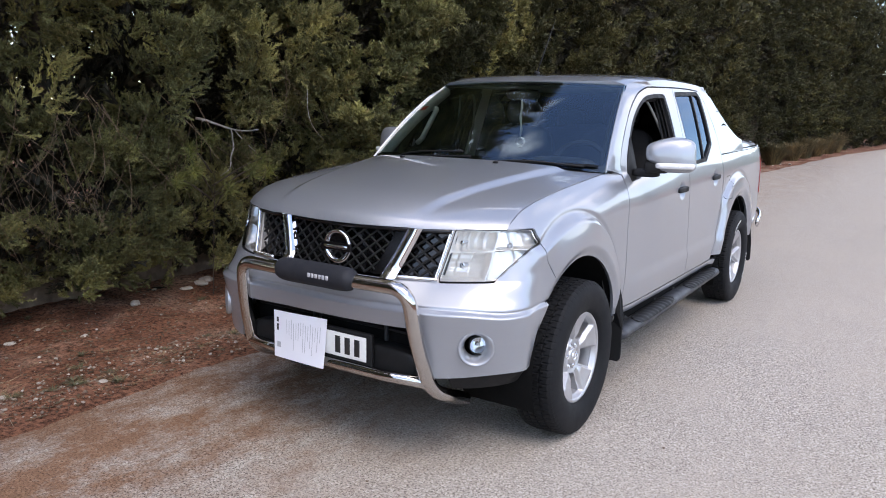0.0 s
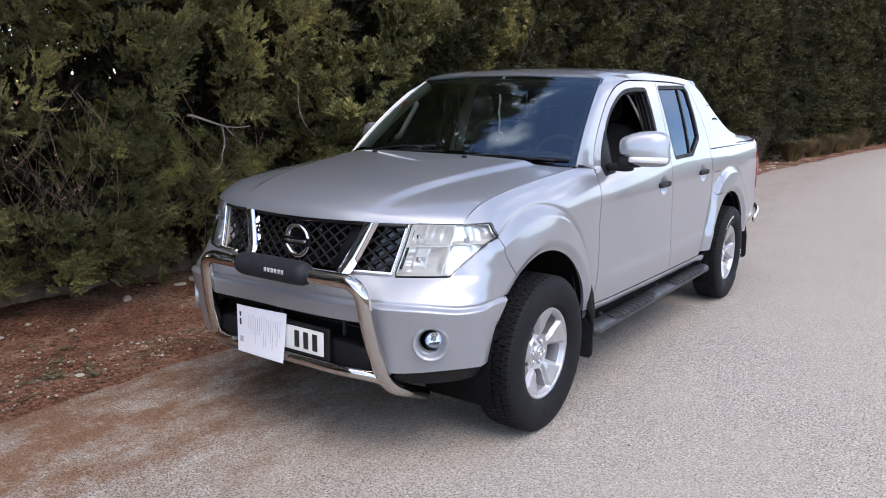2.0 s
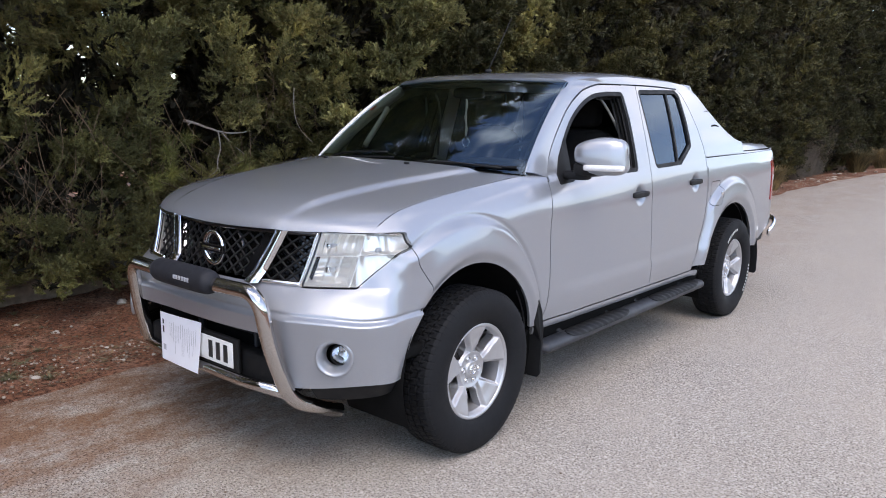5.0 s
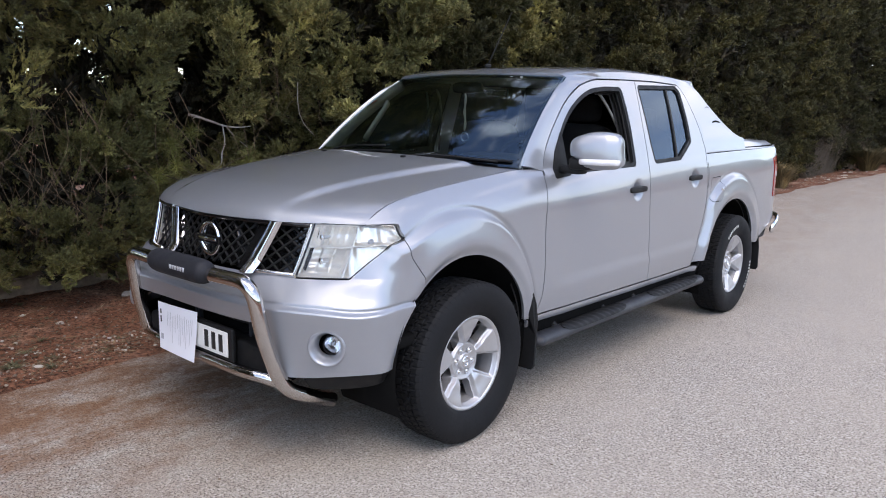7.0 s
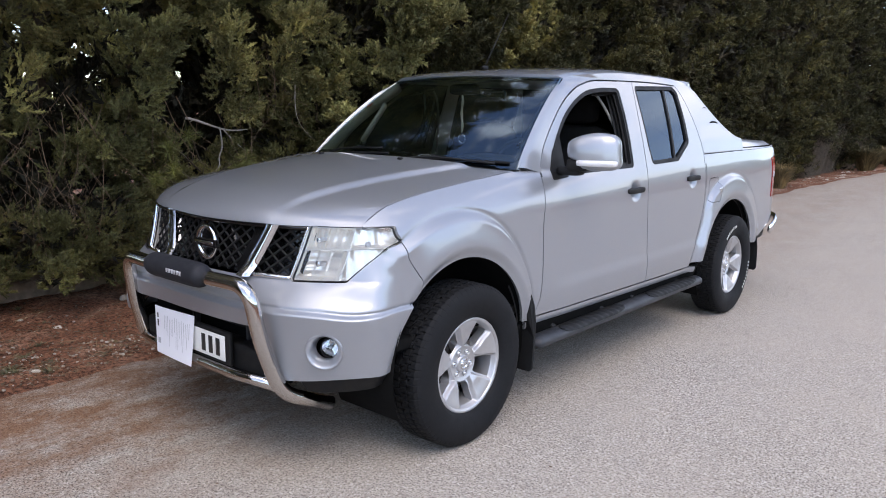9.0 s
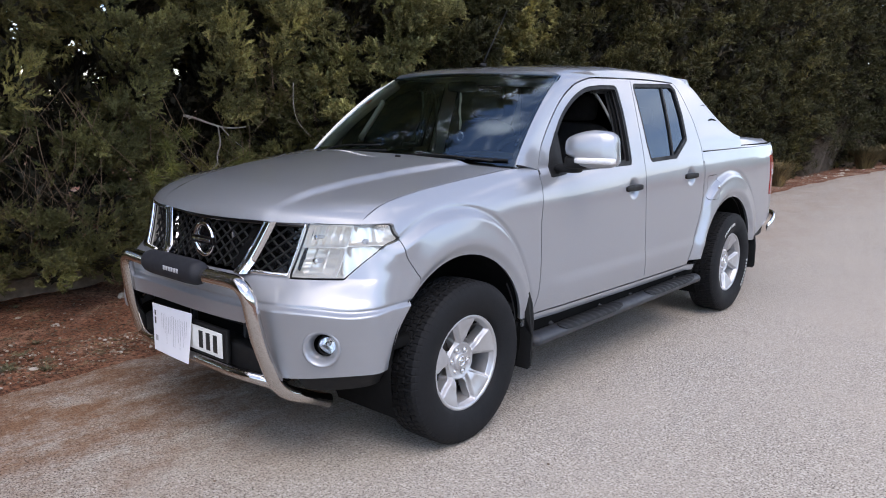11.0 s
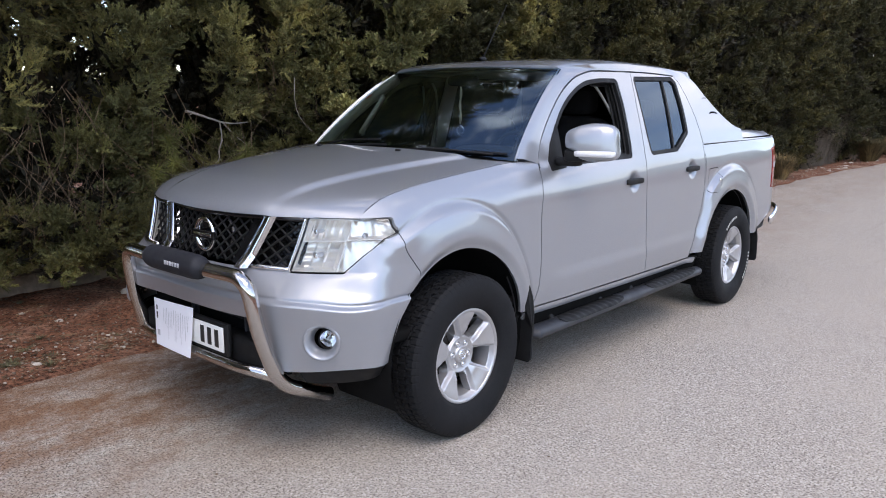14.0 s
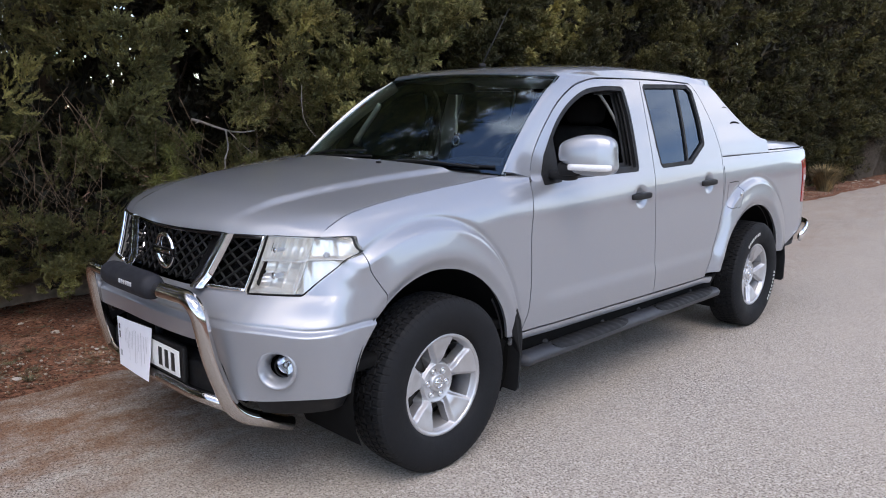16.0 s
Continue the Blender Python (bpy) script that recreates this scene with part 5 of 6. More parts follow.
        for a, b in zip(rows, rows[1:]):
            for i in range(2):
                bm.faces.new((a[i], a[i + 1], b[i + 1], b[i]))
        bmesh.ops.contextual_create(bm, geom=[row[2] for row in rows])
        part("wheel_well", bm, DARK, truck)


# bonnet
def hood_rear(x):
    return 0.20 + 0.24 * x * x + 0.15 * (abs(x) / 0.77) ** 8


def hood_S(a, b, drop=0.0):
    x0 = a * 0.757
    y0, y1 = -0.778 + 0.462 * x0 * x0, hood_rear(x0)
    y = y0 + (y1 - y0) * b
    x = a * hood_edge(y)
    ys = -0.513 + (hood_rear(0.757) + 0.513) * b
    edge = belt(ys) + 0.002
    middle = 1.064 + 0.208 * b ** 0.52
    edge += (middle - edge) * (1 - abs(a) ** 2.6)
    line = 0.368 + 0.215 * b
    plateau = 0.017 * ease(line + 0.055, line - 0.01, abs(x)) * (0.25 + 0.75 * ease(0.0, 0.25, b))
    lip = -0.014 * (1 - min(1, b / 0.05)) ** 2
    if x < 0:
        y -= 0.060 * ease(0.15, 0.70, -x) * ease(0.75, 0.0, b)
    return (x, y - 0.004 * (1 - min(1, b / 0.05)), edge + plateau + lip - drop)


sheet("bonnet", hood_S, (-1, 1, 121), (0, 1, 80), [], PAINT, truck, 0.025)
sheet("bonnet_liner", lambda a, b: hood_S(a * 0.97, 0.03 + 0.94 * b, 0.03), (-1, 1, 20), (0, 1, 12), [], DARK, truck, 0)


# windscreen and cowl
def screen_S(a, b, out=0.0):
    x = a * (0.786 + (0.640 - 0.786) * b)
    y = (0.305 + 0.19 * a * a) * (1 - b) + (0.985 + 0.110 * a * a) * b
    z = (1.262 - 0.027 * a * a) * (1 - b) + (1.722 - 0.017 * a * a) * b
    k = 0.028 * 4 * b * (1 - b) + out
    return (x, y - 0.55 * k, z + 0.8 * k)


sheet("windscreen", screen_S, (-1, 1, 48), (0, 1, 36), [], GLASS, truck, 0)
for a0, a1, b0, b1 in ((-1, -0.965, 0, 1), (0.965, 1, 0, 1), (-1, 1, 0, 0.07), (-1, 1, 0.955, 1)):
    sheet("screen_border", lambda a, b: screen_S(a, b, -0.004), (a0, a1, 30 if a1 - a0 > 1 else 3), (b0, b1, 30 if b1 - b0 > 0.5 else 4), [], GLOSSBLACK, truck, 0)
sheet("cowl", lambda a, b: (a * 0.742, hood_rear(a * 0.765) - 0.03 + b * (0.305 + 0.19 * a * a + 0.02 - hood_rear(a * 0.765) + 0.03), 1.215 + 0.022 * b + 0.030 * (1 - a * a)),
      (-1, 1, 40), (0, 1, 8), [], BLACK, truck, 0.01)


# roof and front pillars
roof_line = curve([(0.95, 1.712), (0.985, 1.724), (1.06, 1.742), (1.12, 1.754), (1.25, 1.772), (1.75, 1.797), (2.3, 1.789), (2.5, 1.779), (2.62, 1.764)])


def roof_S(a, b):
    y = (0.985 + 0.110 * a * a) * (1 - b) + 2.622 * b
    w = 0.632 + 0.046 * ease(0, 0.16, b)
    z = roof_line(y) - 0.020 * a * a - 0.022 * abs(a) ** 14
    return (a * w, y, z)


sheet("roof", roof_S, (-1, 1, 80), (0, 1, 70), [], PAINT, truck, 0.02)
for sgn in (1, -1):
    def pillar_S(a, b, s=sgn):
        y = 0.668 + 1.95 * b
        y0 = 1.095 + (y - 1.25) * 1.116
        q0 = Vector(screen_S(0.982, (y - 0.668) / 0.582)) if y <= 1.25 else Vector(roof_S(1.0, (y0 - 1.095) / 1.527))
        z = DOOR_FRONT_TOP(y)
        q1 = Vector((side_x(y, z), y, z))
        p = q0.lerp(q1, a)
        p += Vector((0.10, -0.58, 0.80)) * 0.017 * ease(0.0, 0.10, a) * ease(1.0, 0.35, a) * ease(1.24, 1.10, y)
        p += Vector((0.6, -0.45 * ease(1.5, 1.1, y), 0.35)).normalized() * 0.006 * ease(1.3, 1.0, y) * 4 * a * (1 - a)
        return (s * p.x, p.y, p.z)
    sheet("front_pillar", pillar_S, (0, 1, 24), (0, 1, 110), [], PAINT, truck, 0.02, sgn < 0)
# cab back, tailgate, bed cover and styling bar
part("cab_back", block((1.36, 0.03, 1.25), (0, 2.60, 1.09), 0.01), DARK, truck)
part("tailgate", block((1.62, 0.05, 0.62), (0, 4.205, 0.93), 0.02), PAINT, truck)
part("bed_floor", block((1.68, 4.6, 0.05), (0, 1.75, 0.55), 0.02), DARK, truck)
part("chassis_rail", block((0.12, 4.3, 0.14), (0.45, 1.7, 0.46), 0.02), DARK, truck)
part("chassis_rail", block((0.12, 4.3, 0.14), (-0.45, 1.7, 0.46), 0.02), DARK, truck)
part("axle", tube([(-0.75, 3.2, 0.37), (0.75, 3.2, 0.37)], 0.055, 12), DARK, truck)
part("axle", tube([(-0.75, 0, 0.36), (0.75, 0, 0.36)], 0.045, 12), DARK, truck)
part("engine_tray", block((1.2, 1.0, 0.25), (0, -0.15, 0.50), 0.06), DARK, truck)


def cover_S(a, b, y0, y1, back):
    y = y0 + (y1 - y0) * b
    w = side_x(y, 1.244) - 0.004
    top = 1.335 - 0.028 * ease(3.3, 4.2, y)
    s = abs(a)
    z = top + 0.016 * (1 - s * s) - (top - 1.258) * ease(0.925, 1.0, s) ** 1.6 - 0.012 * ease(0.6, 0.93, s)
    if back:
        z -= (z - 1.262) * ease(0.88, 1.0, b) ** 1.6
    return (a * w, y, z)


sheet("bed_cover", lambda a, b: cover_S(a, b, 3.405, 4.205, True), (-1, 1, 60), (0, 1, 40), [], PAINT, truck, 0.02)
bar = sheet("styling_bar", lambda a, b: cover_S(a, b, 2.632, 3.400, False), (-1, 1, 60), (0, 1, 30), [], PAINT, truck, 0.02)
wing_top = curve([(2.50, 1.735), (2.63, 1.726), (2.73, 1.708), (2.86, 1.612), (3.015, 1.505), (3.16, 1.422), (3.25, 1.380), (3.33, 1.355), (3.40, 1.342)])
for sgn in (1, -1):
    def wing_x(y, z):
        return side_x(y, min(z, 1.70)) - 0.012 + 0.010 * ease(1.45, 1.3, z)

    def wing_out(y, w, s=sgn):
        z = 1.25 + w * (wing_top(y) - 1.25)
        return (s * (wing_x(y, z) - 0.03 * ease(0.86, 1.0, w) ** 2 * ease(2.62, 2.80, y)), y, z)

    def wing_in(y, w, s=sgn):
        z = 1.25 + w * (wing_top(y) - 1.25)
        return (s * (wing_x(y, z) - 0.11), y, z)
    sheet("bar_wing", wing_out, (2.632, 3.40, 60), (0, 1, 40), [], PAINT, bar, 0.0, sgn < 0)
    sheet("bar_wing_inside", wing_in, (2.632, 3.40, 30), (0, 1, 20), [], PAINT, bar, 0.0, sgn > 0)
    sheet("bar_wing_edge", lambda y, w, s=sgn: (s * (wing_x(y, wing_top(y)) - 0.03 - 0.08 * w), y, wing_top(y) + 0.008 * math.sin(math.pi * w)),
          (2.632, 3.40, 50), (0, 1, 6), [], PAINT, bar, 0.0, sgn < 0)
    for yy, zz, l, h in ((2.83, 1.56, 0.09, 0.007), (2.93, 1.457, 0.21, 0.020)):
        bm = super_block((0.012, l, h), (sgn * (wing_x(yy, zz) - 0.002), yy, zz), 2.2, 20, 8, None, lambda p, l=l, h=h: (p.x, p.y, p.z * (0.45 if p.z < 0 else 1.0) - 0.8 * h * (2 * p.y / l) ** 2))
        part("bar_slot", bm, DARK, bar, "dark slot")
# Near-black strip drawn as the shaded gap between bed rail and cover
for sgn in (1, -1):
    sheet("rail_seal", lambda y, w, s=sgn: (s * (side_x(y, 1.24) - 0.010 - 0.004 * w), y, 1.236 + 0.030 * w), (2.63, 4.19, 30), (0, 1, 3), [], DARK, truck, 0.03, sgn < 0, "dark strip filling the shaded gap")
part("bar_beam", super_block((1.34, 0.15, 0.10), (0, 2.70, 1.705), 5, 40, 10), PAINT, bar)

# ---- the truck's front: grille, lamps, bull bar, plate ----
grille = sheet("grille", lambda u, v: front_at(abs(u), v, -0.055, 1 if u >= 0 else -1), (-0.45, 0.45, 60), (0.83, 1.07, 14), [in_grille], GLOSSBLACK, truck, 0)


def front_x(x, z, out=0.0):
    """The place on the front skin at a given half width."""
    lo, hi = 0.0, 0.8
    for _ in range(24):
        mid = (lo + hi) / 2
        if front_at(mid, z)[0] < abs(x):
            lo = mid
        else:
            hi = mid
    p = front_at(lo, z, out)
    return Vector((math.copysign(p[0], x) if x else 0.0, p[1] - (far_shift(p[0], p[1]) if x < 0 else 0.0), z))


# diamond mesh of the grille
def grille_mesh():
    bm = bmesh.new()
    step = 0.064
    for k in range(-22, 34):
        for slope in (1, -1):
            pts = []
            for i in range(0, 23):
                z = 0.845 + 0.0098 * i
                x = k * step + slope * (z - 0.95) * 1.25
                lim = 0.50 + 0.05 * (z - 0.84) / 0.21
                if abs(x) < lim:
                    pts.append(front_x(x, z, -0.022 + (0.003 if slope > 0 else 0)))
            if len(pts) > 2:
                tube(pts, 0.0052, 5, bm, False)
    return bm


part("grille_mesh", grille_mesh(), BLACK, grille, "black diamond mesh")
for sgn in (1, -1):
    # slanted chrome strut with a swept foot
    def strut_S(a, b, s=sgn, w=0.034):
        z = 0.842 + (1.052 - 0.842) * b
        xc = 0.318 + 0.082 * b - (0 if s > 0 else 0.090)
        ww = w * (1.0 - 0.10 * b)
        p = front_x(s * (xc + (a - 0.5) * 2 * ww), z, 0.010 + 0.016 * (1 - (2 * a - 1) ** 2) + 0.02 * ease(0.25, 0.0, b))
        return tuple(p)
    strut = sheet("strut", strut_S, (0, 1, 9), (0, 1, 24), [], SATIN, grille, 0.025 if sgn > 0 else 0.058, sgn < 0, "broad slanted chrome strut")
    sheet("strut_shadow", lambda a, b, s=sgn: tuple(front_x(s * (0.235 + 0.085 * b + a * 0.05 - (0 if s > 0 else 0.08)), 0.845 + 0.2 * b, -0.010 if s > 0 else -0.045)), (0, 1, 6), (0, 1, 12), [], GLOSSBLACK, grille, 0.03, sgn < 0)
    rim = [front_x(sgn * (0.355 + 0.165 * t), 0.848 - 0.003 * t, 0.006) for t in [i / 14 for i in range(15)]]
    part("chrome_foot", tube(rim, 0.011, 8, flat=0.9), CHROME, grille, "chrome foot strip")
    # chrome edge beside the lamp
    edge = [front_x(sgn * (0.517 + 0.034 * t), 0.845 + 0.205 * t, 0.004) for t in [i / 14 for i in range(15)]]
    part("chrome_edge", tube(edge, 0.0042 if sgn > 0 else 0.009, 8), CHROME, grille)
top = [front_x(-0.55 + 1.10 * i / 40, 1.044, 0.0) for i in range(41)]
part("grille_lip", tube(top, 0.010, 8), GLOSSBLACK, grille)

# emblem: a chrome ring with a bar across
ey = front_x(0, 0.948)[1] + 0.016
emblem = part("emblem", lathe([(ey, 0.074), (ey - 0.014, 0.079), (ey - 0.022, 0.072), (ey - 0.018, 0.060), (ey - 0.002, 0.056)], 48, "y"), CHROME, grille, "round chrome badge")
emblem.location = (0.036, 0, 0.944)
part("emblem_disc", lathe([(ey, 0.0005), (ey, 0.058)], 32, "y"), GLOSSBLACK, emblem)
part("emblem_bar", block((0.172, 0.014, 0.036), (0, ey - 0.020, 0), 0.004), GLOSSBLACK, emblem, "dark bar across the badge")
part("emblem_relief", block((0.135, 0.004, 0.014), (0, ey - 0.027, 0), 0.001, 1), CHROME, emblem)

# headlights: a moulded bright reflector with cells, flutes and ribs behind a clear lens
def lamp_depth(x, z):
    """How far the reflector lies behind the lens."""
    x = abs(x)
    split = 0.705 + 0.10 * (z - 0.845)
    shelf = 0.958 + 0.05 * (x - 0.6)
    cells = []
    if x < split:
        left = 0.538 + 0.17 * (z - 0.84)
        for lo, hi, deep, kind in ((0.848, shelf - 0.003, 0.075, 0), (shelf + 0.003, 1.044, 0.055, 1)):
            if lo < z < hi and left < x < split - 0.003:
                a, b = 2 * (x - left) / (split - 0.003 - left) - 1, 2 * (z - lo) / (hi - lo) - 1
                q = max(0.0, (1 - abs(a) ** 5) * (1 - abs(b) ** 5))
                d = deep * (1 - 0.45 * a * a - 0.35 * b * b)
                if kind:
                    d += 0.006 * math.sin(a * 16) + 0.014 * ease(-0.1, 0.0, a)
                else:
                    d += 0.004 * math.cos(b * 9) + 0.010 * ease(0.30, 0.36, abs(a - 0.1))
                cells.append(0.014 + d * min(1.0, q * 6))
    else:
        q = ease(0.0, 0.006, x - split - 0.003) * ease(0.0, 0.006, abs(z - shelf - 0.004) - 0.002)
        cells.append(0.010 + 0.035 * q + 0.0022 * q * math.sin(150 * (x + 0.35 * z)))
    return max(cells) if cells else 0.014


for sgn in (1, -1):
    def lamp_S(u, v, s=sgn):
        p = front_at(u, v, 0, s)
        return front_at(u, v, -lamp_depth(p[0], v), s)
    back = sheet("headlight", lamp_S, (0.36, 0.975, 150), (0.83, 1.06, 84),
                 [polygon_field(shrink(HEADLIGHT, 0.010), lambda x, y, z: (abs(x) * (1 + 0.04 * ease(0.70, 0.58, abs(x))), z), 0.016), lambda x, y, z: y + 0.37], REFLECTOR, truck, 0, sgn < 0, "clear headlight with a polished reflector")
    sheet("lens", lambda u, v, s=sgn: front_at(u, v, 0.003, s), (0.3, 0.98, 90), (0.82, 1.07, 44), [in_lamp, lambda x, y, z: y + 0.385], LENS, back, 0.008, sgn < 0, "clear moulded lens")
    sheet("lamp_rim", lambda u, v, s=sgn: front_at(u, v, 0.0, s), (0.3, 0.98, 110), (0.82, 1.07, 60),
          [polygon_field(shrink(HEADLIGHT, 0.010), xz, 0.0115), lambda x, y, z: -(in_lamp(x, y, z) + 0.001), lambda x, y, z: y + 0.385], BLACK, back, 0.012, sgn < 0)
    for x, z, r in ((0.632, 0.902, 0.013), (0.618, 0.996, 0.011)):
        p = front_x(x, z, -0.045)
        bulb = part("bulb", super_block((2 * r * 0.8, 0.045, 2 * r * 0.8), (sgn * p.x, p.y, p.z), 2.2, 16, 10), BULB, back, "lamp bulb")
        part("bulb_shield", super_block((2 * r * 1.1, 0.012, 2 * r * 1.1), (sgn * p.x, p.y - 0.024, p.z), 2.4, 16, 8), CHROME, bulb)
    p = front_x(0.775, 0.985, -0.030)
    part("indicator", super_block((0.022, 0.03, 0.022), (sgn * p.x, p.y, p.z), 2.2, 16, 10), AMBER, back, "pale indicator bulb")
    # fog lamp in a flared ring
    n = Vector((0.60 * sgn, -0.80, 0.02)).normalized()
    turn = n.to_track_quat("Z", "Y").to_matrix().to_4x4()
    at = Matrix.Translation((sgn * FOG.x, FOG.y - (0 if sgn > 0 else far_shift(FOG.x, FOG.y)), FOG.z)) @ turn
    ring = part("fog_lamp", lathe([(-0.012, 0.077), (0.004, 0.077), (0.009, 0.072), (0.004, 0.064), (-0.034, 0.048), (-0.055, 0.044)], 48, "z"), PAINT, truck, "round fog lamp in a dished silver ring")
    ring.matrix_basis = at
    sunk = turn.to_3x3().inverted() @ Vector((sgn * 0.004, 0.020, 0))
    part("fog_glass", lathe([(-0.030, 0.0004), (-0.032, 0.02), (-0.040, 0.037)], 32, "z"), LENS, ring).location = sunk
    part("fog_housing", lathe([(-0.030, 0.037), (-0.028, 0.041), (-0.055, 0.043)], 32, "z"), BLACK, ring).location = sunk
    part("fog_reflector", lathe([(-0.085, 0.0005), (-0.076, 0.02), (-0.044, 0.037)], 32, "z"), SATIN, ring).location = sunk
    part("fog_bulb", super_block((0.018, 0.018, 0.03), (0, 0, -0.052), 2.2, 12, 8), BULB, ring).location = sunk

# lower intake: black back panel, slats, step
intake = part("lower_grille", block((1.06, 0.02, 0.36), (0, -0.72, 0.58), 0.005), DARK, truck)
for z in (0.60, 0.65, 0.70):
    part("slat", block((1.0, 0.03, 0.012), (0, -0.745, z), 0.003, 1), BLACK, intake)
for x in (-0.12, -0.095, 0.30):
    part("slat", block((0.014, 0.02, 0.18), (x, -0.765, 0.64), 0.003, 1), STEPGREY, intake)
part("bumper_step", super_block((0.98, 0.10, 0.13), (0, -0.772, 0.475), 6, 40, 12), BLACK, truck, "black lower bumper step")

# bull bar
r = 0.031
hoop = round_path([(0.555, -0.560, 0.282), (0.532, -0.80, 0.385), (0.503, -0.868, 0.60), (0.482, -0.905, 0.838),
                   (0.16, -0.925, 0.838), (-0.16, -0.925, 0.838), (-0.482, -0.905, 0.838), (-0.503, -0.868, 0.60), (-0.532, -0.80, 0.385), (-0.555, -0.560, 0.282)], 0.085, 9)
bull_bar = part("bull_bar", tube(hoop, r, 22), STEEL, truck, "polished steel tube bull bar")
bull_bar.location = (0.030, 0.0, 0)
part("cross_tube", tube(round_path([(-0.522, -0.818, 0.425), (-0.3, -0.850, 0.425), (0.3, -0.850, 0.425), (0.522, -0.818, 0.425)], 0.05), 0.025, 18), STEEL, bull_bar)
pad = part("pad", tube([(-0.222 + 0.444 * i / 24, -0.934, 0.845) for i in range(25)], lambda t: 0.052 * (1 - abs(2 * t - 1) ** 10) ** 0.35 + 0.001, 22, flat=1.0), PAD, bull_bar, "dark padded sleeve with pale marking")
pad.location = (0.012, 0, 0)
for k in range(6):
    part("pad_marking", block((0.015, 0.003, 0.018), (0.008 + 0.0205 * k, -0.9862, 0.850), 0.001, 1), GREYINK, pad)

# plate and its holder
holder = part("plate_holder", block((0.57, 0.022, 0.145), (0, -0.842, 0.520), 0.008), BLACK, truck)
plate = part("number_plate", block((0.52, 0.006, 0.11), (0, -0.857, 0.520), 0.004, 2), WHITEPLATE, holder, "white number plate with black characters")
for x in (0.10, 0.155, 0.21):
    part("plate_bar", block((0.030, 0.003, 0.077), (x, -0.8605, 0.520), 0.001, 1), INK, plate)

# the sheet of paper taped over the plate
def paper_S(a, b):
    return (-0.283 + 0.322 * a + 0.004 * math.sin(2 * b), -0.869 - 0.006 * math.sin(3 * a + b) - 0.02 * (1 - b) * (0.2 + 0.8 * a * a), 0.394 + 0.226 * b + 0.004 * a)


paper = sheet("paper_sheet", paper_S, (0, 1, 14), (0, 1, 10), [], PAPER, None, 0.0006, False)
tagged(paper, "white printed sheet of paper hung over the number plate", "paper")


def print_bar(a0, a1, b0, b1, mat):
    sheet("print_bar", lambda a, b: (lambda p: (p[0], p[1] - 0.0016, p[2]))(paper_S(a, b)), (a0, a1, 4), (b0, b1, 3), [], mat, paper, 0)


print_bar(0.06, 0.10, 0.58, 0.72, INK)
print_bar(0.06, 0.10, 0.76, 0.86, INK)
print_bar(0.06, 0.14, 0.22, 0.34, GREYINK)
rp = random.Random(4)
for k in range(15):
    a = 0.26 + 0.045 * k
    b1 = 0.86 - 0.08 * rp.random()
    print_bar(a, a + 0.008, b1 - 0.25 - 0.4 * rp.random(), b1, GREYINK)

# ---- wheels, steps, flaps, mirrors, handles ----
def tyre_mesh():
    """255/70 R16: bulged sidewalls, ribs and lugs cut into the tread."""
    n = 432
    prof = [(0.088, 0.219), (0.104, 0.226), (0.118, 0.245), (0.126, 0.285), (0.1275, 0.312), (0.124, 0.335), (0.119, 0.352), (0.112, 0.366), (0.103, 0.3725)]
    tread = [0.098, 0.0975, 0.080, 0.0645, 0.064, 0.056, 0.0555, 0.040, 0.0235, 0.023, 0.015, 0.0145, 0.0]
    left = [(d, r) for d, r in prof] + [(d, 0.3795 - 0.0035 * (d / 0.1) ** 2) for d in tread]
    rows = left + [(-d, r) for d, r in left[-2::-1]]
    V = []
    for k in range(n):
        a = 2 * math.pi * k / n
        for d, r in rows:
            rr, da = r, 0.0
            ad = abs(d)
            if r > 0.374:
                zig = 0.0055 * (1 if (k // 4 + (d > 0)) % 2 else -1)
                if 0.0560 <= ad <= 0.0642 or 0.0147 <= ad <= 0.0232:
                    if ad in (0.064, 0.056, 0.023, 0.015):
                        rr -= 0.011
                    da = zig
                elif ad >= 0.079:
                    if k % 6 == 0:
                        rr -= 0.006
                elif k % 6 == (3 if ad > 0.03 else 0):
                    rr -= 0.006
                d2 = d + da * (1 if 0.014 < ad < 0.066 else 0)
            else:
                d2 = d
                if 0.360 < r < 0.374 and k % 6 == 0:
                    d2 = d * 0.975
            V.append((d2 if d2 > 0 else d2 * 0.72, rr * math.cos(a), rr * math.sin(a)))
    m = len(rows)
    F = [(k * m + i, k * m + i + 1, ((k + 1) % n) * m + i + 1, ((k + 1) % n) * m + i) for k in range(n) for i in range(m - 1)]
    me = mesh_of("tyre", V, F, False)
    bm = bmesh.new()
    bm.from_mesh(me)
    for f in bm.faces:
        f.smooth = all(v.co.yz.length < 0.358 for v in f.verts)
    bmesh.ops.recalc_face_normals(bm, faces=bm.faces[:])
    bm.to_mesh(me)
    bm.free()
    return me


SPOKES = 5


def rim_field(x, y, z):
    """Above zero inside one of the five windows, rounded towards the hub and square at the rim."""
    r = math.hypot(y, z)
    step = 360 / SPOKES
    a = (math.degrees(math.atan2(z, y)) + 360 + step / 2) % step - step / 2
    half = 0.036 + 0.16 * max(0, r - 0.10)
    side = half - abs(radians(a)) * r
    inner, outer = r - 0.092, 0.196 - r
    k = 0.026
    p, q = max(0.0, k - side), max(0.0, k - inner)
    return min(k - math.hypot(p, q) if (p and q) else min(side, inner, k), outer)


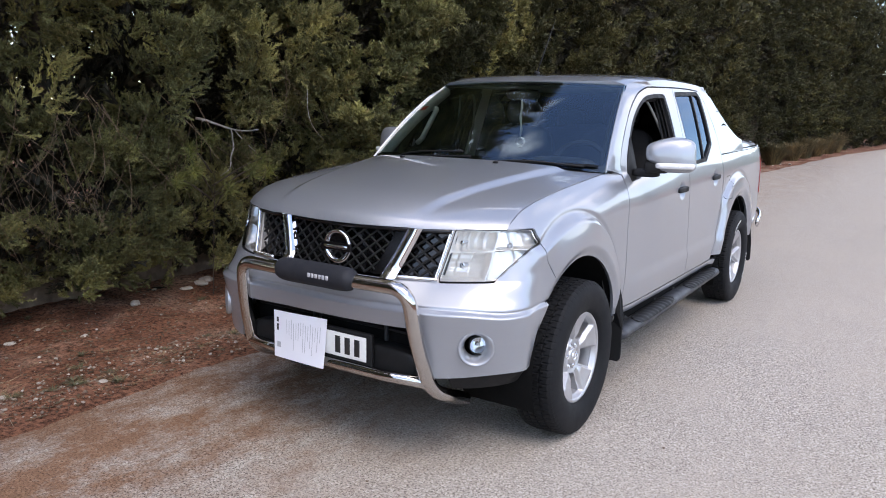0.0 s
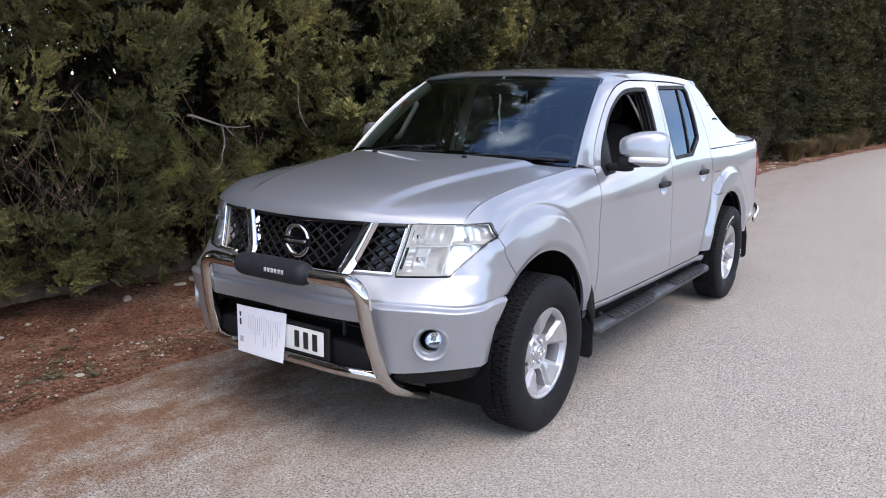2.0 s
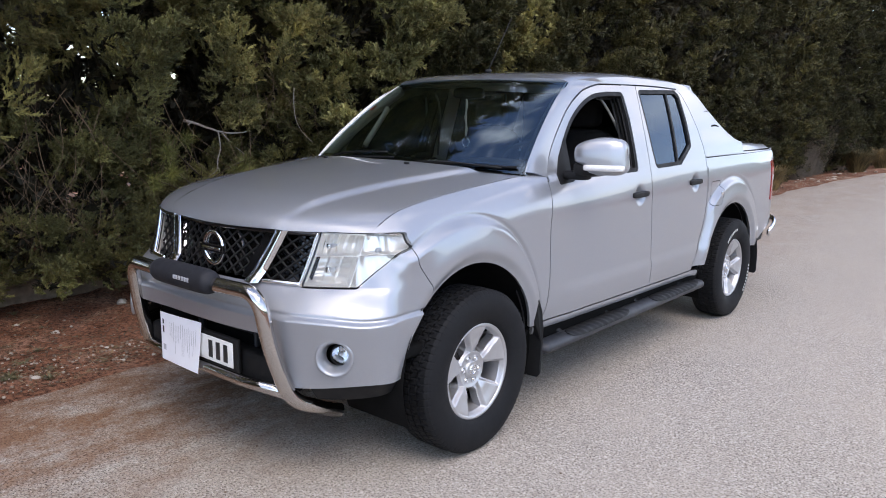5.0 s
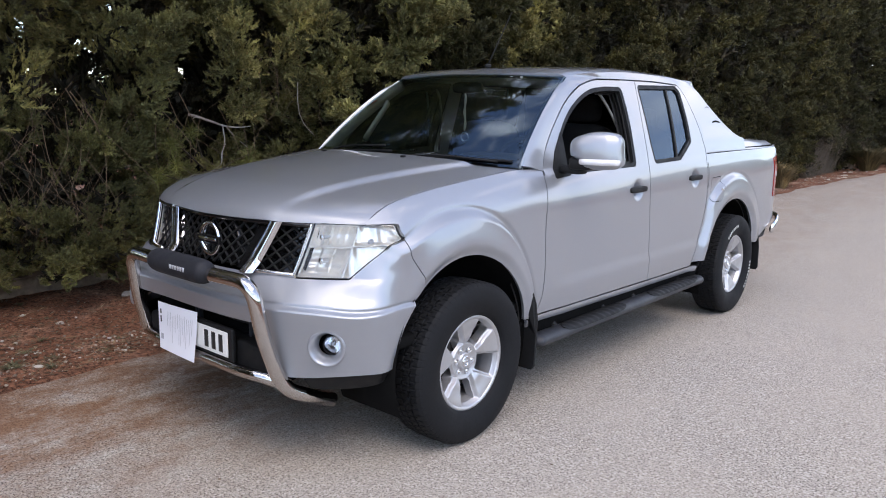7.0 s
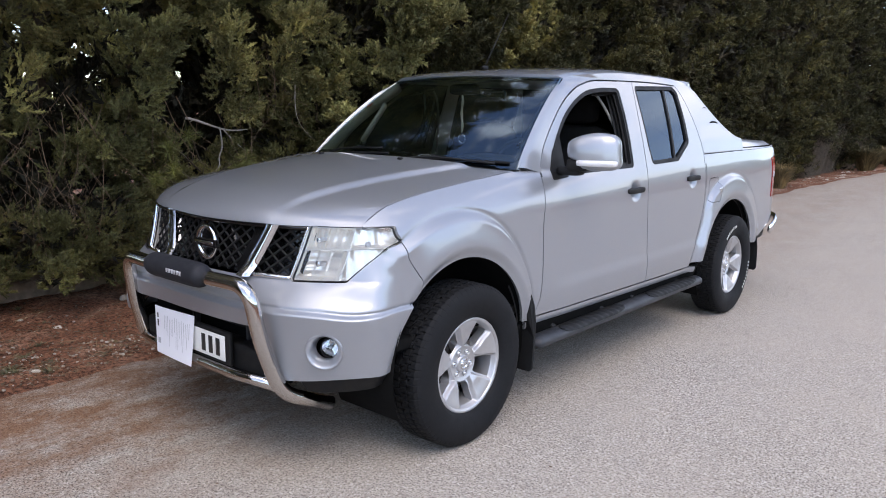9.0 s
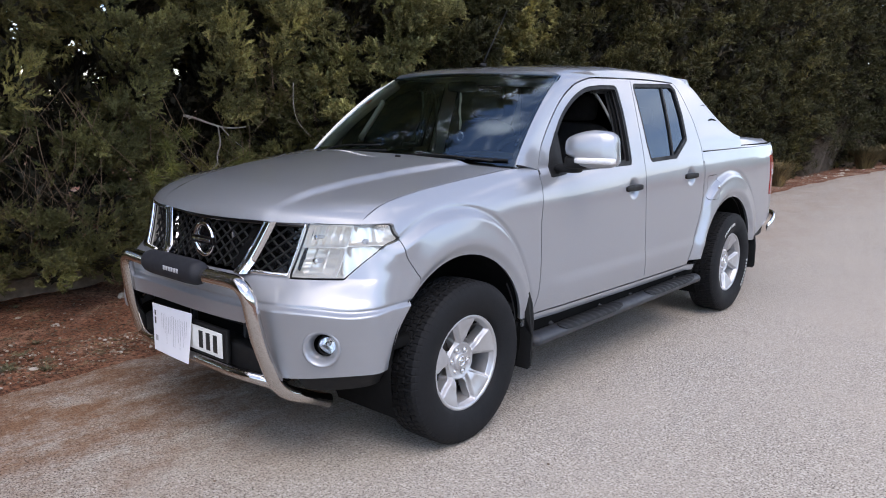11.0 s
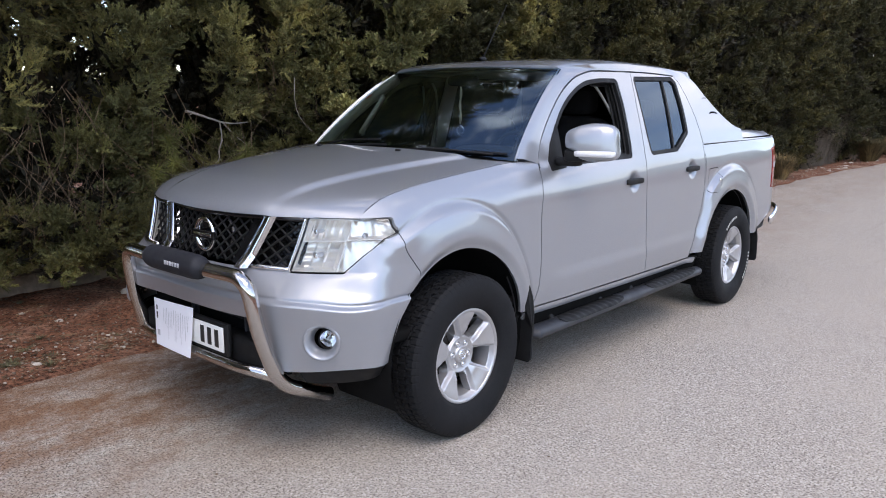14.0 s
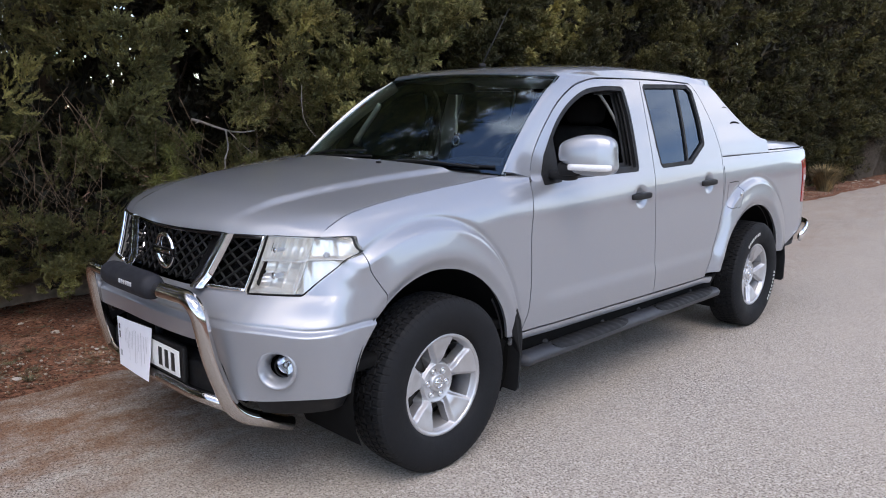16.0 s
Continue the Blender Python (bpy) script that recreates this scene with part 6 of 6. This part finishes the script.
def rim_S(u, r):
    """Five broad spokes, each with a flat outer face that turns in towards a dished hub."""
    a = radians(u)
    step = 360 / SPOKES
    t = abs((u + step / 2) % step - step / 2)
    edge = 0.042 + 0.16 * max(0, r - 0.10)
    spoke = ease(-0.002, 0.009, radians(t) * r - edge)
    if r < 0.086:
        spoke = 1.0
    x = 0.092 - 0.016 * ease(0.205, 0.128, r) - 0.026 * ease(0.130, 0.055, r)
    x -= (1 - spoke) * 0.022 * ease(0.080, 0.096, r) * ease(0.2065, 0.196, r)
    return (x, r * math.cos(a), r * math.sin(a))


TYRE = tyre_mesh()


def make_wheel():
    w = thing("wheel", "", "")
    t = put("tyre", TYRE, RUBBER, w, "black ribbed all-terrain tyre")
    rim = sheet("rim", rim_S, (0, 360, 289), (0.030, 0.207, 60), [rim_field], ALLOY, w, 0.045, True, "silver five-spoke alloy rim")
    part("rim_lip", lathe([(0.088, 0.203), (0.094, 0.207), (0.098, 0.212), (0.099, 0.220), (0.094, 0.225), (0.080, 0.224), (0.02, 0.210), (-0.09, 0.216), (-0.09, 0.205), (0.01, 0.200), (0.088, 0.203)], 72), ALLOY, w)
    part("hub_cap", lathe([(0.030, 0.044), (0.050, 0.043), (0.060, 0.038), (0.063, 0.032), (0.061, 0.029), (0.064, 0.025), (0.065, 0.0005)], 40), ALLOY, w, "round centre cap")
    part("cap_badge", lathe([(0.0645, 0.024), (0.0675, 0.0235), (0.0675, 0.018), (0.0645, 0.0175)], 32), CHROME, w)
    part("cap_bar", block((0.004, 0.046, 0.009), (0.066, 0, 0), 0.001, 1), CHROME, w)
    for k in range(6):
        a = radians(60 * k + 8)
        nut = part("wheel_nut", lathe([(0.020, 0.0105), (0.050, 0.0100), (0.056, 0.007), (0.057, 0.0005)], 6), CHROME, w)
        nut.location = (0, 0.057 * math.cos(a), 0.057 * math.sin(a))
        part("nut_recess", lathe([(0.046, 0.0125), (0.0545, 0.0135), (0.0570, 0.0150), (0.052, 0.0155)], 16), ALLOY, nut)
    part("brake_disc", lathe([(0.0, 0.04), (0.0, 0.145), (-0.025, 0.145), (-0.025, 0.04)], 40), IRON, w)
    part("brake_drum", lathe([(-0.03, 0.0005), (-0.03, 0.19), (-0.09, 0.19)], 32), DARK, w)
    return w


wheel = make_wheel()
wheel.parent = truck
wheel.matrix_basis = pose(0.792, 0.008, 0.378, -16)
for x, y, turn in ((0.792, 3.2, 31), (-0.792, 0, 12), (-0.792, 3.2, 44)):
    w = copy_thing(wheel, pose(x, y, 0.378, turn, 0, 0 if x > 0 else 180))
    if x > 0:
        tyre = [c for c in w.children if c.name.startswith("tyre")][0]
        rt = random.Random(2)
        for a0, count in ((-44, 9), (96, 8)):
            for k in range(count):
                a = radians(a0 + 5.0 * k - turn)
                c = Vector((0.1285, 0.302 * math.cos(a), 0.302 * math.sin(a)))
                bm = block((0.003, 0.012 + 0.004 * rt.random(), 0.019), tuple(c), 0.0006, 1, None, Matrix.Rotation(a - math.pi / 2, 4, "X"))
                part("tyre_marking", bm, WHITEPAINT, tyre)

for sgn in (1, -1):
    # running board
    def step_at(a, y, out=0.0):
        k = max(0.02, 1 - (1 - min(1, (y - 0.535) / 0.03, (2.61 - y) / 0.03)) ** 2) ** 0.5
        c, n = math.cos(a), math.sin(a)
        return (0.866 + (0.056 + out) * k * math.copysign(abs(c) ** 0.85, c), y, 0.354 + (0.032 + out) * k * math.copysign(abs(n) ** 0.9, n))

    def step_S(u, v, s=sgn):
        p = step_at(2 * math.pi * u, 0.535 + 2.075 * v)
        return (s * p[0], p[1], p[2])
    step = sheet("running_board", step_S, (0, 1, 33), (0, 1, 120), [], STEPGREY, truck, 0, sgn < 0, "dark grey tubular side step")
    for y0, y1 in ((0.78, 1.46), (1.80, 2.50)):
        def pad_S(u, v, s=sgn, y0=y0, y1=y1):
            w = 1 - abs(2 * v - 1) ** 6
            a = radians(64 + (u - 0.5) * 104 * max(0.05, w) ** 0.5)
            ribs = 0.0035 * (0.5 + 0.5 * math.sin(2 * math.pi * (v * 11 + 0.9 * u))) * ease(0, 0.15, u) * ease(1, 0.85, u)
            p = step_at(a, y0 + (y1 - y0) * v, 0.004 + ribs)
            return (s * p[0], p[1], p[2])
        sheet("tread_pad", pad_S, (0, 1, 13), (0, 1, 110), [], BLACK, step, 0.006, sgn > 0, "ribbed black tread pad")
    for y in (0.80, 1.32, 1.70, 2.35):
        part("step_bracket", tube([(sgn * 0.62, y, 0.45), (sgn * 0.76, y, 0.42), (sgn * 0.845, y, 0.362)], 0.020, 8), BLACK, step)
    # mud flaps
    for y, z0, z1, x0, x1, tilt in ((0.462, 0.235, 0.74, 0.72, 0.928, 0.03), (3.70, 0.26, 0.62, 0.70, 0.918, 0.02)):
        bm = flat_prism([(sgn * x0, z0 + 0.02), (sgn * (x0 + 0.02), z0), (sgn * (x1 - 0.015), z0), (sgn * x1, z0 + 0.02), (sgn * (x1 - 0.006), (z0 + z1) / 2), (sgn * (x1 - 0.034), z1), (sgn * x0, z1)], "y", -0.006, 0.006, 0.003)
        bmesh.ops.subdivide_edges(bm, edges=bm.edges[:], cuts=2)
        for v in bm.verts:
            v.co.y += y + tilt * math.sin((v.co.z - z0) * 4) + (0.06 if y > 2 else -0.10) * ease(0.52, 0.85, v.co.z)
        flap = part("mud_flap", bm, BLACK, truck, "black rubber mud flap", False)
        for z in (0.43, 0.60):
            part("flap_bolt", lathe([(0.012, 0.0005), (0.012, 0.008), (0.0, 0.010)], 8, "y"), STEPGREY, flap).location = (sgn * (x0 + 0.09), y - 0.02, z)
    # door mirror, the far one folded
    mx, my = (0, 0) if sgn > 0 else (0.11, 0.06)
    mt = Matrix.Rotation(radians(16 * sgn), 4, "Z")

    def shell(p, s=sgn):
        t = s * p.x / 0.122
        top = 1 - 0.20 * ease(0.2, -1.0, t) - 0.10 * t * t
        z = p.z * (top if p.z > 0 else 1 - 0.10 * ease(-0.3, -1.0, t))
        y = p.y * (1 - 0.22 * ease(0, 0.1, p.z)) * (1 - 0.25 * ease(0.2, 1.0, t) * (1 if p.y < 0 else 0))
        z *= 1 - 0.42 * ease(-0.45, -0.62, t) * ease(-0.02, -0.06, p.z)
        return (p.x + s * 0.012 * ease(0, -0.08, p.z), y, z)
    mirror = part("door_mirror", super_block((0.262, 0.175, 0.190), (sgn * 1.008 + mx, 0.836 + my, 1.326), 4.4, 48, 32, mt, shell), PAINT, truck, "silver door mirror with a clear indicator strip")
    part("mirror_foot", super_block((0.13, 0.172, 0.066), (sgn * 0.940 + mx, 0.830 + my, 1.258), 5, 28, 12, mt), BLACK, mirror, "black mirror foot")
    part("indicator_strip", super_block((0.208, 0.187, 0.034), (sgn * 1.036 + mx, 0.836 + my, 1.270), 6, 36, 10, mt), CLEAR, mirror, "pale indicator strip")
    part("mirror_arm", super_block((0.15, 0.075, 0.045), (sgn * 0.885 + mx * 0.5, 0.815 + my * 0.5, 1.222), 4, 24, 10), BLACK, mirror)
    part("mirror_glass", block((0.150, 0.004, 0.110), (sgn * 0.992 + mx, 0.906 + my, 1.322), 0.002, 1, None, mt), CHROME, mirror)
    # door handles in their scoops
    for y, z, dname in ((1.565, 1.066, "front_door"), (2.388, 1.090, "rear_door")):
        door = [o for o in truck.children if o.name.startswith(dname)][0 if sgn > 0 else 1]
        x = side_x(y, z)
        handle = part("handle", super_block((0.030, 0.205, 0.034), (sgn * (x + 0.027), y, z), 5, 28, 10), BLACK, door, "black pull handle")
        for dy in (-0.085, 0.085):
            part("handle_post", super_block((0.045, 0.030, 0.026), (sgn * (x + 0.010), y + dy, z), 4, 12, 8), BLACK, handle)
    # tail lamp
    tl = sheet("tail_lamp", lambda y, z, s=sgn: (s * (side_x(min(y, 4.18), z) + 0.006 - 0.10 * ease(4.15, 4.235, y) ** 1.5), y, z), (4.03, 4.235, 24), (0.82, 1.19, 40),
               [polygon_field(shrink([(4.078, 0.833), (4.073, 1.0), (4.048, 1.158), (4.24, 1.185), (4.24, 0.825)], 0.012), yz, 0.012)], RED, truck, 0.03, sgn < 0, "tall red tail lamp")
    sheet("reverse_lens", lambda y, z, s=sgn: (s * (side_x(min(y, 4.18), z) + 0.0085 - 0.10 * ease(4.15, 4.235, y) ** 1.5), y, z), (4.09, 4.235, 16), (1.00, 1.045, 8), [], AMBER, tl, 0.004, sgn < 0)

# rear bumper: a bent chrome plate on a black core
core = part("rear_bumper", block((1.5, 0.16, 0.16), (0, 4.33, 0.60), 0.03), BLACK, truck, "black and chrome rear step bumper")
path = round_path([(0.872, 4.10, 0.545), (0.862, 4.28, 0.60), (0.79, 4.45, 0.632), (0.4, 4.47, 0.63), (-0.4, 4.47, 0.63), (-0.79, 4.45, 0.632), (-0.862, 4.28, 0.60), (-0.872, 4.10, 0.545)], 0.10)
part("chrome_face", tube(path, 0.017, 12, flat=2.2), CHROME, core)
part("tow_arm", block((0.08, 0.3, 0.06), (0, 4.4, 0.45), 0.01), DARK, truck)

# antenna, wipers, washer nozzles
antenna = part("antenna", super_block((0.028, 0.055, 0.024), (-0.018, 1.235, 1.785), 2.6, 16, 10), BLACK, truck, "black whip aerial leaning back")
part("whip", tube([(-0.018, 1.235, 1.79), (-0.018, 1.47, 2.13)], lambda t: 0.0045 - 0.0025 * t, 8), BLACK, antenna)
for x0, a0, x1, b1, a1 in ((-0.56, -0.72, 0.02, 0.075, -0.02), (0.10, 0.13, 0.66, 0.015, 0.86)):
    p0 = Vector(screen_S(a0, 0.0, 0.012)) + Vector((0, -0.03, -0.008))
    p1 = Vector(screen_S(a1, b1, 0.018))
    pm = p0.lerp(p1, 0.45) + Vector((0, -0.02, 0.022))
    wiper = part("wiper", tube(smooth_path([tuple(p0), tuple(pm), tuple(p1)], 0.04), 0.007, 6, flat=0.8), BLACK, truck, "black windscreen wiper")
    blade = [Vector(screen_S(a1 - 0.60 + 0.68 * k / 12, 0.012 + 0.028 * k / 12, 0.010)) for k in range(13)]
    part("wiper_blade", tube(blade, 0.0052, 6, flat=1.3), RUBBER, wiper)
    part("wiper_pivot", super_block((0.036, 0.036, 0.03), tuple(p0), 2.5, 16, 8), STEPGREY, wiper)
for x in (-0.30, 0.30):
    part("washer_nozzle", super_block((0.03, 0.022, 0.014), tuple(Vector(hood_S(x / 0.76, 0.93)) + Vector((0, 0, 0.004))), 3, 12, 6), BLACK, truck)

# ---- cabin ----
dash = part("dashboard", super_block((1.42, 0.52, 0.30), (0, 0.74, 1.08), 5, 40, 14), CABIN, truck, "dark dashboard")
part("dash_hood", super_block((0.42, 0.26, 0.10), (0.37, 0.80, 1.235), 3, 24, 10), CABIN, dash)
wheel_ring = lathe([(0.012 * math.cos(a), 0.185 + 0.015 * math.sin(a)) for a in [2 * math.pi * k / 10 for k in range(10)]], 40, "y", True)
steer = part("steering_wheel", wheel_ring, CABIN, truck, "dark steering wheel")
steer.matrix_basis = Matrix.Translation((0.37, 1.06, 1.19)) @ Matrix.Rotation(radians(-24), 4, "X")
part("steering_hub", super_block((0.16, 0.05, 0.13), (0, 0.01, 0), 3, 20, 10), CABIN, steer)
part("steering_spoke", block((0.36, 0.02, 0.035), (0, 0.005, 0), 0.008), CABIN, steer)
for x, y, wide in ((0.37, 1.48, 0.52), (-0.37, 1.48, 0.52), (0, 2.33, 1.25)):
    seat = part("seat", super_block((wide, 0.52, 0.20), (x, y - 0.12, 0.82), 5, 28, 12), FABRIC, truck, "dark fabric seat")
    back = part("backrest", super_block((wide, 0.15, 0.62), (0, 0, 0.30), 5, 28, 14), FABRIC, seat)
    back.matrix_basis = Matrix.Translation((x, y + 0.10, 0.84)) @ Matrix.Rotation(radians(-14), 4, "X")
    for dx in ((0,) if wide < 1 else (-0.36, 0.36)):
        part("headrest", super_block((0.25, 0.10, 0.17), (x + dx, y + 0.27, 1.53 if wide < 1 else 1.46), 4, 22, 12), FABRIC, seat)
part("headliner", block((1.22, 1.4, 0.02), (0, 1.85, 1.70), 0.005), TRIM, truck, "pale headliner")
part("cabin_floor", block((1.5, 2.1, 0.04), (0, 1.6, 0.66), 0.01), CABIN, truck)
rear_view = part("rear_view_mirror", super_block((0.23, 0.035, 0.065), (0, 1.02, 1.645), 4, 24, 10), CABIN, truck)
for sgn in (1, -1):
    # pillar covers and grab handle inside
    pts = [Vector(screen_S(sgn * 0.955, 0.06 + 0.9 * k / 10, -0.035)) for k in range(11)]
    part("pillar_cover", tube(pts, 0.022 if sgn > 0 else 0.036, 10), CABIN if sgn > 0 else TRIM, truck)
    part("door_edge", tube(smooth_path([(sgn * (side_x(y, z) - 0.085), y, z) for y, z in ((1.44, 1.645), (1.485, 1.61), (1.522, 1.560), (1.571, 1.468), (1.605, 1.366), (1.635, 1.22))], 0.03), 0.008, 8), SEATGREY, truck, "grey strip along the door's inner edge")
    part("pillar_cover", block((0.03, 0.14, 0.55), (sgn * 0.745, 1.71, 1.44), 0.012, 2, None, Matrix.Rotation(radians(-16 * sgn), 4, "Y")), TRIM, truck)
    part("door_card", block((0.03, 1.0, 0.5), (sgn * 0.80, 1.15, 0.95), 0.012), CABIN, truck)
    if sgn > 0:
        continue
    g = Vector(screen_S(sgn * 0.90, 0.5, -0.06))
    part("grab_handle", tube(round_path([tuple(g + Vector((0, 0, -0.12))), tuple(g + Vector((-sgn * 0.05, -0.03, -0.10))), tuple(g + Vector((-sgn * 0.05, 0.15, 0.10))), tuple(g + Vector((0, 0.17, 0.10)))], 0.03), 0.017, 10), TRIM, truck, "pale grab handle")
# pendant on the mirror and the sticker in the screen
pend = part("pendant", tube([(0.004 * math.sin(k), 1.0, 1.61 - 0.022 * k) for k in range(11)], lambda t: 0.005 + 0.004 * math.sin(t * 22) ** 2, 6), TRIM, truck, "beaded pendant hung from the mirror")
part("pendant_ring", lathe([(0.004 * math.cos(a), 0.026 + 0.006 * math.sin(a)) for a in [2 * math.pi * k / 8 for k in range(8)]], 24, "y", True), CHROME, pend).location = (0, 1.0, 1.35)
sheet("sticker", lambda a, b: screen_S(a, b, -0.006), (-0.935, -0.86, 3), (0.60, 0.655, 3), [], STICKER, truck, 0)
